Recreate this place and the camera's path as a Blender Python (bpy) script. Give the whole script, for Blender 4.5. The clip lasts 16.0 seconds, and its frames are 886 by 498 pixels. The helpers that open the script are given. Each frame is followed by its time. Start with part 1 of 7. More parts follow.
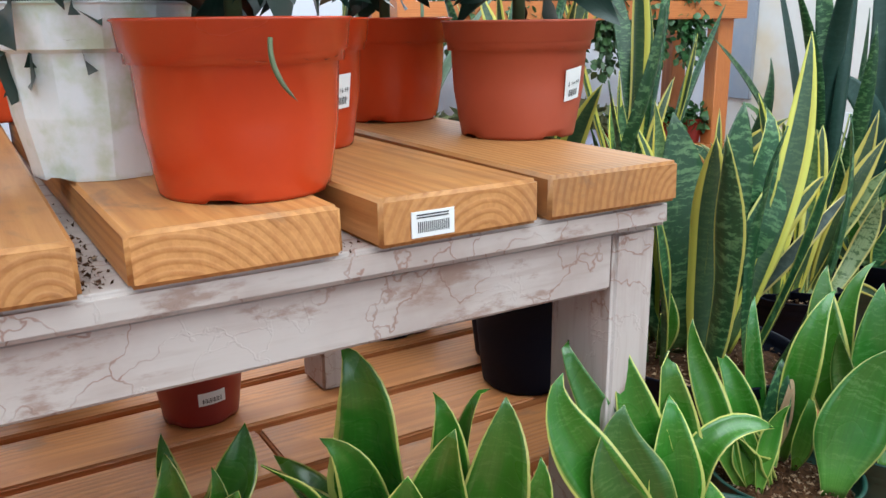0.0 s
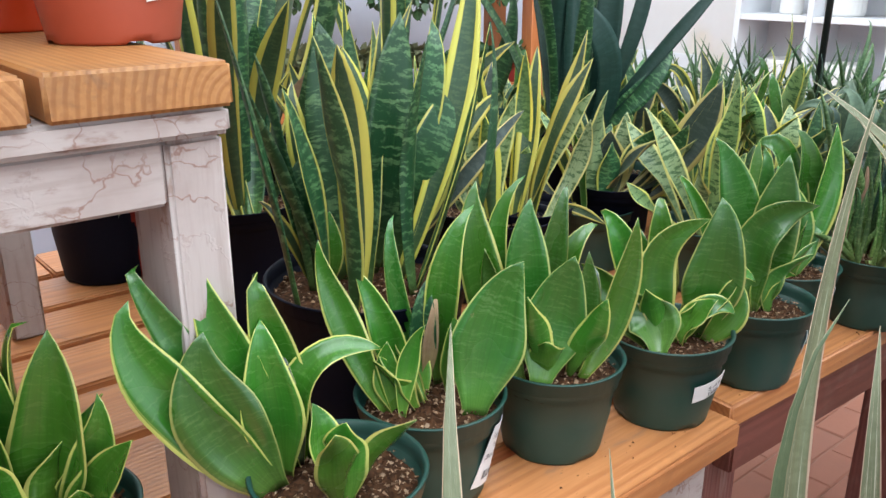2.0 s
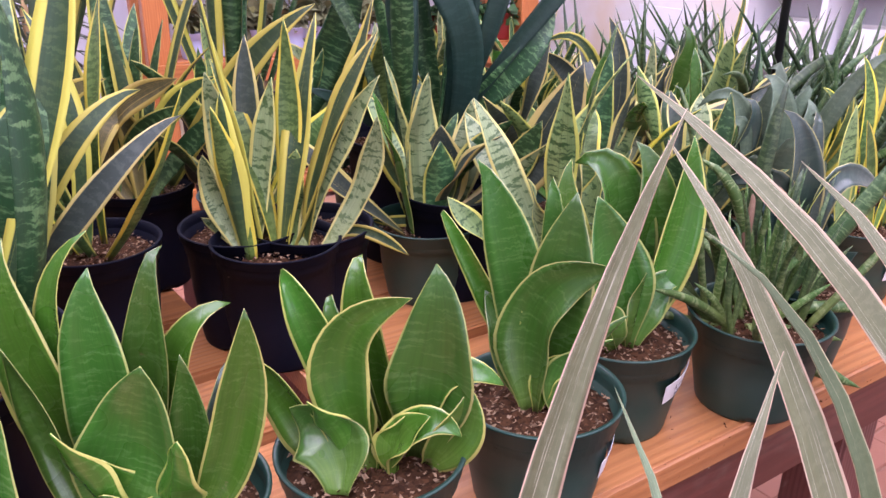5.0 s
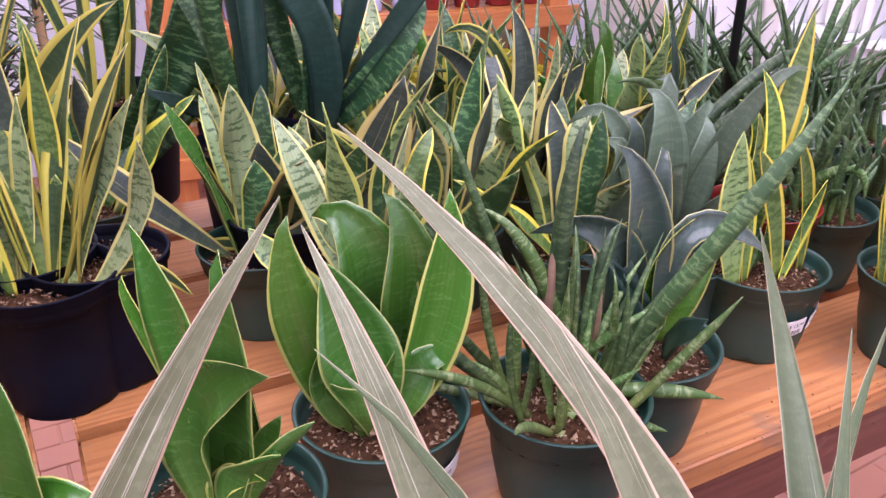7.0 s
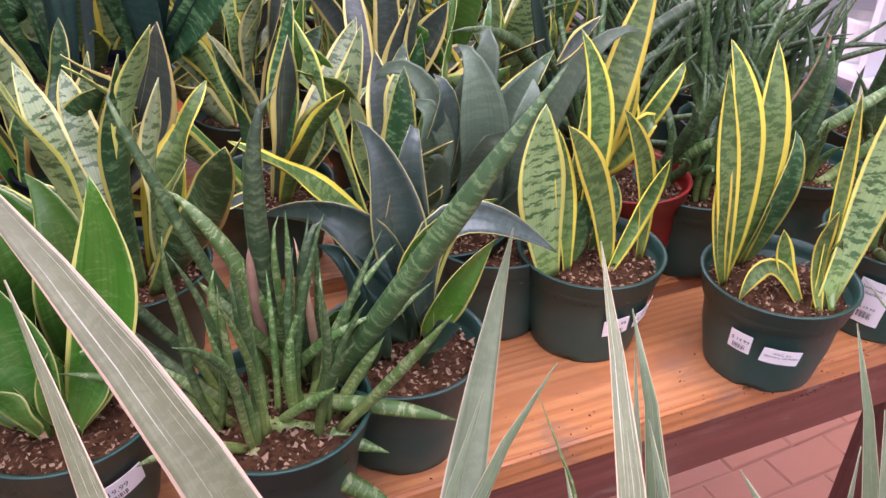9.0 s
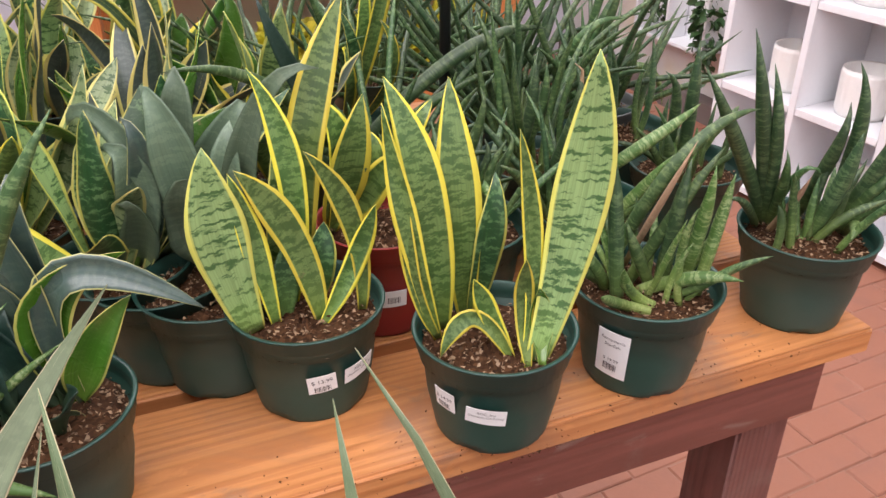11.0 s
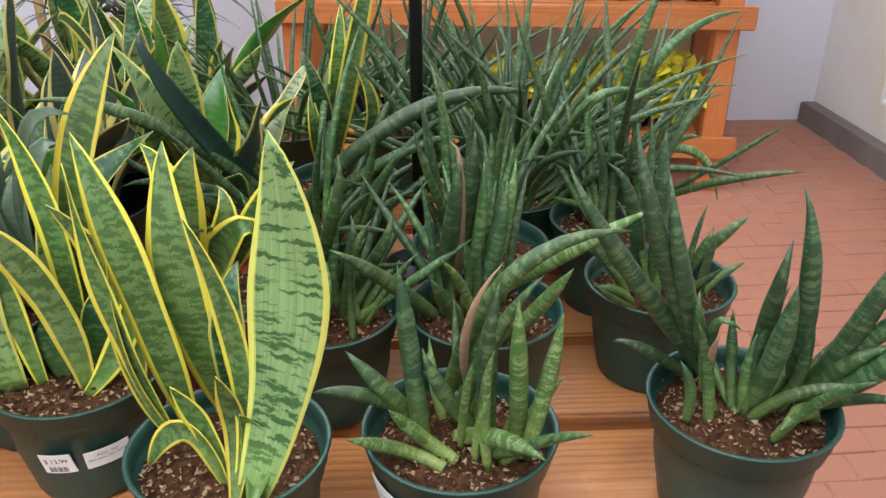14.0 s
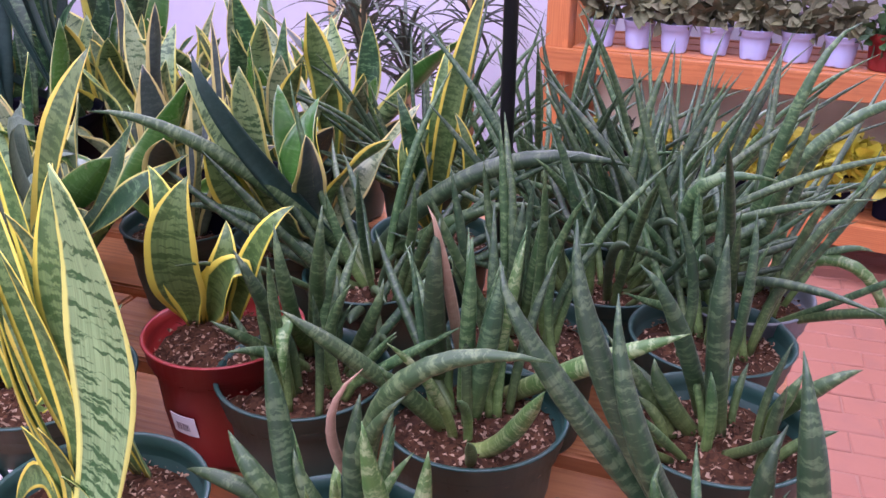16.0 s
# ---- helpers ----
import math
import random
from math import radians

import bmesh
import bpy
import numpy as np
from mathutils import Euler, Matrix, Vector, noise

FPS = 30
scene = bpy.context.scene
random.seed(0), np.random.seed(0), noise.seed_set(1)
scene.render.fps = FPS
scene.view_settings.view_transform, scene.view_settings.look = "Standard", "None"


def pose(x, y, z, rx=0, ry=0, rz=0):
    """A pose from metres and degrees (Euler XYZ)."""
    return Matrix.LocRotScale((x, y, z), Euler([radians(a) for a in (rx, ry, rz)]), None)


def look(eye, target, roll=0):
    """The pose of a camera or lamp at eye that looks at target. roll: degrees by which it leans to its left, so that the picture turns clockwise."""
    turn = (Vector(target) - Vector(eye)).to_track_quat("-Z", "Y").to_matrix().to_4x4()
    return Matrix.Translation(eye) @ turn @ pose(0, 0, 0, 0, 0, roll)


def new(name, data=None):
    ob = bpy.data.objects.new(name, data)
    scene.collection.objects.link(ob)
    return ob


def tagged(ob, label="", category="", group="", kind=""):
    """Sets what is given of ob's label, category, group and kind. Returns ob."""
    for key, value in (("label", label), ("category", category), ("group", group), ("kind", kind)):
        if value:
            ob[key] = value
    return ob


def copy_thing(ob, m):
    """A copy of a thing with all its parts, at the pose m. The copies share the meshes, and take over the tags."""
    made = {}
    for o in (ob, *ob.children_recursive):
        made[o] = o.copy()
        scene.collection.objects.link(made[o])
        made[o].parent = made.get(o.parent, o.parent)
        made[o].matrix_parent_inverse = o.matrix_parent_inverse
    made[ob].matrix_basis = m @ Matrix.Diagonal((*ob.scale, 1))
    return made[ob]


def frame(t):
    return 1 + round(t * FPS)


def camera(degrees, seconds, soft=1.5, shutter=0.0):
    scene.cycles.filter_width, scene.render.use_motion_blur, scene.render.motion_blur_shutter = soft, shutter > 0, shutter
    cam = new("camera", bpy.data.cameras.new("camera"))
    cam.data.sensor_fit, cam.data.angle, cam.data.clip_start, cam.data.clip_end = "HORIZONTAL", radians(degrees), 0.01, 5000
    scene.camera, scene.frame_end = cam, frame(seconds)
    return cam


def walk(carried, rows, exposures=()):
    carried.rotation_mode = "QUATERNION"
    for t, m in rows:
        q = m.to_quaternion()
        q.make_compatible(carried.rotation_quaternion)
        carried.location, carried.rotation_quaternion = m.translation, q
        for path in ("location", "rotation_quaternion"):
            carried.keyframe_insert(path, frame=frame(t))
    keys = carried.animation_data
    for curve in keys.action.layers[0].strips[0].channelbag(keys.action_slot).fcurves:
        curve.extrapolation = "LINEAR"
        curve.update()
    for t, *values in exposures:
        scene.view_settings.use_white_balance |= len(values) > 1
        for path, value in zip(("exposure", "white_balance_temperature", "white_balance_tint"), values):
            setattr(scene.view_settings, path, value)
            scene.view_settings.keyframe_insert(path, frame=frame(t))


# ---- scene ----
cam = camera(56.48, 16.0)
PATH = [
    (0, (1.623, 2.216, 1.521), (2.618, 3.867, 0.987), -0.7),
    (0.5, (1.624, 2.168, 1.515), (2.708, 3.747, 0.939), 0.1),
    (1, (1.683, 2.148, 1.503), (2.833, 3.669, 0.899), 0.2),
    (1.5, (1.780, 2.131, 1.482), (2.974, 3.607, 0.851), -0.0),
    (2, (1.864, 2.107, 1.474), (3.089, 3.547, 0.819), 0.1),
    (2.5, (1.933, 2.120, 1.465), (3.182, 3.525, 0.781), 0.5),
    (3, (2.018, 2.152, 1.461), (3.262, 3.544, 0.745), 0.6),
    (3.5, (2.105, 2.178, 1.456), (3.337, 3.573, 0.721), 0.7),
    (4, (2.180, 2.191, 1.455), (3.383, 3.599, 0.700), 0.7),
    (4.5, (2.266, 2.184, 1.460), (3.423, 3.623, 0.694), 0.8),
    (5, (2.403, 2.145, 1.464), (3.505, 3.622, 0.702), 0.7),
    (5.2, (2.444, 2.110, 1.480), (3.507, 3.600, 0.688), -0.2),
    (7.3, (2.829, 2.108, 1.503), (3.730, 3.658, 0.618), 0.2),
    (7.5, (2.860, 2.106, 1.501), (3.757, 3.647, 0.594), -0.2),
    (8, (2.955, 2.079, 1.495), (3.760, 3.644, 0.547), 1.0),
    (8.5, (3.038, 2.077, 1.520), (3.790, 3.608, 0.475), 1.6),
    (9, (3.108, 2.080, 1.519), (3.865, 3.601, 0.463), 1.4),
    (9.5, (3.157, 2.036, 1.491), (3.929, 3.598, 0.510), 1.2),
    (10, (3.235, 2.045, 1.498), (4.043, 3.580, 0.503), 0.7),
    (10.2, (3.276, 2.038, 1.508), (4.088, 3.568, 0.509), 0.3),
    (12.3, (3.605, 1.935, 1.497), (4.199, 3.599, 0.559), 1.3),
    (12.5, (3.624, 1.932, 1.490), (4.210, 3.602, 0.559), 1.6),
    (13, (3.726, 1.951, 1.486), (4.177, 3.661, 0.552), 1.3),
    (13.5, (3.841, 1.993, 1.511), (4.134, 3.719, 0.545), 0.9),
    (14, (3.898, 2.041, 1.485), (4.051, 3.815, 0.575), -0.1),
    (14.5, (3.984, 2.107, 1.481), (3.982, 3.896, 0.586), -0.2),
    (15, (4.077, 2.178, 1.476), (3.898, 3.957, 0.579), 0.4),
    (15.5, (4.125, 2.190, 1.466), (3.763, 3.957, 0.612), 0.3),
    (16, (4.159, 2.200, 1.455), (3.616, 3.947, 0.646), 0.3),
]
walk(cam, [(t, look(eye, target, roll)) for t, eye, target, roll in PATH],
     exposures=((0, -0.36, 5600, -4), (2, -0.16, 5750, 2), (3.5, -0.08, 5600, 14), (4.7, 0.0, 5800, 40), (9.5, -0.1, 5950, 38), (12.3, -0.22, 6950, 2), (14.3, -0.22, 6000, 9), (15, -0.1, 5850, 21), (16, 0.0, 5450, 51)))

# ---- world sky and added area lamps ----
world = bpy.data.worlds.new("sky")
scene.world = world
world.use_nodes = True
wn = world.node_tree
sky = wn.nodes.new("ShaderNodeTexSky")
sky.sky_type = "NISHITA"
sky.sun_disc = False
sky.sun_elevation, sky.sun_rotation = radians(50), radians(200)
wn.links.new(sky.outputs[0], wn.nodes["Background"].inputs[0])
wn.nodes["Background"].inputs[1].default_value = 0.09


def area(name, m, w, h, watts, color):
    la = bpy.data.lights.new(name, "AREA")
    la.shape, la.size, la.size_y, la.energy, la.color = "RECTANGLE", w, h, watts, color
    ob = new(name, la)
    ob.matrix_world = m
    return ob


# unseen overhead lamps, added to light the benches and the back of the room
area("roof_light_daylight", pose(2.6, 1.55, 3.02, 0, 0, 0), 5.2, 2.5, 200, (1.0, 0.97, 0.95))
area("roof_light_daylight", pose(3.4, 4.75, 3.02, 0, 0, 0), 4.4, 1.5, 175, (1.0, 0.97, 0.95))
# unseen front lamp, added as fill from behind the camera
area("shop_front_daylight", pose(2.4, -1.48, 1.55, 90, 0, 0), 5.0, 2.0, 55, (0.93, 0.96, 1.0))


# ---- materials ----
def node(nt, kind, **kw):
    n = nt.nodes.new(kind)
    for k, v in kw.items():
        if k == "op":
            n.operation = v
        elif k == "blend":
            n.blend_type = v
            n.data_type = "RGBA"
        else:
            n.inputs[k.replace("_", " ")].default_value = v
    return n


def mat(name, rough=0.6, metal=0.0, spec=0.5):
    m = bpy.data.materials.new(name)
    m.use_nodes = True
    b = m.node_tree.nodes["Principled BSDF"]
    b.inputs["Roughness"].default_value = rough
    b.inputs["Metallic"].default_value = metal
    b.inputs["Specular IOR Level"].default_value = spec
    return m, m.node_tree, b


def mixrgb(nt, fac, a, b, blend="MIX"):
    n = nt.nodes.new("ShaderNodeMix")
    n.data_type, n.blend_type = "RGBA", blend
    for sock, v in ((n.inputs[0], fac), (n.inputs[6], a), (n.inputs[7], b)):
        if isinstance(v, (int, float)):
            sock.default_value = v
        elif isinstance(v, tuple):
            sock.default_value = (*v, 1.0)
        else:
            nt.links.new(v, sock)
    return n.outputs[2]


def math_(nt, op, a, b=0.0, c=0.0, clamp=False):
    n = nt.nodes.new("ShaderNodeMath")
    n.operation, n.use_clamp = op, clamp
    for i, v in enumerate((a, b, c)):
        if isinstance(v, (int, float)):
            n.inputs[i].default_value = v
        else:
            nt.links.new(v, n.inputs[i])
    return n.outputs[0]


def ramp(nt, fac, lo, hi):
    n = nt.nodes.new("ShaderNodeMapRange")
    n.interpolation_type = "SMOOTHSTEP"
    n.inputs["From Min"].default_value, n.inputs["From Max"].default_value = lo, hi
    nt.links.new(fac, n.inputs["Value"])
    return n.outputs["Result"]


def coords(nt, which="Object", scale=(1, 1, 1), jitter=True):
    tc = nt.nodes.new("ShaderNodeTexCoord")
    mp = nt.nodes.new("ShaderNodeMapping")
    mp.inputs["Scale"].default_value = scale
    nt.links.new(tc.outputs[which], mp.inputs["Vector"])
    if jitter:
        oi = nt.nodes.new("ShaderNodeObjectInfo")
        sc = nt.nodes.new("ShaderNodeVectorMath")
        sc.operation = "SCALE"
        sc.inputs[0].default_value = (17.0, 31.0, 23.0)
        nt.links.new(oi.outputs["Random"], sc.inputs["Scale"])
        nt.links.new(sc.outputs[0], mp.inputs["Location"])
    return mp.outputs[0]


def noise_tex(nt, vec, scale, detail=4.0, rough=0.55, dist=0.0):
    n = node(nt, "ShaderNodeTexNoise", Scale=scale, Detail=detail, Roughness=rough, Distortion=dist)
    nt.links.new(vec, n.inputs["Vector"])
    return n.outputs["Fac"]


def bump(nt, b, height, strength=0.3, dist=0.002):
    n = node(nt, "ShaderNodeBump", Strength=strength, Distance=dist)
    nt.links.new(height, n.inputs["Height"])
    nt.links.new(n.outputs[0], b.inputs["Normal"])


def random_value(nt):
    return nt.nodes.new("ShaderNodeObjectInfo").outputs["Random"]


def plain(name, color, rough=0.6, spot=(0, 0, 0), amount=0.25, scale=12.0, relief=0.15, metal=0.0, spec=0.5):
    """A painted or plastic surface with broad stains and fine grain."""
    m, nt, b = mat(name, rough, metal, spec)
    v = coords(nt)
    big, fine = noise_tex(nt, v, scale), noise_tex(nt, v, scale * 14, 3)
    c = mixrgb(nt, math_(nt, "MULTIPLY", ramp(nt, big, 0.45, 0.75), amount), color, spot)
    c = mixrgb(nt, math_(nt, "MULTIPLY", fine, 0.18), c, tuple(min(1, x * 1.35 + 0.01) for x in color))
    nt.links.new(c, b.inputs["Base Color"])
    r = math_(nt, "ADD", math_(nt, "MULTIPLY", big, 0.25), rough - 0.12)
    nt.links.new(r, b.inputs["Roughness"])
    bump(nt, b, fine, relief, 0.001)
    return m


def lumber(name, light, dark, axis=0, rough=0.55, dirt=(0.08, 0.055, 0.04), dirty=0.35, rings=True):
    """Sawn softwood: long grain on the sides, growth rings on the cut ends; the length runs along the given axis."""
    m, nt, b = mat(name, rough)
    tc = nt.nodes.new("ShaderNodeTexCoord")
    oi = nt.nodes.new("ShaderNodeObjectInfo")
    v = coords(nt, scale=tuple(0.06 if i == axis else 1.0 for i in range(3)))
    # pith centre below the piece, moved about by the object's random value
    sep = nt.nodes.new("ShaderNodeSeparateXYZ")
    nt.links.new(tc.outputs["Object"], sep.inputs[0])
    others = [i for i in range(3) if i != axis]
    a = math_(nt, "ADD", sep.outputs[others[0]], math_(nt, "MULTIPLY", math_(nt, "SUBTRACT", oi.outputs["Random"], 0.5), 0.16))
    h = math_(nt, "ADD", sep.outputs[others[1]], math_(nt, "ADD", math_(nt, "MULTIPLY", oi.outputs["Random"], 0.05), 0.012))
    rad = math_(nt, "SQRT", math_(nt, "ADD", math_(nt, "MULTIPLY", a, a), math_(nt, "MULTIPLY", h, h)))
    wob = noise_tex(nt, v, 7.0, 3)
    ring = math_(nt, "SINE", math_(nt, "ADD", math_(nt, "MULTIPLY", rad, 820.0), math_(nt, "MULTIPLY", wob, 14.0)))
    ring = ramp(nt, ring, -0.4, 1.0)
    fine = noise_tex(nt, v, 150.0, 3)
    big = noise_tex(nt, coords(nt), 4.0, 6, 0.65, 0.8)
    c = mixrgb(nt, math_(nt, "MULTIPLY", ring, math_(nt, "ADD", math_(nt, "MULTIPLY", big, 1.1), -0.05)), light, dark)
    c = mixrgb(nt, math_(nt, "MULTIPLY", ramp(nt, fine, 0.35, 0.75), 0.5), c, dark)
    c = mixrgb(nt, math_(nt, "MULTIPLY", ramp(nt, big, 0.5, 0.8), dirty), c, dirt)
    blot = noise_tex(nt, coords(nt, scale=tuple(0.4 if i == axis else 1.0 for i in range(3))), 17.0, 5, 0.65, 0.6)
    c = mixrgb(nt, math_(nt, "MULTIPLY", ramp(nt, blot, 0.58, 0.70), dirty * 0.9), c, dirt)
    c = mixrgb(nt, math_(nt, "MULTIPLY", ramp(nt, blot, 0.42, 0.32), 0.25), c, tuple(min(1, x * 1.5) for x in light))
    hs = node(nt, "ShaderNodeHueSaturation", Saturation=1.0)
    nt.links.new(math_(nt, "ADD", math_(nt, "MULTIPLY", oi.outputs["Random"], 0.3), 0.85), hs.inputs["Value"])
    nt.links.new(c, hs.inputs["Color"])
    nt.links.new(hs.outputs[0], b.inputs["Base Color"])
    bump(nt, b, math_(nt, "ADD", math_(nt, "MULTIPLY", ring, 0.5), math_(nt, "ADD", fine, blot)), 0.45, 0.0012)
    return m


def leaf_mat(name, base, light, margin=None, margin_w=0.1, bands=0.6, band_scale=34.0, streak=None, streak_w=0.0, rough=0.38, tip=None, mottle=0.5, cover=0.49, soft=0.08):
    """A succulent blade: u runs across it, v along it in metres; crosswise bands, pale mottling, coloured margins."""
    m, nt, b = mat(name, rough, 0.0, 0.55)
    if rough < 0.36:
        b.inputs["Coat Weight"].default_value, b.inputs["Coat Roughness"].default_value = 0.5, 0.2
    tc = nt.nodes.new("ShaderNodeTexCoord")
    sep = nt.nodes.new("ShaderNodeSeparateXYZ")
    nt.links.new(tc.outputs["UV"], sep.inputs[0])
    u, vlen = sep.outputs[0], sep.outputs[1]
    rnd = random_value(nt)
    comb = nt.nodes.new("ShaderNodeCombineXYZ")
    jag = nt.nodes.new("ShaderNodeCombineXYZ")
    nt.links.new(math_(nt, "MULTIPLY", u, 9.0), jag.inputs[0])
    nt.links.new(math_(nt, "MULTIPLY", vlen, 60.0), jag.inputs[1])
    nt.links.new(math_(nt, "MULTIPLY", rnd, 91.0), jag.inputs[2])
    zig = math_(nt, "MULTIPLY", math_(nt, "SUBTRACT", noise_tex(nt, jag.outputs[0], 1.0, 2), 0.5), 0.008)
    nt.links.new(math_(nt, "MULTIPLY", u, 0.6), comb.inputs[0])
    nt.links.new(math_(nt, "MULTIPLY", math_(nt, "ADD", vlen, zig), band_scale * 2.1), comb.inputs[1])
    nt.links.new(math_(nt, "MULTIPLY", rnd, 50.0), comb.inputs[2])
    band = noise_tex(nt, comb.outputs[0], 3.4, 4, 0.55, 0.2)
    ob = coords(nt, "Object")
    broad = noise_tex(nt, ob, 9.0, 2)
    speck = noise_tex(nt, ob, 120.0, 3)
    c = mixrgb(nt, math_(nt, "MULTIPLY", ramp(nt, band, cover, cover + soft), math_(nt, "MULTIPLY", math_(nt, "ADD", broad, 0.35), bands)), base, light)
    c = mixrgb(nt, math_(nt, "MULTIPLY", ramp(nt, speck, 0.55, 0.75), mottle * 0.4), c, light)
    dark = tuple(x * 0.55 for x in base)
    c = mixrgb(nt, math_(nt, "MULTIPLY", ramp(nt, broad, 0.45, 0.75), 0.4), c, dark)
    foot = math_(nt, "SUBTRACT", 1.0, ramp(nt, vlen, 0.0, 0.075))
    c = mixrgb(nt, math_(nt, "MULTIPLY", foot, 0.45), c, (light[0] * 1.25 + 0.04, light[1] * 1.2 + 0.05, light[2] * 0.8))
    side = math_(nt, "ABSOLUTE", math_(nt, "SUBTRACT", u, 0.5))
    comb2 = nt.nodes.new("ShaderNodeCombineXYZ")
    nt.links.new(math_(nt, "MULTIPLY", u, 22.0), comb2.inputs[0])
    nt.links.new(math_(nt, "MULTIPLY", vlen, 3.0), comb2.inputs[1])
    nt.links.new(math_(nt, "MULTIPLY", rnd, 37.0), comb2.inputs[2])
    lines = noise_tex(nt, comb2.outputs[0], 1.3, 3, 0.55, 0.5)
    c = mixrgb(nt, math_(nt, "MULTIPLY", ramp(nt, lines, 0.35, 0.7), 0.35), c, dark)
    if streak:
        c = mixrgb(nt, ramp(nt, lines, 0.62 - streak_w, 0.68 - streak_w), c, streak)
    if margin:
        wob = math_(nt, "ADD", side, math_(nt, "MULTIPLY", math_(nt, "SUBTRACT", lines, 0.5), 0.10))
        edge = ramp(nt, wob, 0.5 - margin_w - 0.012, 0.5 - margin_w + 0.012)
        mg = mixrgb(nt, math_(nt, "MULTIPLY", speck, 0.35), margin, tuple(x * 0.72 for x in margin))
        c = mixrgb(nt, edge, c, mg)
    if tip:
        rim = ramp(nt, side, 0.475, 0.498)
        c = mixrgb(nt, rim, c, tip)
    # brown scars
    scar = noise_tex(nt, ob, 26.0, 4, 0.7)
    c = mixrgb(nt, math_(nt, "MULTIPLY", ramp(nt, scar, 0.70, 0.76), 0.5), c, (0.28, 0.2, 0.11))
    hs = node(nt, "ShaderNodeHueSaturation", Saturation=1.0)
    nt.links.new(math_(nt, "ADD", math_(nt, "MULTIPLY", rnd, 0.4), 0.8), hs.inputs["Value"])
    nt.links.new(math_(nt, "ADD", math_(nt, "MULTIPLY", rnd, 0.024), 0.488), hs.inputs["Hue"])
    nt.links.new(c, hs.inputs["Color"])
    nt.links.new(hs.outputs[0], b.inputs["Base Color"])
    nt.links.new(math_(nt, "ADD", math_(nt, "MULTIPLY", broad, 0.3), rough - 0.13), b.inputs["Roughness"])
    bump(nt, b, math_(nt, "ADD", math_(nt, "MULTIPLY", lines, 0.6), math_(nt, "MULTIPLY", band, 0.5)), 0.25, 0.0012)
    return m


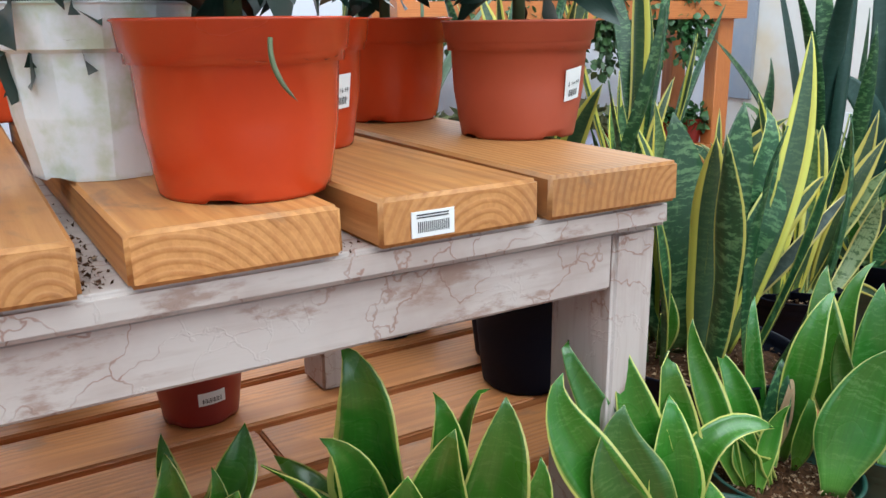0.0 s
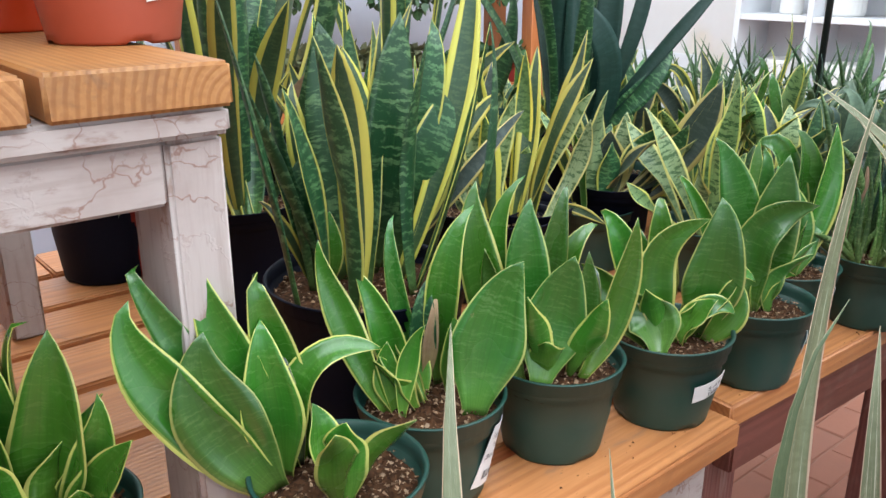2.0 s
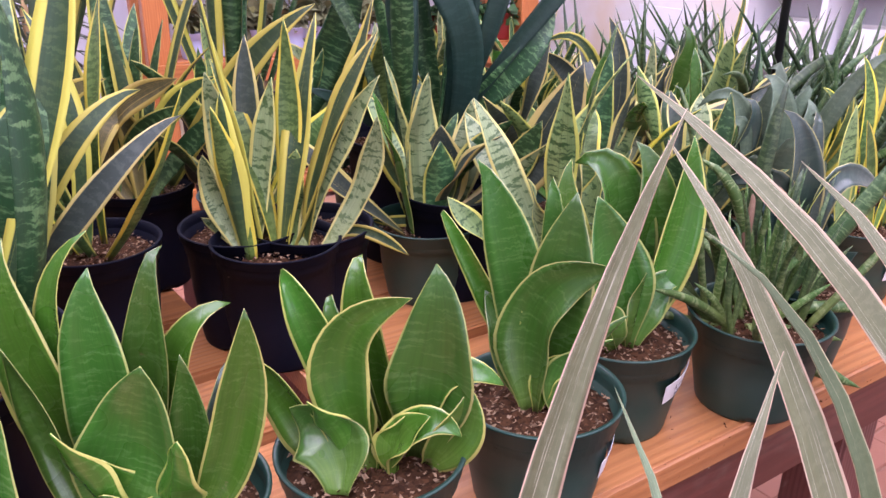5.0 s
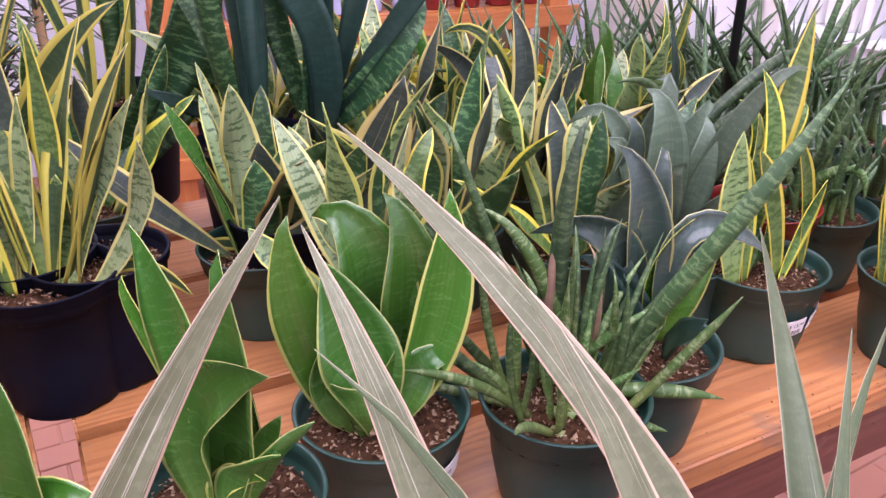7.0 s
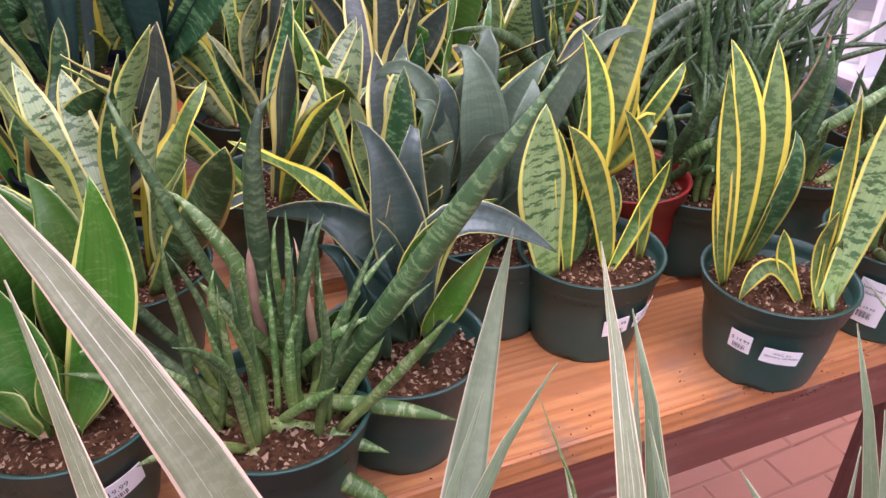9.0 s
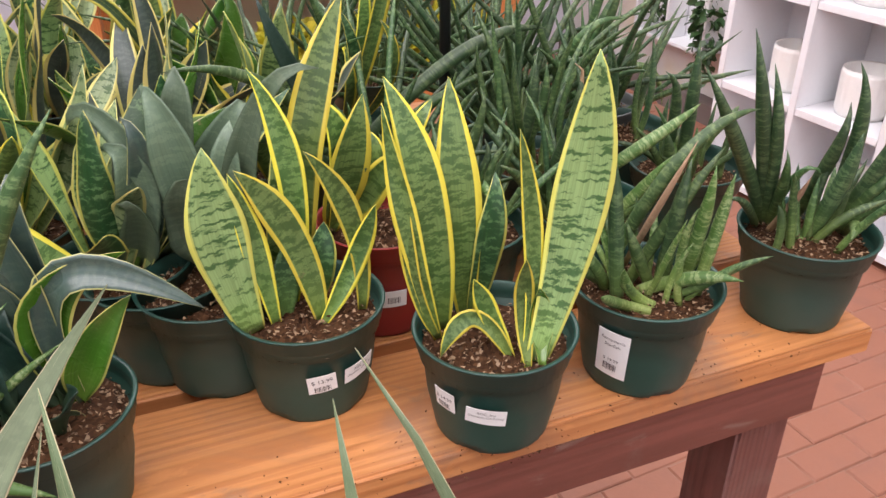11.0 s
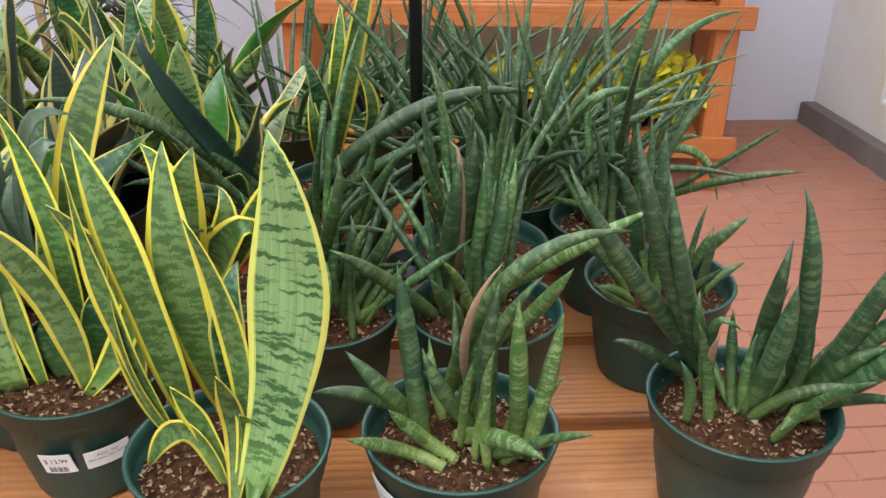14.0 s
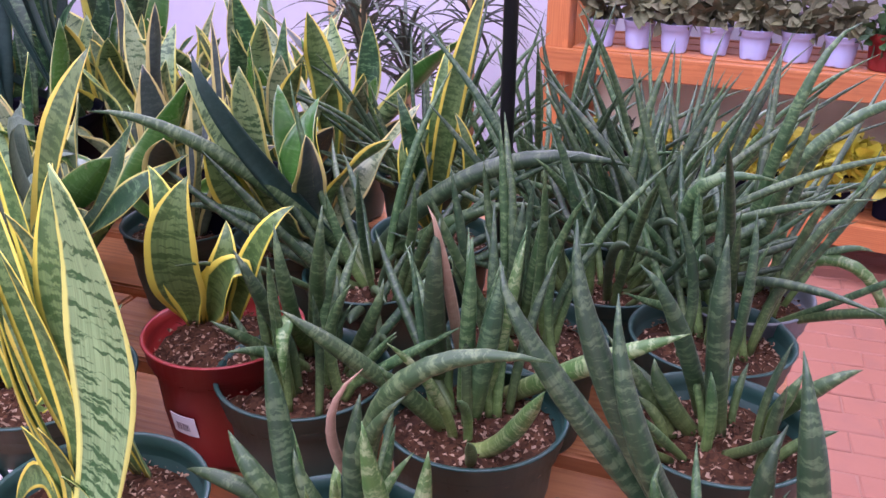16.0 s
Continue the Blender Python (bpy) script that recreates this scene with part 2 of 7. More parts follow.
LEAF = {
    "hahnii": leaf_mat("hahnii_leaf", (0.052, 0.175, 0.014), (0.19, 0.34, 0.085), (0.60, 0.60, 0.15), 0.055, 0.34, 44, rough=0.25, cover=0.53, soft=0.14),
    "nest": leaf_mat("nest_leaf", (0.042, 0.140, 0.016), (0.16, 0.29, 0.09), (0.42, 0.45, 0.13), 0.025, 0.42, 40, rough=0.26, cover=0.51, soft=0.14),
    "laurentii": leaf_mat("laurentii_leaf", (0.055, 0.120, 0.028), (0.17, 0.27, 0.08), (0.74, 0.64, 0.07), 0.13, 1.0, 28, cover=0.46),
    "banded": leaf_mat("banded_leaf", (0.045, 0.11, 0.030), (0.25, 0.37, 0.14), (0.62, 0.60, 0.13), 0.08, 1.25, 26, cover=0.42),
    "pale_banded": leaf_mat("pale_banded_leaf", (0.07, 0.13, 0.045), (0.30, 0.38, 0.19), (0.66, 0.60, 0.20), 0.10, 1.25, 26, cover=0.42),
    "superba": leaf_mat("superba_leaf", (0.015, 0.066, 0.022), (0.15, 0.28, 0.11), None, 0.0, 1.0, 26, mottle=1.2, cover=0.50, soft=0.12),
    "superba_edge": leaf_mat("superba_edge_leaf", (0.017, 0.070, 0.022), (0.15, 0.28, 0.11), (0.54, 0.51, 0.11), 0.06, 0.9, 26, mottle=1.2, cover=0.50, soft=0.12),
    "gold": leaf_mat("gold_leaf", (0.032, 0.070, 0.030), (0.11, 0.16, 0.06), (0.56, 0.50, 0.085), 0.22, 0.4, 30, streak=(0.46, 0.43, 0.09), streak_w=-0.05),
    "blackgold": leaf_mat("blackgold_leaf", (0.045, 0.065, 0.055), (0.13, 0.16, 0.13), (0.62, 0.52, 0.17), 0.12, 0.4, 30, streak=(0.5, 0.45, 0.18), streak_w=-0.05),
    "brown_gold": leaf_mat("faded_gold_leaf", (0.13, 0.12, 0.05), (0.30, 0.24, 0.11), (0.56, 0.44, 0.10), 0.2, 0.4, 26, streak=(0.46, 0.36, 0.11), streak_w=0.03, rough=0.5),
    "dark": leaf_mat("dark_leaf", (0.014, 0.045, 0.034), (0.04, 0.085, 0.065), None, 0.0, 0.4, 20, rough=0.42),
    "moon": leaf_mat("moon_leaf", (0.12, 0.175, 0.115), (0.21, 0.28, 0.18), None, 0.0, 0.5, 26, tip=(0.06, 0.09, 0.05)),
    "bluish": leaf_mat("bluish_leaf", (0.05, 0.085, 0.07), (0.11, 0.15, 0.11), (0.45, 0.43, 0.16), 0.03, 0.4, 28, rough=0.28),
    "frost": leaf_mat("frost_leaf", (0.14, 0.155, 0.075), (0.23, 0.25, 0.14), (0.60, 0.43, 0.30), 0.05, 0.35, 16, streak=(0.46, 0.45, 0.33), streak_w=0.02, rough=0.5),
    "frost_green": leaf_mat("frost_green_leaf", (0.10, 0.145, 0.065), (0.18, 0.23, 0.115), (0.44, 0.37, 0.22), 0.035, 0.3, 16, streak=(0.29, 0.31, 0.19), streak_w=0.0, rough=0.5),
    "cyl": leaf_mat("cylinder_leaf", (0.038, 0.090, 0.026), (0.19, 0.28, 0.11), None, 0.0, 0.8, 34, rough=0.45, mottle=1.7, soft=0.12),
    "cyl_dark": leaf_mat("dark_cylinder_leaf", (0.026, 0.064, 0.024), (0.14, 0.21, 0.09), None, 0.0, 0.75, 34, rough=0.45, mottle=1.7, soft=0.12),
    "cyl_light": leaf_mat("light_cylinder_leaf", (0.068, 0.15, 0.030), (0.34, 0.42, 0.19), None, 0.0, 0.85, 40, rough=0.45, mottle=1.7, soft=0.12),
    "dry": leaf_mat("dry_leaf", (0.32, 0.20, 0.12), (0.45, 0.31, 0.19), None, 0.0, 0.4, 20, rough=0.8),
    "shrub": leaf_mat("shrub_leaf", (0.014, 0.038, 0.026), (0.04, 0.075, 0.05), None, 0.0, 0.3, 30, rough=0.34),
    "ivy": leaf_mat("ivy_leaf", (0.032, 0.085, 0.022), (0.08, 0.15, 0.05), None, 0.0, 0.3, 30, rough=0.45),
    "lime": leaf_mat("lime_leaf", (0.60, 0.57, 0.035), (0.74, 0.68, 0.07), None, 0.0, 0.5, 30, rough=0.5),
    "grey": leaf_mat("grey_leaf", (0.15, 0.16, 0.075), (0.28, 0.28, 0.15), None, 0.0, 0.5, 30, rough=0.6),
    "palm": leaf_mat("palm_leaf", (0.07, 0.10, 0.06), (0.12, 0.15, 0.09), None, 0.0, 0.3, 30, rough=0.5),
}
M_GREENPOT = plain("green_nursery_plastic", (0.013, 0.052, 0.040), 0.42, (0.10, 0.12, 0.10), 0.22, 9, 0.12)
M_BLACKPOT = plain("black_nursery_plastic", (0.003, 0.004, 0.012), 0.6, (0.010, 0.012, 0.026), 0.25, 9, 0.12, 0.0, 0.14)
M_GREYPOT = plain("grey_nursery_plastic", (0.16, 0.18, 0.19), 0.5, (0.3, 0.3, 0.3), 0.25, 9, 0.12)
M_REDPOT = plain("orange_red_plastic", (0.50, 0.048, 0.010), 0.22, (0.32, 0.05, 0.02), 0.25, 8, 0.06)
M_TERRA = plain("matt_terracotta_plastic", (0.38, 0.070, 0.032), 0.5, (0.42, 0.12, 0.07), 0.3, 8, 0.08)
M_DARKRED = plain("dark_red_plastic", (0.24, 0.018, 0.014), 0.38, (0.2, 0.05, 0.04), 0.25, 8, 0.06)
M_WHITEPOT = plain("white_plastic_with_algae", (0.82, 0.86, 0.90), 0.4, (0.30, 0.42, 0.08), 0.55, 30, 0.08)
M_LILACPOT = plain("pale_lilac_plastic", (0.46, 0.51, 0.76), 0.4, (0.4, 0.42, 0.55), 0.3, 8, 0.05)
M_CERAMIC = plain("white_ceramic", (0.80, 0.78, 0.75), 0.35, (0.7, 0.67, 0.62), 0.3, 6, 0.05)
M_WHITEPAINT = plain("white_shelf_paint", (0.78, 0.79, 0.82), 0.5, (0.62, 0.62, 0.64), 0.3, 4, 0.06)
M_WALL = plain("white_plaster", (0.66, 0.68, 0.79), 0.85, (0.62, 0.60, 0.60), 0.4, 1.4, 0.25)
M_CREAM = plain("patched_plaster", (0.74, 0.72, 0.70), 0.85, (0.70, 0.56, 0.34), 0.8, 1.6, 0.25)
# the cream glow behind the stand's lower tier, put into a base colour
M_CREAM_GLOW = plain("cream_glow_colour", (0.84, 0.78, 0.55), 0.7, (0.7, 0.62, 0.4), 0.3, 4, 0.1)
M_BLUEGREY = plain("blue_grey_paint", (0.30, 0.34, 0.42), 0.7, (0.55, 0.50, 0.42), 0.4, 2.5, 0.2)
M_KERB = plain("dark_stone_kerb", (0.16, 0.13, 0.12), 0.8, (0.28, 0.24, 0.20), 0.4, 6, 0.4)
M_CEIL = plain("ceiling_paint", (0.75, 0.74, 0.72), 0.9, (0.6, 0.6, 0.6), 0.2, 1.5, 0.1)
M_LABEL = plain("label_paper", (0.80, 0.80, 0.80), 0.5, (0.7, 0.7, 0.68), 0.2, 30, 0.03)
M_INK = plain("label_ink", (0.03, 0.03, 0.035), 0.6, (0.05, 0.05, 0.05), 0.1, 30, 0.0)
M_BLACKMETAL = plain("black_painted_metal", (0.012, 0.012, 0.014), 0.35, (0.03, 0.03, 0.03), 0.2, 10, 0.05)
M_BRICK = plain("terracotta_paver", (0.35, 0.15, 0.095), 0.62, (0.30, 0.14, 0.10), 0.7, 7, 0.5)
M_MORTAR = plain("dusty_mortar", (0.34, 0.18, 0.125), 0.9, (0.12, 0.08, 0.06), 0.4, 20, 0.6)
M_BOARD_Y = lumber("stained_board_across", (0.56, 0.265, 0.085), (0.36, 0.135, 0.035), 1, 0.5, (0.17, 0.10, 0.065), 0.65)
M_BOARD_X = lumber("stained_deck_board", (0.56, 0.240, 0.085), (0.37, 0.130, 0.040), 0, 0.42, (0.27, 0.150, 0.095), 0.7)
M_ORANGE_X = lumber("orange_stained_beam", (0.52, 0.19, 0.055), (0.38, 0.115, 0.03), 0, 0.45, dirty=0.15)
M_ORANGE_Z = lumber("orange_stained_post", (0.52, 0.19, 0.055), (0.38, 0.115, 0.03), 2, 0.45, dirty=0.15)
M_ORANGE_Y = lumber("orange_stained_rail", (0.52, 0.19, 0.055), (0.38, 0.115, 0.03), 1, 0.45, dirty=0.15)
M_REDWOOD_X = lumber("redwood_painted_rail", (0.22, 0.07, 0.05), (0.14, 0.045, 0.03), 0, 0.6, (0.42, 0.36, 0.30), 0.3)
M_REDWOOD_Z = lumber("redwood_painted_leg", (0.20, 0.075, 0.06), (0.13, 0.045, 0.035), 2, 0.6, (0.42, 0.36, 0.30), 0.3)


def washed(name, axis):
    """Worn whitewash: grey-pink paint with brown crackle veins and bare patches."""
    m, nt, b = mat(name, 0.7)
    v = coords(nt)
    vo = nt.nodes.new("ShaderNodeTexVoronoi")
    vo.feature = "DISTANCE_TO_EDGE"
    vo.inputs["Scale"].default_value = 9.0
    warp = nt.nodes.new("ShaderNodeTexNoise")
    warp.inputs["Scale"].default_value, warp.inputs["Detail"].default_value = 11.0, 5.0
    nt.links.new(v, warp.inputs["Vector"])
    add = nt.nodes.new("ShaderNodeVectorMath")
    add.operation = "MULTIPLY_ADD"
    add.inputs[1].default_value = (0.35, 0.35, 0.35)
    nt.links.new(warp.outputs["Color"], add.inputs[0])
    nt.links.new(v, add.inputs[2])
    nt.links.new(add.outputs[0], vo.inputs["Vector"])
    vein = math_(nt, "SUBTRACT", 1.0, ramp(nt, vo.outputs["Distance"], 0.004, 0.022))
    patch = noise_tex(nt, v, 10.0, 5)
    fine = noise_tex(nt, coords(nt, scale=tuple(0.1 if i == axis else 1.0 for i in range(3))), 120.0, 3)
    c = mixrgb(nt, ramp(nt, patch, 0.4, 0.7), (0.52, 0.45, 0.42), (0.42, 0.34, 0.31))
    c = mixrgb(nt, math_(nt, "MULTIPLY", vein, math_(nt, "MULTIPLY", ramp(nt, patch, 0.42, 0.56), 0.75)), c, (0.28, 0.15, 0.11))
    bare = noise_tex(nt, coords(nt, scale=tuple(0.35 if i == axis else 1.0 for i in range(3))), 26.0, 6, 0.65)
    c = mixrgb(nt, math_(nt, "MULTIPLY", ramp(nt, bare, 0.56, 0.66), 0.75), c, (0.27, 0.16, 0.12))
    c = mixrgb(nt, math_(nt, "MULTIPLY", ramp(nt, fine, 0.45, 0.75), 0.35), c, (0.33, 0.24, 0.20))
    nt.links.new(c, b.inputs["Base Color"])
    bump(nt, b, math_(nt, "ADD", fine, vein), 0.3, 0.001)
    return m


M_WASH_X, M_WASH_Z, M_WASH_Y = washed("worn_whitewash_rail", 0), washed("worn_whitewash_leg", 2), washed("worn_whitewash_side", 1)


def soil_mat():
    m, nt, b = mat("potting_soil", 0.95, 0.0, 0.15)
    v = coords(nt)
    vo = nt.nodes.new("ShaderNodeTexVoronoi")
    vo.inputs["Scale"].default_value = 260.0
    nt.links.new(v, vo.inputs["Vector"])
    sep = nt.nodes.new("ShaderNodeSeparateColor")
    nt.links.new(vo.outputs["Color"], sep.inputs[0])
    big = noise_tex(nt, v, 25.0)
    c = mixrgb(nt, sep.outputs[0], (0.030, 0.014, 0.007), (0.10, 0.046, 0.021))
    c = mixrgb(nt, ramp(nt, sep.outputs[1], 0.93, 0.96), c, (0.33, 0.23, 0.15))
    c = mixrgb(nt, math_(nt, "MULTIPLY", ramp(nt, big, 0.5, 0.75), 0.6), c, (0.05, 0.025, 0.015))
    nt.links.new(c, b.inputs["Base Color"])
    bump(nt, b, sep.outputs[2], 0.8, 0.004)
    return m


M_SOIL = soil_mat()
M_GRIT = plain("perlite_and_bark", (0.36, 0.235, 0.14), 0.9, (0.10, 0.045, 0.022), 0.85, 90, 0.3)


# ---- building blocks ----
def part(name, bm, material, parent=None, label="", smooth=False):
    me = bpy.data.meshes.new(name)
    bm.to_mesh(me)
    bm.free()
    me.materials.append(material)
    if smooth:
        me.polygons.foreach_set("use_smooth", [True] * len(me.polygons))
    ob = new(name, me)
    ob.parent = parent
    if label:
        tagged(ob, label)
    return ob


def shared(name, me, parent=None, m=None):
    ob = new(name, me)
    ob.parent = parent
    if m is not None:
        ob.matrix_basis = m
    return ob


def box_bm(x0, x1, y0, y1, z0, z1, bevel=0.0, wear=0.0, cuts=0):
    bm = bmesh.new()
    bmesh.ops.create_cube(bm, size=1.0)
    for v in bm.verts:
        v.co = ((x0 + x1) / 2 + v.co.x * (x1 - x0), (y0 + y1) / 2 + v.co.y * (y1 - y0), (z0 + z1) / 2 + v.co.z * (z1 - z0))
    if bevel:
        got = bmesh.ops.bevel(bm, geom=bm.edges[:], offset=bevel, segments=4 if bevel > 0.0035 else 2, affect="EDGES")
        for f in got["faces"]:
            f.smooth = True
    if wear:
        for v in bm.verts:
            v.co += Vector((noise.noise(v.co * 31), noise.noise(v.co * 31 + Vector((9, 0, 0))), noise.noise(v.co * 31 + Vector((0, 9, 0))))) * wear
    return bm


def box(name, size, at, material, parent=None, bevel=0.003, turn=0.0, label="", wear=0.0):
    """A bevelled block with its own origin in its middle; at: its middle."""
    x, y, z = (s / 2 for s in size)
    ob = part(name, box_bm(-x, x, -y, y, -z, z, bevel, wear), material, parent, label)
    ob.matrix_basis = pose(*at, 0, 0, turn)
    return ob


def group(name, at, label, category, grp="", turn=0.0):
    ob = new(name)
    ob.empty_display_size = 0.05
    ob.matrix_basis = pose(*at, 0, 0, turn)
    return tagged(ob, label, category, grp)


def lathe_bm(profile, n=40, flute=0.0, flutes=0):
    bm = bmesh.new()
    rings = []
    for r, z in profile:
        ring = []
        for i in range(n):
            a = 2 * math.pi * i / n
            rr = r * (1 + (flute * math.cos(a * flutes) if flutes else 0))
            ring.append(bm.verts.new((rr * math.cos(a), rr * math.sin(a), z)))
        rings.append(ring)
    for a, b in zip(rings, rings[1:]):
        for i in range(n):
            bm.faces.new((a[i], a[(i + 1) % n], b[(i + 1) % n], b[i]))
    bm.faces.new(rings[0][::-1])
    bm.faces.new(rings[-1])
    return bm


def pot_mesh(name, material, top=0.083, foot=0.060, height=0.118, rim=0.020, flute=0.0, flutes=0, n=44, smooth=True):
    """A nursery pot: tapered wall, thicker rolled rim, inner wall, and notches at the foot."""
    t = 0.0022
    pr = [(foot * 0.5, 0.004), (foot - 0.004, 0.0035), (foot, 0.0), (foot + 0.001, 0.003), (foot + 0.0022, 0.0105)]
    k = (top - foot) / height
    zr = height - rim
    pr += [(foot + k * zr * 0.5, zr * 0.5), (foot + k * zr - 0.0055, zr - 0.001), (foot + k * zr + 0.001, zr + 0.002), (top - 0.001, height - 0.003), (top + 0.0012, height - 0.0015), (top, height),
           (top - t * 1.6, height - 0.001), (top - t * 2, height - 0.012), (top - 0.006, height - 0.030), (0.004, height - 0.032)]
    bm = lathe_bm(pr, n, flute, flutes)
    # drainage notches: pull the wall up at four places of the foot
    for v in bm.verts:
        a = math.degrees(math.atan2(v.co.y, v.co.x)) % 90
        if v.co.z < 0.0025 and abs(a - 45) < 7:
            v.co.z += 0.007
    me = bpy.data.meshes.new(name)
    bm.to_mesh(me)
    bm.free()
    me.materials.append(material)
    me.polygons.foreach_set("use_smooth", [smooth] * len(me.polygons))
    return me


def soil_mesh(seed, r):
    rnd = random.Random(seed)
    bm = bmesh.new()
    rings = [[bm.verts.new((0, 0, 0.006))]]
    for k in range(1, 11):
        rr = r * k / 10
        rings.append([bm.verts.new((rr * math.cos(a), rr * math.sin(a), rnd.uniform(-0.003, 0.004) + 0.006 * (1 - (k / 10) ** 2))) for a in (2 * math.pi * i / 30 for i in range(30))])
    for i in range(30):
        bm.faces.new((rings[0][0], rings[1][i], rings[1][(i + 1) % 30]))
    for a, b in zip(rings[1:], rings[2:]):
        for i in range(30):
            bm.faces.new((a[i], b[i], b[(i + 1) % 30], a[(i + 1) % 30]))
    # bark and perlite crumbs
    for _ in range(420):
        a, rr, s = rnd.uniform(0, 6.28), r * math.sqrt(rnd.random()) * 0.96, rnd.uniform(0.0012, 0.0040)
        c = Vector((rr * math.cos(a), rr * math.sin(a), 0.004 + 0.006 * (1 - (rr / r) ** 2) + s * 0.4))
        vs = [bm.verts.new(c + Vector((rnd.uniform(-1, 1), rnd.uniform(-1, 1), rnd.uniform(-0.3, 1))) * s) for _ in range(4)]
        for f in ((0, 1, 2), (0, 2, 3), (0, 3, 1), (1, 3, 2)):
            bm.faces.new([vs[i] for i in f]).material_index = 1 if rnd.random() < 0.5 else 0
    me = bpy.data.meshes.new("soil")
    bm.to_mesh(me)
    bm.free()
    me.materials.append(M_SOIL)
    me.materials.append(M_GRIT)
    return me


POTS = {
    "green": (pot_mesh("green_pot", M_GREENPOT), 0.083, 0.118, "dark green plastic nursery pot"),
    "red": (pot_mesh("red_pot", M_REDPOT, 0.083, 0.062, 0.122, 0.024), 0.083, 0.122, "glossy orange-red plastic pot"),
    "terra": (pot_mesh("terracotta_pot", M_TERRA, 0.081, 0.060, 0.118, 0.022), 0.081, 0.118, "matt terracotta plastic pot"),
    "darkred": (pot_mesh("dark_red_pot", M_DARKRED, 0.079, 0.058, 0.135, 0.022), 0.079, 0.135, "dark red plastic pot"),
    "white": (pot_mesh("white_pot", M_WHITEPOT, 0.082, 0.055, 0.135, 0.036, 0.012, 12, 24, False), 0.082, 0.135, "white plastic pot stained with green algae"),
    "black": (pot_mesh("black_pot", M_BLACKPOT, 0.105, 0.080, 0.205, 0.016), 0.105, 0.205, "large black plastic nursery pot"),
    "bigblack": (pot_mesh("big_black_pot", M_BLACKPOT, 0.125, 0.098, 0.20, 0.018), 0.125, 0.20, "very large black plastic nursery pot"),
    "smallblack": (pot_mesh("small_black_pot", M_BLACKPOT, 0.082, 0.062, 0.16, 0.014), 0.082, 0.16, "black plastic nursery pot"),
    "grey": (pot_mesh("grey_pot", M_GREYPOT), 0.083, 0.118, "grey plastic nursery pot"),
    "lilac": (pot_mesh("lilac_pot", M_LILACPOT, 0.066, 0.048, 0.115, 0.016), 0.066, 0.115, "pale lilac plastic pot"),
}
SOILS = {k: [soil_mesh(i * 7 + len(k), v[1] - 0.0055) for i in range(2)] for k, v in POTS.items()}


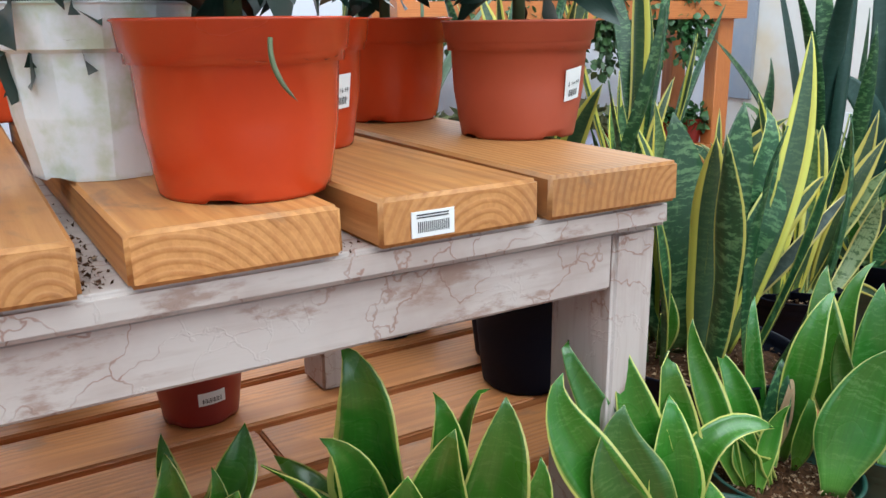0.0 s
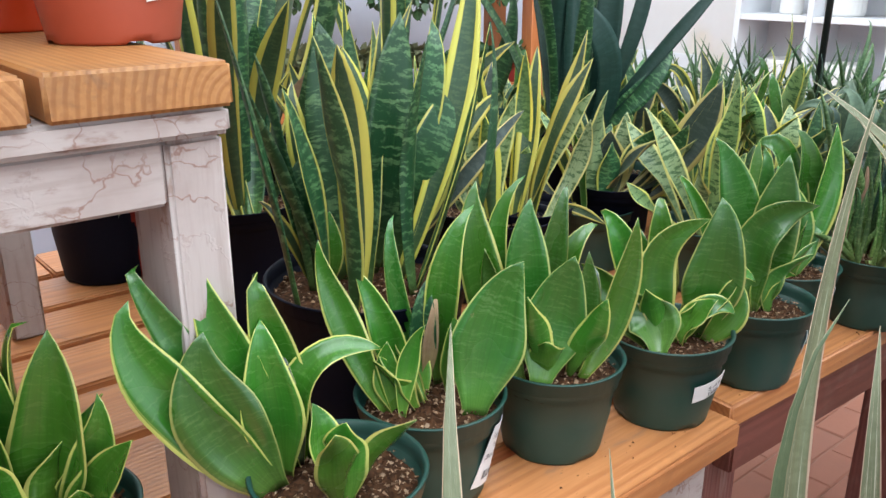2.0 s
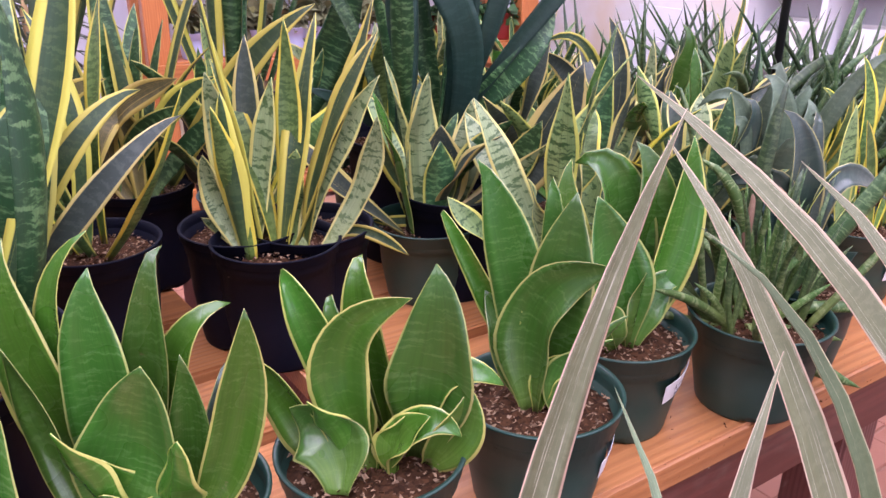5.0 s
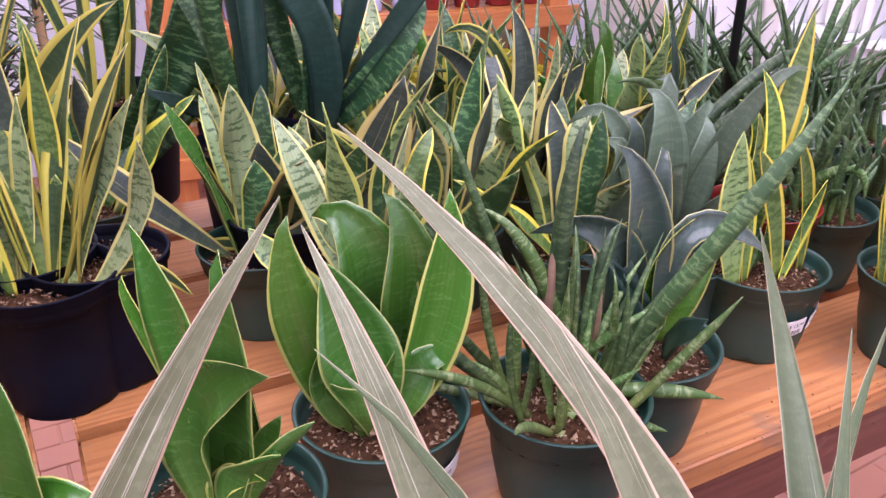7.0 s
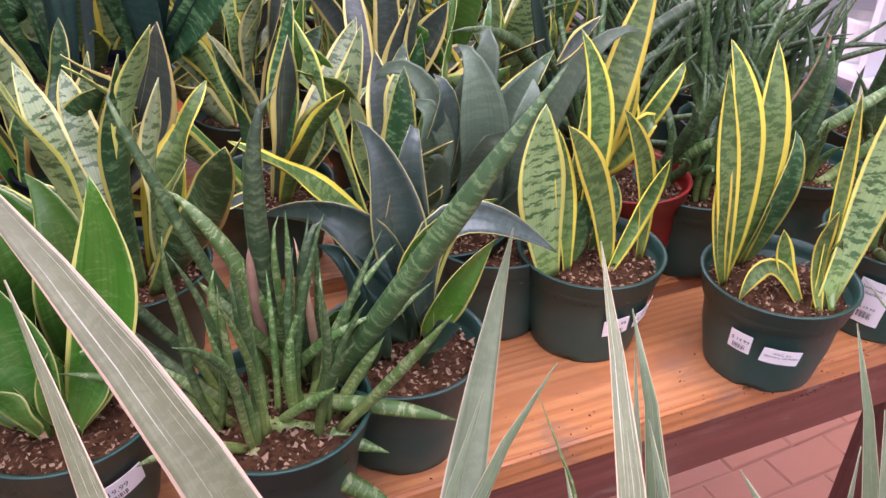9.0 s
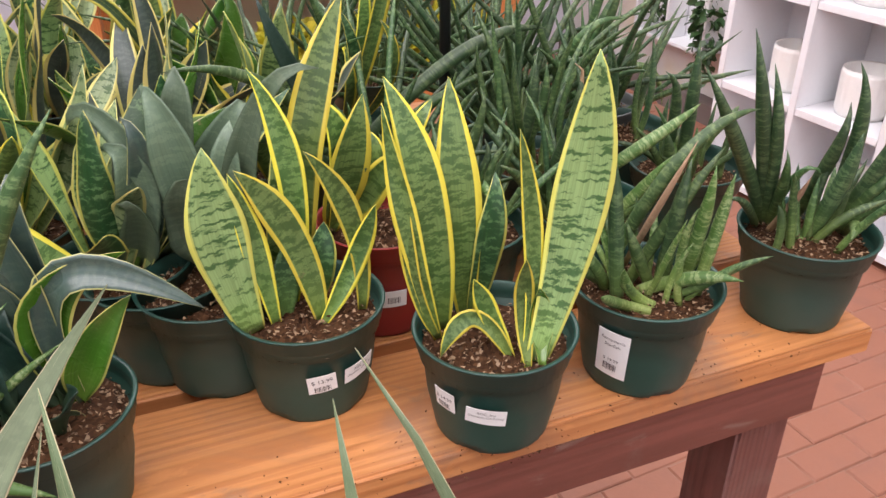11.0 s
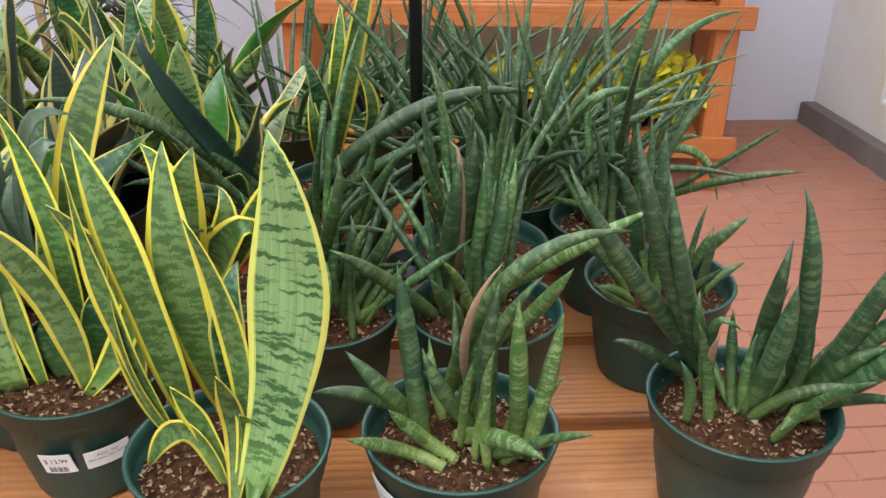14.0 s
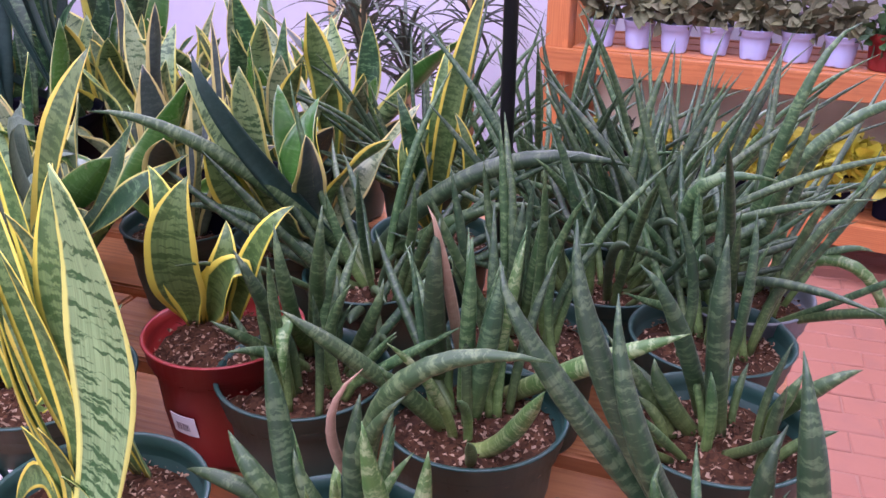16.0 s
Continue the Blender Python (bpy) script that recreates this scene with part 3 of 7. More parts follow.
def blade_mesh(base, mid, tip, width, face, shape, mtl, cup=0.25, twist=0.0, wave=0.0, seed=0):
    """A fleshy blade along a bent line from base through mid to tip. face: the compass angle its front looks to, in degrees."""
    rnd = random.Random(seed)
    base, mid, tip = Vector(base), Vector(mid), Vector(tip)
    ctrl = mid * 2 - (base + tip) * 0.5
    nv, nu = (18, 6) if shape != "cyl" else (14, 9)
    bm = bmesh.new()
    uvl = bm.loops.layers.uv.new("UVMap")
    n0 = Vector((math.cos(radians(face)), math.sin(radians(face)), 0.15)).normalized()
    rings, params, length, prev = [], [], 0.0, base
    ph = rnd.uniform(0, 6.28)
    # even steps along the bent line
    line = [base * (1 - q) ** 2 + ctrl * 2 * q * (1 - q) + tip * q * q for q in (k / 60 for k in range(61))]
    run = [0.0]
    for k in range(60):
        run.append(run[-1] + (line[k + 1] - line[k]).length)
    for j in range(nv + 1):
        s = j / nv
        k = min(59, max(i for i in range(61) if run[i] <= s * run[60] + 1e-9))
        q = (k + (s * run[60] - run[k]) / max(1e-9, run[k + 1] - run[k])) / 60
        p = base * (1 - q) ** 2 + ctrl * 2 * q * (1 - q) + tip * q * q
        d = ((ctrl - base) * (1 - q) + (tip - ctrl) * q).normalized()
        length += (p - prev).length
        prev = p
        w = d.cross(n0)
        if w.length < 1e-3:
            w = d.orthogonal()
        w.normalize()
        nn = w.cross(d).normalized()
        a = radians(twist) * s + wave * math.sin(s * 6.0 + ph)
        w, nn = w * math.cos(a) + nn * math.sin(a), nn * math.cos(a) - w * math.sin(a)
        if shape == "cyl":
            r = width * 0.395 * (0.92 + 0.3 * s - 0.3 * s * s) * (1.0 if s < 0.5 else max(0.04, 1 - ((s - 0.5) / 0.5) ** 2.4)) * (1 + 0.02 * math.sin(s * 23 + ph))
            ring = [bm.verts.new(p + (w * math.cos(2 * math.pi * i / nu) + nn * math.sin(2 * math.pi * i / nu)) * r) for i in range(nu)]
            us = [i / nu for i in range(nu)]
        else:
            if shape == "wide":
                prof = (0.34 + 0.66 * math.sin(min(1.0, s / 0.45) * math.pi / 2) ** 1.4) if s < 0.45 else max(0.012, max(0.0, math.cos((s - 0.45) / 0.55 * math.pi / 2)) ** 0.88)
            elif shape == "strap":
                prof = (0.40 + 0.60 * math.sin(min(1.0, s / 0.58) * math.pi / 2)) if s < 0.58 else max(0.012, max(0.0, math.cos((s - 0.58) / 0.42 * math.pi / 2)) ** 0.82)
            else:
                prof = (0.62 + 0.38 * min(1.0, s / 0.45)) * max(0.012, (1 - s ** 3.4))
            hw = width / 2 * prof * (0.96 if shape == "wide" else 0.84 if shape == "strap" else 1.0) * (1 + 0.05 * math.sin(s * 11 + ph))
            th = 0.0016 * (1.4 - 0.8 * s)
            cols = [(-1 + 2 * i / nu) for i in range(nu + 1)]
            cc = cup * (2.1 - 1.3 * s) * (1.5 if shape == "wide" else 1.0)
            rip = [(wave + 0.12) * 0.10 * math.sin(s * 13 + ph + 2 * c) * abs(c) for c in cols]
            fr = [p + w * (c * hw * math.cos(min(1.2, cc * 0.8))) + nn * (abs(c) ** 1.7 * hw * cc + rip[i] * hw * 3) for i, c in enumerate(cols)]
            ring = [bm.verts.new(q + nn * th * (1 - abs(c) * 0.8)) for q, c in zip(fr, cols)] + [bm.verts.new(q - nn * th * (1 - abs(c) * 0.8)) for q, c in list(zip(fr, cols))[::-1]]
            us = [(c + 1) / 2 for c in cols] + [(c + 1) / 2 for c in cols[::-1]]
        rings.append(ring)
        params.append((us, length))
    for (a, (ua, la)), (b, (ub, lb)) in zip(zip(rings, params), zip(rings[1:], params[1:])):
        n = len(a)
        for i in range(n):
            k = (i + 1) % n
            f = bm.faces.new((a[i], a[k], b[k], b[i]))
            f.smooth = True
            uk = ua[k] if not (shape == "cyl" and k == 0) else 1.0
            for lp, uv in zip(f.loops, ((ua[i], la), (uk, la), (uk, lb), (ua[i], lb))):
                lp[uvl].uv = uv
    bm.faces.new(rings[0][::-1])
    bm.faces.new(rings[-1])
    me = bpy.data.meshes.new("leaf")
    bm.to_mesh(me)
    bm.free()
    me.materials.append(LEAF[mtl])
    return me


COUNT = [0]


def leaf(plant, tip, mid, width, face, shape="strap", mtl="laurentii", base=None, cup=0.25, twist=0.0, wave=0.0):
    """One blade of a plant, in the plant's own metres from the middle of its pot's foot."""
    COUNT[0] += 1
    soil = plant["soil_z"]
    if base is None:
        d = Vector((mid[0], mid[1], 0))
        r = min(0.035, d.length * 0.35)
        d = d.normalized() * r if d.length > 1e-4 else d
        base = (d.x, d.y, soil)
    return shared("leaf", blade_mesh(base, mid, tip, width, face, shape, mtl, cup, twist, wave, COUNT[0]), plant)


def potted(x, y, z, pot, label, name="snake_plant", turn=0.0, grp=""):
    """A plant in its pot, with soil; leaves are added to it."""
    COUNT[0] += 1
    me, r, h, _ = POTS[pot]
    p = group(name, (x, y, z), label, "potted plant", grp)
    shared("pot", me, p, pose(0, 0, 0, 0, 0, turn + COUNT[0] * 41))
    p["soil_z"] = h - 0.022
    p["radius"] = r
    shared("soil", SOILS[pot][COUNT[0] % 2], p, pose(0, 0, h - 0.026, 0, 0, COUNT[0] * 77))
    return p


def fill(plant, n, length, width, spread, shape, mtls, seed, cup=0.25, droop=0.0, wave=0.0, rbase=0.03, facing=None):
    """More blades of a clump, grown at random from the middle outwards."""
    rnd = random.Random(seed)
    soil = plant["soil_z"]
    for i in range(n):
        a = rnd.uniform(0, 2 * math.pi)
        le, lean = rnd.uniform(*length), rnd.uniform(*spread)
        rb = rbase * math.sqrt(rnd.random())
        b = Vector((rb * math.cos(a), rb * math.sin(a), soil))
        out = Vector((math.cos(a), math.sin(a), 0))
        tip = b + out * le * math.sin(lean) + Vector((0, 0, le * math.cos(lean)))
        mid = b.lerp(tip, 0.5) + (Vector((0, 0, 1)) * math.sin(lean) - out * math.cos(lean)) * le * (rnd.uniform(-0.05, 0.12) + droop) + Vector((rnd.uniform(-1, 1), rnd.uniform(-1, 1), 0)) * le * 0.04
        fc = math.degrees(a) + 180 + rnd.uniform(-40, 40) if facing is None else facing + rnd.uniform(-45, 45)
        leaf(plant, tip, mid, rnd.uniform(*width), fc, shape, rnd.choice(mtls), b, cup, rnd.uniform(-30, 30), wave)


def sticker(plant, at_deg, z, w, h, lines=(), tilt=0.0, bars=(), wall=None):
    """A paper label wrapped onto the pot's wall, with its print."""
    pot_kind = wall or "green"
    me, top, height, _ = POTS[pot_kind]
    prof = {"green": (0.060, 0.083), "red": (0.062, 0.083), "terra": (0.060, 0.081), "darkred": (0.058, 0.079), "black": (0.080, 0.105), "smallblack": (0.062, 0.082)}[pot_kind]

    def wrap(px, pz, off):
        c, s = math.cos(radians(tilt)), math.sin(radians(tilt))
        px, pz = px * c - pz * s, px * s + pz * c
        zz = z + pz
        r = prof[0] + (prof[1] - prof[0]) * zz / height + off
        a = radians(at_deg) + px / r
        return Vector((r * math.cos(a), r * math.sin(a), zz))

    bm = bmesh.new()
    n = 10
    k = min(w, h) * 0.12
    grid = [[bm.verts.new(wrap(-w / 2 + w * i / n, zz, 0.0012)) for i in range(n + 1)] for zz in (-h / 2, -h / 2 + k, h / 2 - k, h / 2)]
    for a, b in zip(grid, grid[1:]):
        for i in range(n):
            bm.faces.new((a[i], a[i + 1], b[i + 1], b[i]))
    ext = bmesh.ops.extrude_face_region(bm, geom=bm.faces[:])
    for v in [e for e in ext["geom"] if isinstance(e, bmesh.types.BMVert)]:
        v.co += Vector((v.co.x, v.co.y, 0)).normalized() * 0.0006
    lab = part("price_label", bm, M_LABEL, plant, "white paper price label")
    for text, size, px, pz in lines:
        cu = bpy.data.curves.new("print", "FONT")
        cu.body, cu.size, cu.align_x, cu.align_y, cu.resolution_u = text, size, "CENTER", "CENTER", 2
        tmp = bpy.data.objects.new("print", cu)
        scene.collection.objects.link(tmp)
        tm = bpy.data.meshes.new_from_object(tmp.evaluated_get(bpy.context.evaluated_depsgraph_get()))
        bpy.data.objects.remove(tmp)
        for v in tm.vertices:
            v.co = wrap(v.co.x + px, v.co.y + pz, 0.0024)
        tm.materials.clear()
        tm.materials.append(M_INK)
        shared("print", tm, lab)
    if bars:
        bb = bmesh.new()
        x0, x1, z0, z1, cnt = bars
        for i in range(cnt):
            a = x0 + (x1 - x0) * i / cnt
            wd = (x1 - x0) / cnt * (0.35 if i % 3 else 0.7)
            q = [bb.verts.new(wrap(px, pz, 0.0024)) for px, pz in ((a, z0), (a + wd, z0), (a + wd, z1), (a, z1))]
            bb.faces.new(q)
        part("barcode", bb, M_INK, lab)
    return lab

# ---- the room ----
FLOOR = part("floor", box_bm(-2.5, 6.7, -1.9, 7.2, -0.12, -0.0045), M_MORTAR)
tagged(FLOOR, "dusty mortar bed under terracotta brick paving", "floor", kind="structure")
wall_back = tagged(part("wall_back", box_bm(-9.0, 0.2, 0.0, 0.16, -0.012, 3.05), M_WALL), "white plastered back wall", "wall", kind="structure")
wall_back.matrix_basis = pose(6.38, 6.38, 0, 0, 0, -3.5)
wall_right = tagged(part("wall_right", box_bm(6.38, 6.54, -1.9, 6.38, -0.012, 3.05), M_CREAM), "white plastered side wall with cream patches", "wall", kind="structure")
wall_left = tagged(part("wall_left", box_bm(-2.66, -2.5, -1.9, 7.1, -0.012, 3.05), M_WALL), "white plastered side wall", "wall", kind="structure")
# unseen wall behind the camera: piers, sill and head round an opening added for the lamp
for i, b in enumerate(((-2.5, -0.1, 0.0, 3.05), (4.9, 6.38, 0.0, 3.05), (-0.1, 4.9, 0.0, 0.55), (-0.1, 4.9, 2.55, 3.05))):
    tagged(part("wall_front", box_bm(b[0], b[1], -1.66, -1.5, b[2] - 0.012, b[3]), M_WALL), "unseen white plastered wall with an opening added for the front lamp", "wall", kind="structure")
# unseen ceiling, with two openings added for the overhead lamps
bm = bmesh.new()
for x0, x1, y0, y1 in ((-2.5, 0.0, -1.5, 7.1), (5.6, 6.38, -1.5, 7.1), (0.0, 5.6, -1.5, 0.3), (0.0, 5.6, 2.8, 4.0), (0.0, 5.6, 5.5, 7.1)):
    t = box_bm(x0, x1, y0, y1, 3.05, 3.2)
    me = bpy.data.meshes.new("t")
    t.to_mesh(me)
    bm.from_mesh(me)
    t.free()
tagged(part("ceiling", bm, M_CEIL), "unseen white painted ceiling with two openings added for the overhead lamps", "ceiling", kind="structure")
kerb = tagged(part("baseboard", box_bm(6.29, 6.38, 2.2, 6.36, -0.012, 0.11, 0.006), M_KERB), "dark stone kerb along the wall's foot", "baseboard", kind="structure")

# ---- lower display benches ----
DECK = 0.917


def bench_deck(name, x0, x1, y0, turn, rows, gap, label, thick, rail_mat, leg_mat, splits, board_w=0.14, first_w=0.14):
    """A low slatted bench: long boards with gaps on a frame with rails and legs; its front edge starts at (x0, y0)."""
    g = group(name, (x0, y0, 0), label, "display bench", turn=turn)
    length, y = x1 - x0, 0.0
    rnd = random.Random(name)
    for r in range(rows):
        w = first_w if r == 0 else board_w
        cuts = [0.0] + ([splits[r % len(splits)]] if splits[r % len(splits)] else []) + [length]
        for a, b in zip(cuts, cuts[1:]):
            box("deck_board", (b - a - 0.004, w, thick), ((a + b) / 2, y + w / 2, DECK - thick / 2 - rnd.uniform(0, 0.002)), M_BOARD_X, g, 0.004, wear=0.0008)
        y += w + gap
    depth = y - gap
    for yy in (0.030, depth - 0.03):
        box("rail", (length - 0.09, 0.038, 0.088), (length / 2 - 0.01, yy, DECK - thick - 0.046), rail_mat, g, 0.004, wear=0.001)
    for xx in (0.06, length / 2, length - 0.10):
        for yy in (0.085, depth - 0.09):
            box("leg", (0.088, 0.088, DECK - thick - 0.002), (xx, yy, (DECK - thick) / 2 - 0.001), leg_mat, g, 0.005, wear=0.001)
        box("cross_rail", (0.038, depth - 0.25, 0.088), (xx, depth / 2, DECK - thick - 0.047), rail_mat, g, 0.004)
    for xx in (0.5, 1.1):
        if xx < length - 0.3:
            box("cross_rail", (0.038, depth - 0.12, 0.088), (xx + 0.12, depth / 2, DECK - thick - 0.047), rail_mat, g, 0.004)
    return g, depth


left_deck, LD = bench_deck("left_bench", 0.35, 2.763, 2.567, 0.0, 8, 0.022, "low slatted bench of orange-stained boards on a grey whitewashed frame", 0.038, M_WASH_X, M_WASH_Z, (0.0, 1.25, 1.9, 1.45, 1.62))
right_deck, RD = bench_deck("right_bench", 2.785, 4.280, 2.595, -2.6, 6, 0.022, "low slatted bench of orange-stained boards on a red-brown frame", 0.038, M_REDWOOD_X, M_REDWOOD_Z, (0.0, 0.0, 0.62), 0.14, 0.184)
for ob_name in ("left_bench", "right_bench"):
    bpy.data.objects[ob_name].name = "display_bench"

# ---- raised bench on the left deck ----
TOP = 1.366
rb = group("raised_bench", (1.05, 2.722, DECK), "worn whitewashed wooden bench standing on the slatted deck", "bench")
RB_L, RB_D, TZ = 1.113, 0.80, TOP - DECK
box("top", (RB_L, RB_D, 0.023), (RB_L / 2, RB_D / 2, TZ - 0.0115), M_WASH_X, rb, 0.004, wear=0.0012)
for yy in (0.028, RB_D - 0.028):
    box("apron", (RB_L - 0.106, 0.030, 0.053), (RB_L / 2, yy, TZ - 0.023 - 0.0275), M_WASH_X, rb, 0.003, wear=0.001)
for xx in (0.028, RB_L - 0.028):
    box("side_apron", (0.030, RB_D - 0.20, 0.053), (xx, RB_D / 2, TZ - 0.023 - 0.0275), M_WASH_Y, rb, 0.003)
    for yy in (0.055, RB_D - 0.057):
        box("leg", (0.050, 0.088, TZ - 0.024), (xx, yy, (TZ - 0.024) / 2), M_WASH_Z, rb, 0.004, wear=0.001)
for k, bx in enumerate((1.385, 1.543, 1.702, 1.866, 2.026)):
    ob = box("thick_board", (0.140, 0.74, 0.036), (bx + 0.070, 2.715 + 0.37, TOP + 0.0185), M_BOARD_Y, None, 0.003, turn=(0.5, -0.8, 0.4, 1.0, -0.5)[k], wear=0.0012)
    tagged(ob, "thick sawn orange-stained board laid across the whitewashed bench", "board", "boards across the bench")

# ---- black upright rod among the pots ----
rod = group("plant_stake", (3.955, 3.10, DECK), "thin black metal rod standing among the pots", "metal rod")
part("shaft", lathe_bm([(0.0085, 0.0), (0.0085, 1.35), (0.006, 1.354)], 14), M_BLACKMETAL, rod, smooth=True)
part("foot_plate", lathe_bm([(0.05, 0.0), (0.05, 0.004), (0.02, 0.008), (0.012, 0.02)], 24), M_BLACKMETAL, rod)

# ---- label on the board's end, crumbs of soil on the raised bench ----
lab = box("price_label", (0.036, 0.0008, 0.019), (1.915, 2.7138, TOP + 0.0150), M_LABEL, None, 0.0, turn=1.0)
tagged(lab, "white paper barcode label stuck on the board's end", "label")
bb = bmesh.new()
for i in range(16):
    x = -0.013 + i * 0.0017
    q = [bb.verts.new((x + a * 0.0009, -0.0007, z)) for a, z in ((0, -0.006), (1, -0.006), (1, 0.002), (0, 0.002))]
    bb.faces.new(q)
for z in (0.0065, 0.0045):
    bb.faces.new([bb.verts.new((x, -0.0007, z + d)) for x, d in ((-0.014, 0), (0.013, 0), (0.013, 0.001), (-0.014, 0.001))])
part("print", bb, M_INK, lab)
rnd = random.Random(77)
bm = bmesh.new()
for gx in (1.531, 1.690, 1.853, 2.012, 1.37):
    for _ in range(130):
        s = rnd.uniform(0.0008, 0.0035)
        c = Vector((gx + rnd.gauss(0, 0.006), 2.735 + abs(rnd.gauss(0, 0.12)), TOP + s * 0.4))
        if rnd.random() < 0.12:
            c = Vector((gx + rnd.gauss(0, 0.06), 2.728 + rnd.uniform(-0.006, 0.004), TOP + s * 0.4))
        vs = [bm.verts.new(c + Vector((rnd.uniform(-1, 1), rnd.uniform(-1, 1), rnd.uniform(-0.4, 1))) * s) for _ in range(4)]
        for f in ((0, 1, 2), (0, 2, 3), (0, 3, 1), (1, 3, 2)):
            bm.faces.new([vs[i] for i in f])
tagged(part("soil_crumbs", bm, M_SOIL), "brown soil crumbs in the gaps between the boards", "soil", kind="stuff")
bm = bmesh.new()
for _ in range(420):
    s = rnd.uniform(0.0006, 0.0024)
    k = rnd.choice(((3.80, 2.53, 0.06), (4.04, 2.56, 0.09), (4.0, 2.60, 0.07), (3.6, 2.56, 0.12), (3.2, 2.6, 0.2), (2.6, 2.62, 0.2)))
    x, y = k[0] + rnd.gauss(0, k[2]), min(2.66, max(2.515, k[1] + rnd.gauss(0, 0.03)))
    c = Vector((min(x, 4.15), y, DECK + s * 0.3))
    vs = [bm.verts.new(c + Vector((rnd.uniform(-1, 1), rnd.uniform(-1, 1), rnd.uniform(-0.4, 1))) * s) for _ in range(4)]
    for f in ((0, 1, 2), (0, 2, 3), (0, 3, 1), (1, 3, 2)):
        bm.faces.new([vs[i] for i in f])
tagged(part("soil_crumbs", bm, M_SOIL), "spilt soil crumbs on the bench boards", "soil", kind="stuff")
fl = shared("fallen_leaf", blade_mesh((0, 0, 0), (0.02, 0.004, 0.004), (0.042, 0.0, 0.002), 0.022, 90, "wide", "nest", 0.1, 70, 0.2, 4), None, pose(2.328, 2.867, DECK + 0.006, 0, 0, 35))
tagged(fl, "small green leaf fallen on the bench boards", "fallen leaf")
panel = tagged(part("wall_panel", box_bm(6.345, 6.378, 6.00, 6.35, 0.98, 2.0, 0.003), M_BLUEGREY), "blue-grey painted panel on the side wall", "wall panel", kind="structure")

# ---- orange display stand by the back wall ----
SL, SD, ST = 2.02, 0.50, -9.6
STM = pose(3.50, 5.74, 0, 0, 0, ST)
st = group("display_stand", (3.50, 5.74, 0), "orange-stained three-tier wooden display stand", "display stand", turn=ST)
for xx in (0.06, SL - 0.10):
    for yy in (0.052, SD - 0.052):
        box("post", (0.10, 0.10, 1.66), (xx, yy, 0.83), M_ORANGE_Z, st, 0.004)
for zz in (0.780, 0.213, 1.56):
    for yy in (-0.021, SD + 0.021):
        box("beam", (SL, 0.038, 0.095), (SL / 2, yy, zz), M_ORANGE_X, st, 0.004)
    for r in range(3):
        box("shelf_board", (SL - 0.28, 0.13, 0.025), (SL / 2 - 0.02, 0.10 + r * 0.15, zz + 0.036), M_ORANGE_X, st, 0.003)

# added board; its cream colour imitates the glow between the tiers
box("back_board", (SL - 0.24, 0.014, 0.43), (SL / 2 - 0.02, SD - 0.03, 0.475), M_CREAM_GLOW, st, 0.002, label="added back board coloured like the cream glow between the tiers")

# ---- white cubby shelf with ceramic pots ----
cs = group("cubby_shelf", (5.86, 3.90, 0), "white painted open cubby shelf", "shelf unit")
CW, CD, CH = 1.15, 0.33, 1.75
for yy in (0.0, 0.38, 0.76, 1.13):
    box("upright", (CD, 0.030, CH), (CD / 2, yy - 0.57, CH / 2), M_WHITEPAINT, cs, 0.002)
for zz in (0.05, 0.44, 0.83, 1.22, 1.61, 1.735):
    for k in range(3):
        box("shelf_board", (CD - 0.004, (0.38, 0.38, 0.37)[k] - 0.032, 0.028), (CD / 2, (0.19, 0.57, 0.945)[k] - 0.57, zz), M_WHITEPAINT, cs, 0.002)
box("back_panel", (0.012, CW + 0.02, CH - 0.01), (CD + 0.007, 0.0, CH / 2), M_WHITEPAINT, cs, 0.0)
cs.matrix_basis = pose(5.86, 3.90, 0, 0, 0, 3)
ceramic = [(0.06, 0.004), (0.085, 0.0), (0.093, 0.02), (0.095, 0.15), (0.092, 0.17), (0.086, 0.165), (0.082, 0.03), (0.01, 0.025)]
CER_BIG = part("ceramic_pot", lathe_bm(ceramic, 96, 0.012, 24), M_CERAMIC, smooth=True)
CER_SMALL = part("ceramic_pot", lathe_bm([(r * 0.6, z * 0.62) for r, z in ceramic], 48), M_CERAMIC, smooth=True)
spots = [(0.17, 0.36, 0.845, 0), (0.20, 0.53, 0.845, 1), (0.16, 0.05, 0.845, 0), (0.18, 0.35, 0.455, 0), (0.16, 0.02, 0.455, 0), (0.2, -0.12, 0.455, 1), (0.17, 0.36, 1.235, 1), (0.18, 0.10, 1.235, 0), (0.17, -0.33, 0.845, 1), (0.17, -0.3, 1.235, 0), (0.17, 0.34, 0.065, 0), (0.17, 0.0, 0.065, 0)]
for k, (dx, dy, dz, small) in enumerate(spots):
    m = pose(5.86, 3.90, 0, 0, 0, 3) @ pose(dx, dy, dz, 0, 0, k * 29)
    src = CER_SMALL if small else CER_BIG
    ob = copy_thing(src, m)
    tagged(ob, "small plain white ceramic pot on the cubby shelf" if small else "white ribbed ceramic pot on the cubby shelf", "plant pot", "ceramic pots on the shelf")
for o in (CER_BIG, CER_SMALL):
    bpy.data.objects.remove(o)

# ---- white wall box with a trailing plant ----
wb = group("wall_planter", (6.225, 5.27, 0.36), "white wooden wall box holding a trailing green plant", "wall planter")
for nm, s, a in (("back_board", (0.014, 0.52, 0.60), (0.14, 0, 0.29)), ("floor_board", (0.14, 0.52, 0.018), (0.064, 0, 0.0)), ("side_board", (0.14, 0.016, 0.5), (0.062, -0.262, 0.25)), ("side_board", (0.14, 0.016, 0.5), (0.062, 0.262, 0.25)), ("side_board", (0.13, 0.012, 0.4), (0.060, 0.02, 0.21))):
    box(nm, s, a, M_WHITEPAINT, wb, 0.002)
rnd = random.Random(5)
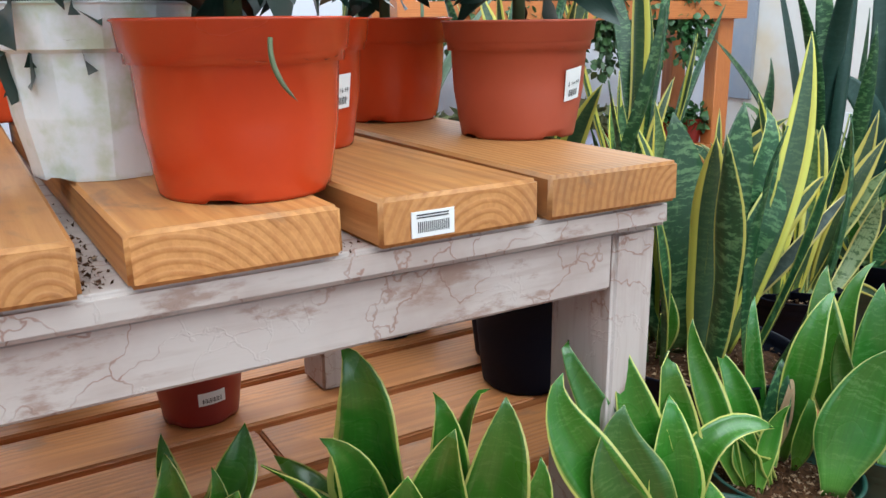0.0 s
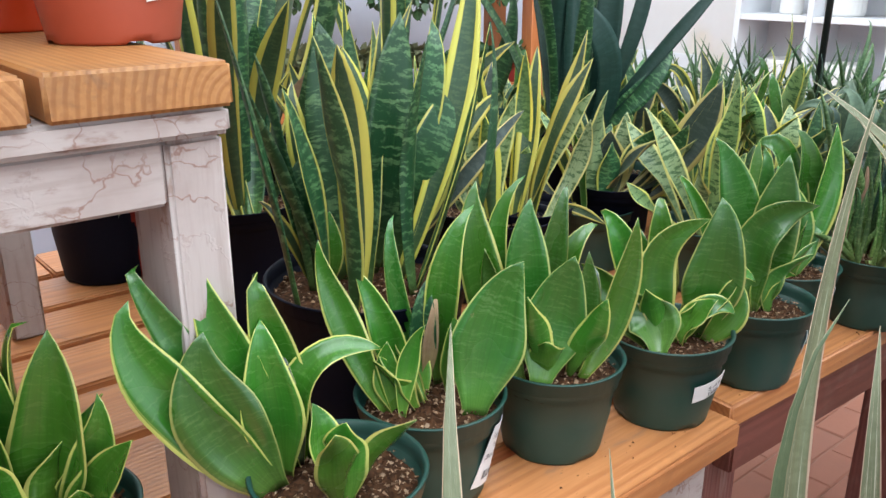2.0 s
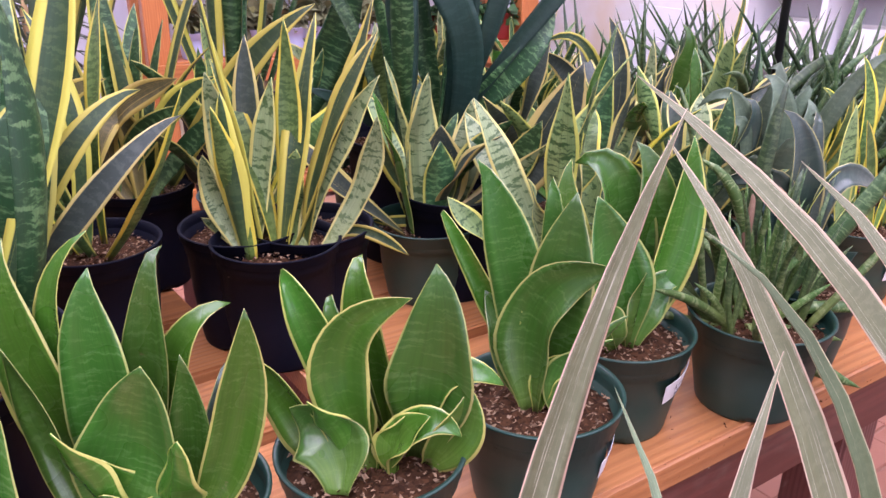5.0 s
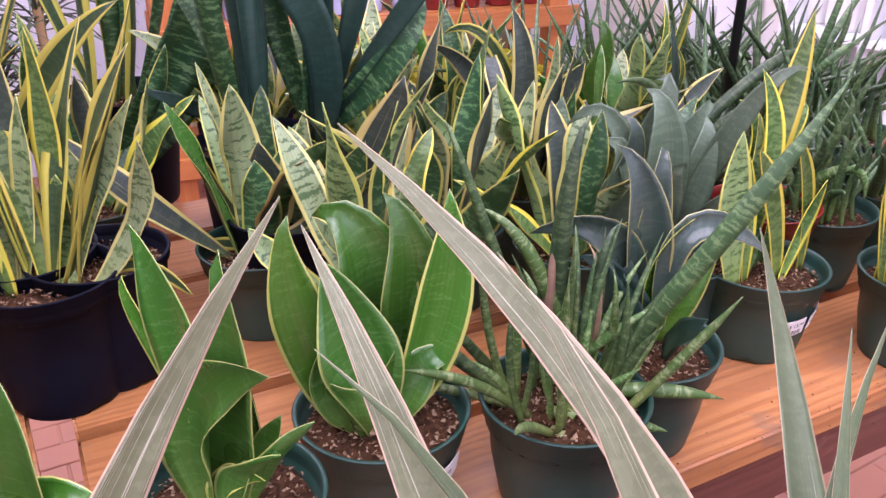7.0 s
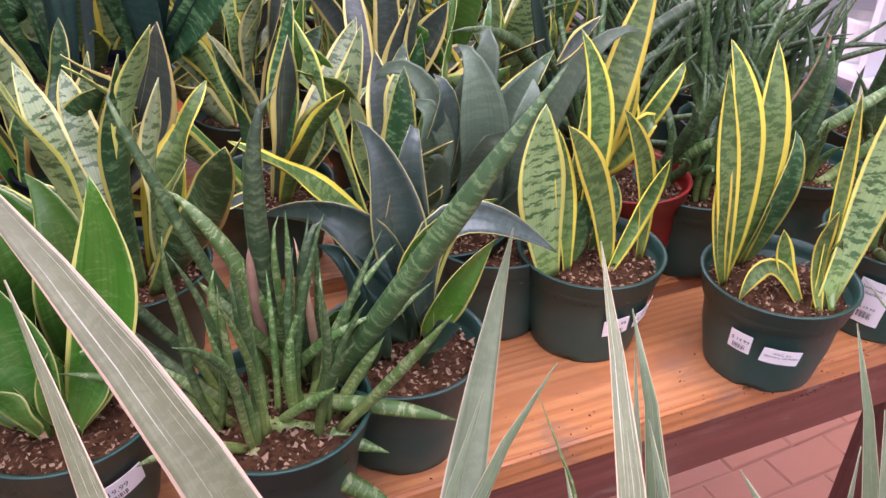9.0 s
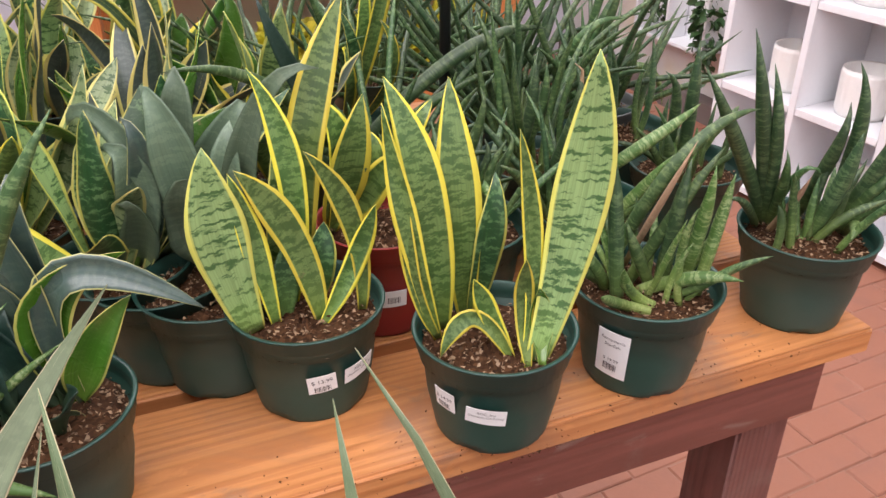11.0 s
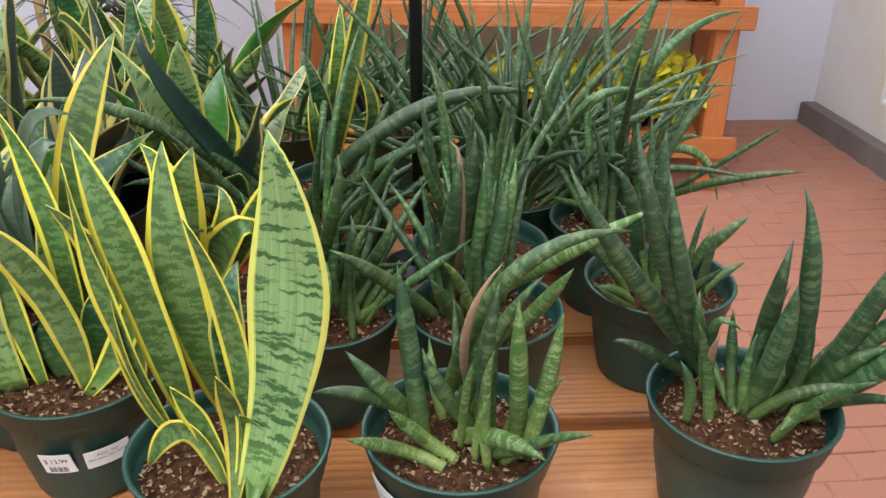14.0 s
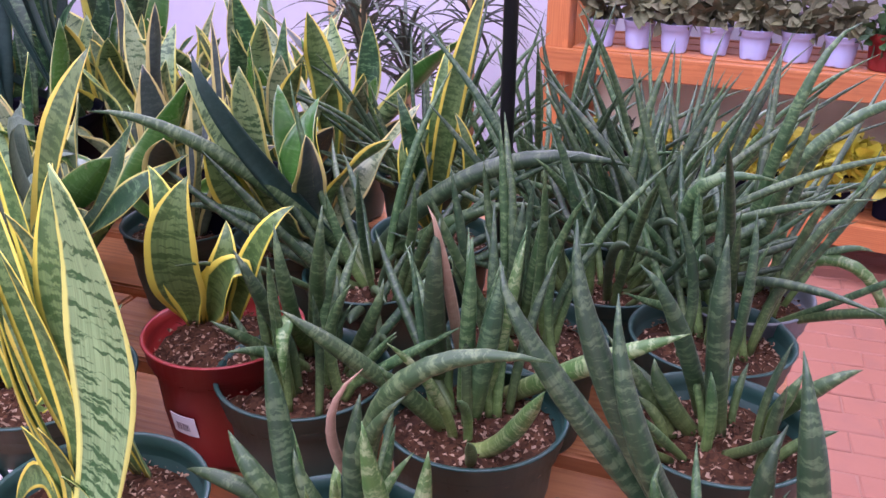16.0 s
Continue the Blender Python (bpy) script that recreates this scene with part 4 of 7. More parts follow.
vine = group("trailing_vine", (6.27, 5.11, 0.50), "green trailing vine spilling out of the white wall box", "plant")
vine["soil_z"] = 0.0


def foliage(name, parent, mtl, centre, size, n, leaf_l, leaf_w, seed, droop=0.0, face=None):
    """A crown of many small pointed leaves as one mesh with gaps and an uneven outline."""
    r = random.Random(seed)
    verts, faces, uvs = [], [], []
    for _ in range(n):
        d = Vector((r.gauss(0, 1), r.gauss(0, 1), r.gauss(0, 1)))
        d = d.normalized() * (r.random() ** 0.45)
        c = Vector((d.x * size[0], d.y * size[1], d.z * size[2]))
        c *= 0.75 + 0.5 * noise.noise(Vector((c.x * 9 + seed, c.y * 9, c.z * 9)))
        out = Vector((d.x, d.y, d.z * 0.6 + 0.25 - droop)) + Vector((r.uniform(-0.6, 0.6), r.uniform(-0.6, 0.6), r.uniform(-0.6, 0.6)))
        out.normalize()
        side = out.cross(Vector((r.uniform(-1, 1), r.uniform(-1, 1), r.uniform(0.2, 1)))).normalized()
        up = side.cross(out)
        le, w = leaf_l * r.uniform(0.6, 1.2), leaf_w * r.uniform(0.6, 1.2)
        c = c + Vector(centre)
        k = len(verts)
        pts = [c, c + out * le * 0.3 + side * w / 2 + up * w * 0.12, c + out * le * 0.68 + side * w * 0.4 + up * w * 0.1, c + out * le - up * w * 0.15, c + out * le * 0.68 - side * w * 0.4 + up * w * 0.1, c + out * le * 0.3 - side * w / 2 + up * w * 0.12, c + out * le * 0.45]
        verts += [tuple(p) for p in pts]
        faces += [(k, k + 1, k + 6), (k + 1, k + 2, k + 6), (k + 2, k + 3, k + 6), (k + 3, k + 4, k + 6), (k + 4, k + 5, k + 6), (k + 5, k, k + 6)]
    me = bpy.data.meshes.new(name)
    me.from_pydata(verts, [], faces)
    uv = me.uv_layers.new(name="UVMap")
    for p in me.polygons:
        for li in p.loop_indices:
            uv.data[li].uv = (0.3 + 0.4 * ((li * 7) % 5) / 5, (p.index % 97) * 0.013)
    me.materials.append(LEAF[mtl])
    me.polygons.foreach_set("use_smooth", [True] * len(me.polygons))
    ob = new(name, me)
    ob.parent = parent
    return ob


foliage("leaves", vine, "ivy", (0.0, 0.30, 0.0), (0.07, 0.07, 0.10), 90, 0.05, 0.035, 3)
foliage("leaves", vine, "ivy", (-0.02, -0.08, 0.02), (0.08, 0.09, 0.20), 200, 0.05, 0.035, 4, 0.8)
foliage("leaves", vine, "ivy", (-0.04, -0.12, -0.15), (0.06, 0.08, 0.15), 90, 0.045, 0.03, 6, 0.9)

# ---- plants on the display stand ----
def on_stand(dx, dy, z):
    v = STM @ Vector((dx, dy, 0))
    return v.x, v.y, z


for k in range(7):
    p = potted(*on_stand(0.22 + k * 0.155, 0.11 + 0.02 * (k % 2), 0.830), "lilac", "grey-leaved plant in a lilac pot on the stand", "foliage_plant", grp="lilac pots on the stand")
    foliage("leaves", p, "grey", (0, 0, 0.17), (0.085, 0.075, 0.06), 90, 0.08, 0.05, 20 + k, 0.3)
for k in range(4):
    p = potted(*on_stand(1.31 + k * 0.165, 0.12, 0.830), "darkred", "trailing leafy plant in a dark red pot on the stand", "foliage_plant", grp="red pots on the stand")
    foliage("leaves", p, "ivy", (0, -0.03, 0.15), (0.10, 0.10, 0.08), 130, 0.055, 0.038, 40 + k, 0.5)
for k in range(7):
    p = potted(*on_stand(0.82 + k * 0.155, 0.12 + 0.03 * (k % 2), 0.263), "smallblack", "lime-yellow leafy plant in a black pot on the stand", "foliage_plant", grp="lime plants on the stand")
    foliage("leaves", p, "lime", (0, -0.03, 0.19), (0.13, 0.12, 0.08 + 0.012 * k), 200, 0.07, 0.065, 60 + k, 0.1)
for k in range(4):
    p = potted(*on_stand(0.22 + k * 0.15, 0.14, 0.263), "smallblack", "leafy plant in a black pot on the stand", "foliage_plant", grp="dark plants on the stand")
    foliage("leaves", p, "ivy" if k % 2 else "lime", (0, -0.01, 0.17), (0.09, 0.085, 0.075), 110, 0.05, 0.04, 80 + k, 0.2)
for k in range(6):
    p = potted(*on_stand(0.35 + k * 0.26, 0.13, 1.61), "smallblack", "dark ivy trailing from a black pot on the top tier", "ivy_plant", grp="ivy on the top tier")
    foliage("leaves", p, "ivy", (0, -0.10, 0.06), (0.19, 0.12, 0.26), 420, 0.055, 0.042, 90 + k, 0.9)
    foliage("leaves", p, "ivy", (0.02, -0.13, -0.16), (0.16, 0.07, 0.24), 260, 0.05, 0.04, 190 + k, 0.9)

# ---- canes and a bushy dracaena by the back wall ----
def dracaena(x, y, h, n, length, seed, label, lean=0.0):
    g = group("dracaena", (x, y, 0), label, "plant")
    shared("pot", POTS["black"][0], g)
    shared("soil", SOILS["black"][0], g, pose(0, 0, 0.18))
    part("trunk", lathe_bm([(0.024, 0.17), (0.021, h * 0.5), (0.019, h), (0.004, h + 0.06)], 12), LEAF["dry"], g, smooth=True)
    g["soil_z"] = h
    rnd_ = random.Random(seed)
    for i in range(n):
        a, e = rnd_.uniform(0, 6.28), rnd_.uniform(-0.5, 1.3)
        le = length * rnd_.uniform(0.7, 1.1)
        out_ = Vector((math.cos(a) * math.cos(e), math.sin(a) * math.cos(e), math.sin(e)))
        b0 = Vector((0, 0, h + rnd_.uniform(-0.25, 0.04)))
        tip_ = b0 + out_ * le - Vector((0, 0, le * 0.22))
        leaf(g, tip_, b0 + out_ * le * 0.52 + Vector((0, 0, 0.03)), 0.022, math.degrees(a) + 180, "lance", "palm", b0)
    return g


dracaena(2.88, 5.74, 0.75, 70, 0.42, 1, "bushy dark green dracaena with narrow leaves by the wall")
dracaena(3.11, 6.00, 1.05, 45, 0.40, 2, "bushy dark green dracaena with narrow leaves by the wall")
dracaena(2.78, 5.49, 0.95, 80, 0.45, 7, "bushy dark green dracaena with narrow leaves by the wall")
dracaena(2.10, 5.90, 1.75, 24, 0.40, 3, "tall pinkish dracaena cane with narrow leaves by the wall")
dracaena(2.43, 5.95, 1.85, 24, 0.40, 4, "tall pinkish dracaena cane with narrow leaves by the wall")

# ---- plants on the benches ----
hz = potted(1.753, 2.900, 0.917, "green", "gold-edged bird's nest snake plant in a dark green pot")
leaf(hz, (-0.005, 0.004, 0.239), (0.001, -0.001, 0.180), 0.055, -124, "wide", "hahnii", (0.006, 0.024, 0.096))
leaf(hz, (0.029, -0.020, 0.227), (0.032, -0.022, 0.174), 0.035, -124, "wide", "hahnii", (0.017, 0.016, 0.096))
leaf(hz, (0.085, -0.059, 0.175), (0.064, -0.044, 0.144), 0.050, -124, "wide", "hahnii", (0.029, -0.002, 0.096))
fill(hz, 5, (0.10, 0.17), (0.04, 0.06), (0.1, 0.7), "wide", ["hahnii"], 3, wave=0.2)
ha = potted(1.916, 2.839, 0.917, "green", "gold-edged bird's nest snake plant in a dark green pot")
leaf(ha, (-0.017, 0.013, 0.327), (0.002, -0.002, 0.252), 0.085, -127, "wide", "hahnii", (0.017, 0.043, 0.096), wave=0.15)
leaf(ha, (-0.048, -0.001, 0.249), (-0.013, -0.009, 0.205), 0.060, -127, "wide", "hahnii", (0.018, 0.030, 0.096))
leaf(ha, (-0.000, -0.075, 0.233), (0.009, -0.045, 0.158), 0.080, -127, "wide", "hahnii", (0.009, 0.001, 0.096))
leaf(ha, (-0.078, -0.004, 0.159), (-0.041, -0.000, 0.160), 0.050, -127, "wide", "hahnii", (-0.005, 0.023, 0.096))
fill(ha, 4, (0.08, 0.15), (0.04, 0.06), (0.2, 0.8), "wide", ["hahnii"], 4, wave=0.2)
hb = potted(1.983, 2.774, 0.917, "green", "gold-edged bird's nest snake plant in a dark green pot")
leaf(hb, (0.026, -0.021, 0.287), (0.022, -0.018, 0.209), 0.075, -129, "wide", "hahnii", (0.017, 0.015, 0.096))
leaf(hb, (-0.024, 0.019, 0.288), (-0.013, 0.010, 0.236), 0.050, -129, "wide", "hahnii", (0.007, 0.045, 0.096))
leaf(hb, (0.015, -0.013, 0.294), (0.000, -0.000, 0.257), 0.035, -129, "wide", "hahnii", (0.018, 0.060, 0.096), twist=60)
leaf(hb, (-0.030, -0.027, 0.274), (-0.031, -0.001, 0.199), 0.070, -129, "wide", "hahnii", (-0.008, 0.035, 0.096))
leaf(hb, (0.058, -0.086, 0.206), (0.047, -0.057, 0.166), 0.045, -129, "wide", "hahnii", (0.025, -0.003, 0.096), twist=40)
leaf(hb, (0.050, -0.041, 0.231), (0.045, -0.036, 0.176), 0.045, -129, "wide", "hahnii", (0.025, 0.008, 0.096))
fill(hb, 3, (0.08, 0.14), (0.04, 0.05), (0.3, 0.9), "wide", ["hahnii"], 5)
hc = potted(2.215, 2.668, 0.917, "green", "gold-edged bird's nest snake plant in a dark green pot")
leaf(hc, (-0.126, 0.098, 0.318), (-0.120, 0.083, 0.275), 0.044, -117, "wide", "nest", (-0.023, 0.053, 0.096))
leaf(hc, (-0.141, 0.087, 0.293), (-0.133, 0.078, 0.227), 0.070, -117, "wide", "hahnii", (-0.042, 0.040, 0.096))
leaf(hc, (-0.079, 0.079, 0.319), (-0.078, 0.064, 0.264), 0.052, -117, "wide", "hahnii", (-0.016, 0.056, 0.096))
leaf(hc, (-0.093, 0.056, 0.261), (-0.092, 0.052, 0.192), 0.084, -117, "wide", "nest", (-0.047, 0.034, 0.096), cup=0.15)
leaf(hc, (-0.035, 0.065, 0.291), (-0.040, 0.050, 0.267), 0.049, -117, "wide", "hahnii", (0.002, 0.058, 0.096))
leaf(hc, (-0.043, 0.049, 0.261), (-0.045, 0.040, 0.211), 0.062, -117, "wide", "hahnii", (-0.030, 0.050, 0.096))
leaf(hc, (0.055, 0.003, 0.219), (-0.010, 0.025, 0.210), 0.042, -117, "wide", "hahnii", (-0.025, 0.052, 0.096), twist=50, wave=0.15)
leaf(hc, (-0.021, 0.053, 0.218), (-0.027, 0.040, 0.199), 0.028, -117, "wide", "bluish", (-0.008, 0.057, 0.096))
fill(hc, 4, (0.06, 0.13), (0.035, 0.055), (0.0, 0.6), "wide", ["hahnii"], 617, wave=0.2)
p1 = potted(2.372, 2.725, 0.917, "green", "gold-edged bird's nest snake plant in a labelled green pot")
leaf(p1, (-0.094, 0.063, 0.294), (-0.081, 0.055, 0.223), 0.041, -126, "wide", "hahnii", (-0.041, 0.023, 0.096), wave=0.15)
leaf(p1, (-0.046, 0.072, 0.249), (-0.030, 0.046, 0.192), 0.041, -126, "wide", "hahnii", (-0.001, 0.049, 0.096))
leaf(p1, (0.067, 0.007, 0.313), (0.033, 0.011, 0.248), 0.045, -126, "wide", "hahnii", (0.044, 0.038, 0.096), twist=25)
leaf(p1, (0.068, -0.068, 0.269), (0.048, -0.046, 0.202), 0.083, -126, "wide", "nest", (0.026, -0.042, 0.096), cup=0.12)
leaf(p1, (-0.002, 0.058, 0.304), (-0.014, 0.046, 0.250), 0.027, -126, "wide", "nest", (0.024, 0.053, 0.096))
leaf(p1, (-0.013, -0.008, 0.201), (-0.024, 0.006, 0.161), 0.027, -126, "wide", "hahnii", (-0.036, 0.004, 0.096))
leaf(p1, (-0.040, 0.023, 0.179), (-0.039, 0.025, 0.140), 0.037, -126, "wide", "hahnii", (-0.034, 0.017, 0.096))
leaf(p1, (0.030, 0.026, 0.210), (0.018, 0.017, 0.188), 0.020, -126, "wide", "dry", (0.026, 0.041, 0.096))
leaf(p1, (0.028, 0.037, 0.229), (0.012, 0.027, 0.193), 0.037, -126, "wide", "superba", (0.029, 0.050, 0.096))
leaf(p1, (0.039, 0.006, 0.192), (0.033, -0.002, 0.172), 0.027, -126, "wide", "hahnii", (0.038, 0.015, 0.096), twist=40)
fill(p1, 4, (0.06, 0.13), (0.035, 0.055), (0.0, 0.6), "wide", ["hahnii"], 610, wave=0.2)
sticker(p1, -60, 0.055, 0.052, 0.075, [("Sansevieria", 0.0095, 0, 0.024), ("'Hahnii'", 0.0095, 0, 0.012), ("(Bird's Nest)", 0.0095, 0, 0.0)], -14, (-0.014, 0.012, -0.028, -0.018, 14))
p2 = potted(2.544, 2.699, 0.917, "green", "bright gold-edged bird's nest snake plant in a dark green pot")
leaf(p2, (-0.068, 0.070, 0.326), (-0.071, 0.064, 0.246), 0.058, -126, "wide", "hahnii", (-0.029, 0.048, 0.096), cup=0.15)
leaf(p2, (-0.016, 0.044, 0.329), (-0.048, 0.055, 0.253), 0.034, -126, "wide", "hahnii", (-0.020, 0.055, 0.096), twist=35)
leaf(p2, (-0.023, 0.028, 0.307), (-0.028, 0.027, 0.241), 0.064, -126, "wide", "nest", (-0.016, 0.026, 0.096), cup=0.15)
leaf(p2, (0.028, 0.018, 0.316), (0.011, 0.016, 0.271), 0.041, -126, "wide", "nest", (0.008, 0.042, 0.096))
leaf(p2, (-0.012, -0.032, 0.251), (-0.022, -0.010, 0.164), 0.083, -126, "wide", "nest", (-0.046, -0.018, 0.096), cup=0.15)
leaf(p2, (0.054, -0.064, 0.290), (0.043, -0.046, 0.173), 0.047, -126, "wide", "hahnii", (0.005, -0.035, 0.096), twist=-20)
leaf(p2, (0.071, 0.005, 0.262), (0.030, 0.013, 0.229), 0.041, -126, "wide", "hahnii", (0.023, 0.053, 0.096), twist=30)
leaf(p2, (-0.087, 0.034, 0.259), (-0.067, 0.030, 0.184), 0.036, -126, "wide", "nest", (-0.053, 0.003, 0.096), twist=25)
leaf(p2, (0.017, -0.028, 0.249), (0.020, -0.024, 0.171), 0.037, -126, "wide", "nest", (0.005, -0.024, 0.096))
leaf(p2, (0.061, 0.004, 0.212), (0.052, -0.008, 0.186), 0.029, -126, "wide", "bluish", (0.054, 0.021, 0.096))
fill(p2, 4, (0.06, 0.13), (0.035, 0.055), (0.0, 0.6), "wide", ["hahnii"], 611, wave=0.2)
p3 = potted(2.710, 2.657, 0.917, "green", "gold-edged bird's nest snake plant with curling leaves")
leaf(p3, (0.022, -0.031, 0.264), (-0.017, 0.017, 0.204), 0.057, -139, "wide", "hahnii", (0.002, -0.009, 0.096), twist=-20, wave=0.1)
leaf(p3, (0.023, 0.044, 0.275), (0.012, 0.031, 0.238), 0.049, -139, "wide", "hahnii", (0.043, 0.039, 0.096))
leaf(p3, (0.048, -0.028, 0.286), (0.045, -0.034, 0.222), 0.079, -139, "wide", "nest", (0.042, -0.014, 0.096), cup=0.15)
leaf(p3, (0.097, -0.060, 0.172), (0.055, -0.031, 0.182), 0.041, -139, "wide", "hahnii", (0.046, 0.012, 0.096), twist=40, wave=0.2)
leaf(p3, (-0.086, 0.076, 0.202), (-0.058, 0.053, 0.170), 0.052, -139, "wide", "hahnii", (-0.029, 0.004, 0.096), twist=20)
leaf(p3, (-0.064, 0.021, 0.168), (-0.034, 0.006, 0.141), 0.072, -139, "wide", "nest", (-0.041, -0.019, 0.096), wave=0.2)
leaf(p3, (0.050, -0.063, 0.141), (0.028, -0.035, 0.148), 0.037, -139, "wide", "hahnii", (0.004, -0.010, 0.096), twist=40, wave=0.2)
leaf(p3, (-0.021, 0.038, 0.191), (-0.024, 0.037, 0.165), 0.027, -139, "wide", "bluish", (-0.007, 0.026, 0.096))
leaf(p3, (-0.028, 0.098, 0.254), (-0.022, 0.066, 0.224), 0.050, -139, "wide", "hahnii", (0.026, 0.052, 0.096))
leaf(p3, (0.063, -0.055, 0.180), (0.056, -0.054, 0.148), 0.051, -139, "wide", "hahnii", (0.043, -0.028, 0.096), twist=-30)
leaf(p3, (0.004, 0.066, 0.235), (-0.002, 0.046, 0.207), 0.038, -139, "wide", "nest", (0.038, 0.044, 0.096))
fill(p3, 4, (0.06, 0.13), (0.035, 0.055), (0.0, 0.6), "wide", ["hahnii"], 612, wave=0.2)
sticker(p3, -92, 0.060, 0.058, 0.024, [("$ 14.99", 0.009, 0.006, 0.002)], 8, (-0.006, 0.016, -0.010, -0.004, 14))
p4 = potted(2.890, 2.640, 0.917, "green", "broad-leaved green bird's nest snake plant in a dark green pot")
leaf(p4, (-0.025, 0.072, 0.334), (-0.011, 0.038, 0.263), 0.063, -148, "wide", "nest", (0.018, 0.013, 0.096), cup=0.15)
leaf(p4, (0.019, -0.014, 0.318), (0.013, -0.010, 0.240), 0.073, -148, "wide", "nest", (0.012, 0.001, 0.096), cup=0.15)
leaf(p4, (0.033, 0.035, 0.310), (0.024, 0.017, 0.280), 0.034, -148, "wide", "nest", (0.049, 0.031, 0.096))
leaf(p4, (0.030, -0.058, 0.256), (-0.003, -0.001, 0.210), 0.066, -148, "wide", "nest", (-0.009, 0.001, 0.096), wave=0.25)
leaf(p4, (0.023, -0.043, 0.155), (0.006, -0.014, 0.144), 0.030, -148, "wide", "hahnii", (-0.004, -0.003, 0.096), wave=0.3)
leaf(p4, (-0.027, 0.124, 0.269), (-0.025, 0.090, 0.239), 0.030, -148, "wide", "hahnii", (0.035, 0.047, 0.096))
leaf(p4, (-0.001, 0.034, 0.191), (0.009, 0.007, 0.157), 0.080, -148, "wide", "nest", (0.018, 0.013, 0.096), wave=0.2)
fill(p4, 4, (0.06, 0.13), (0.035, 0.055), (0.0, 0.6), "wide", ["nest"], 613, wave=0.2)
p5 = potted(3.055, 2.685, 0.917, "green", "broad-leaved green bird's nest snake plant in a dark green pot")
leaf(p5, (-0.067, 0.028, 0.315), (-0.069, 0.027, 0.245), 0.055, -109, "wide", "hahnii", (-0.035, 0.019, 0.096), cup=0.15)
leaf(p5, (-0.036, 0.053, 0.299), (0.000, 0.026, 0.269), 0.088, -109, "wide", "nest", (0.025, 0.043, 0.096), wave=0.2)
leaf(p5, (-0.046, 0.008, 0.276), (-0.021, 0.002, 0.187), 0.085, -109, "wide", "nest", (-0.007, -0.007, 0.096), cup=0.3)
leaf(p5, (0.017, 0.018, 0.322), (0.036, 0.003, 0.248), 0.072, -109, "wide", "nest", (0.027, 0.021, 0.096))
leaf(p5, (-0.028, 0.021, 0.228), (-0.048, 0.024, 0.196), 0.028, -109, "wide", "hahnii", (-0.028, 0.024, 0.096), twist=30)
leaf(p5, (0.063, -0.031, 0.160), (0.032, -0.017, 0.160), 0.046, -109, "wide", "nest", (0.006, -0.014, 0.096), twist=30, wave=0.2)
leaf(p5, (0.059, -0.023, 0.331), (0.050, -0.018, 0.210), 0.061, -109, "wide", "hahnii", (0.005, -0.005, 0.096))
leaf(p5, (-0.048, 0.012, 0.191), (-0.048, 0.014, 0.142), 0.035, -109, "wide", "nest", (-0.025, 0.004, 0.096))
fill(p5, 4, (0.06, 0.13), (0.035, 0.055), (0.0, 0.6), "wide", ["nest"], 614, wave=0.2)
sticker(p5, -72, 0.070, 0.058, 0.026, [("$ 19.99", 0.009, 0.0, 0.002)], 10, (-0.012, 0.012, -0.010, -0.004, 14))
sticker(p4, -55, 0.060, 0.05, 0.022, [], 12, (-0.012, 0.012, -0.006, 0.003, 12))
p6 = potted(3.217, 2.615, 0.917, "green", "cylindrical snake plant with long spreading mottled leaves")
leaf(p6, (0.201, -0.093, 0.418), (0.129, -0.060, 0.289), 0.026, -125, "cyl", "cyl", (0.054, 0.022, 0.096))
leaf(p6, (0.034, 0.031, 0.383), (0.009, 0.029, 0.308), 0.024, -125, "cyl", "cyl_dark", (0.023, 0.053, 0.096))
leaf(p6, (-0.051, 0.091, 0.288), (-0.014, 0.044, 0.245), 0.020, -125, "cyl", "cyl_light", (0.042, 0.040, 0.096))
leaf(p6, (-0.175, 0.129, 0.227), (-0.131, 0.096, 0.193), 0.018, -125, "cyl", "cyl", (-0.033, 0.031, 0.096))
leaf(p6, (0.139, -0.074, 0.104), (0.073, -0.037, 0.116), 0.019, -125, "cyl", "cyl_light", (0.020, 0.015, 0.096))
leaf(p6, (0.079, -0.063, 0.081), (0.030, -0.027, 0.091), 0.022, -125, "cyl", "cyl_light", (-0.019, 0.003, 0.096))
leaf(p6, (0.081, -0.095, 0.031), (0.040, -0.052, 0.054), 0.026, -125, "cyl", "cyl_light", (-0.032, -0.026, 0.096))
leaf(p6, (0.123, -0.087, 0.230), (0.091, -0.064, 0.170), 0.013, -125, "cyl", "cyl_light", (0.047, -0.034, 0.096))
leaf(p6, (-0.073, 0.105, 0.371), (-0.066, 0.080, 0.327), 0.014, -125, "cyl", "cyl", (0.015, 0.056, 0.096))
leaf(p6, (0.090, -0.019, 0.196), (0.043, -0.003, 0.166), 0.013, -125, "cyl", "cyl_light", (0.019, 0.042, 0.096))
leaf(p6, (-0.037, 0.082, 0.201), (-0.009, 0.041, 0.171), 0.018, -125, "cyl", "cyl_light", (0.038, 0.044, 0.096))
leaf(p6, (0.060, 0.013, 0.276), (0.037, 0.008, 0.239), 0.016, -125, "cyl", "cyl_dark", (0.045, 0.037, 0.096))
leaf(p6, (0.036, 0.026, 0.257), (0.037, 0.006, 0.211), 0.010, -125, "cyl", "dry", (0.051, 0.029, 0.096))
leaf(p6, (0.013, 0.045, 0.263), (0.000, 0.033, 0.220), 0.014, -125, "cyl", "dry", (0.017, 0.056, 0.096))
leaf(p6, (0.049, 0.003, 0.238), (0.046, -0.009, 0.192), 0.010, -125, "cyl", "cyl_light", (0.058, 0.007, 0.096))
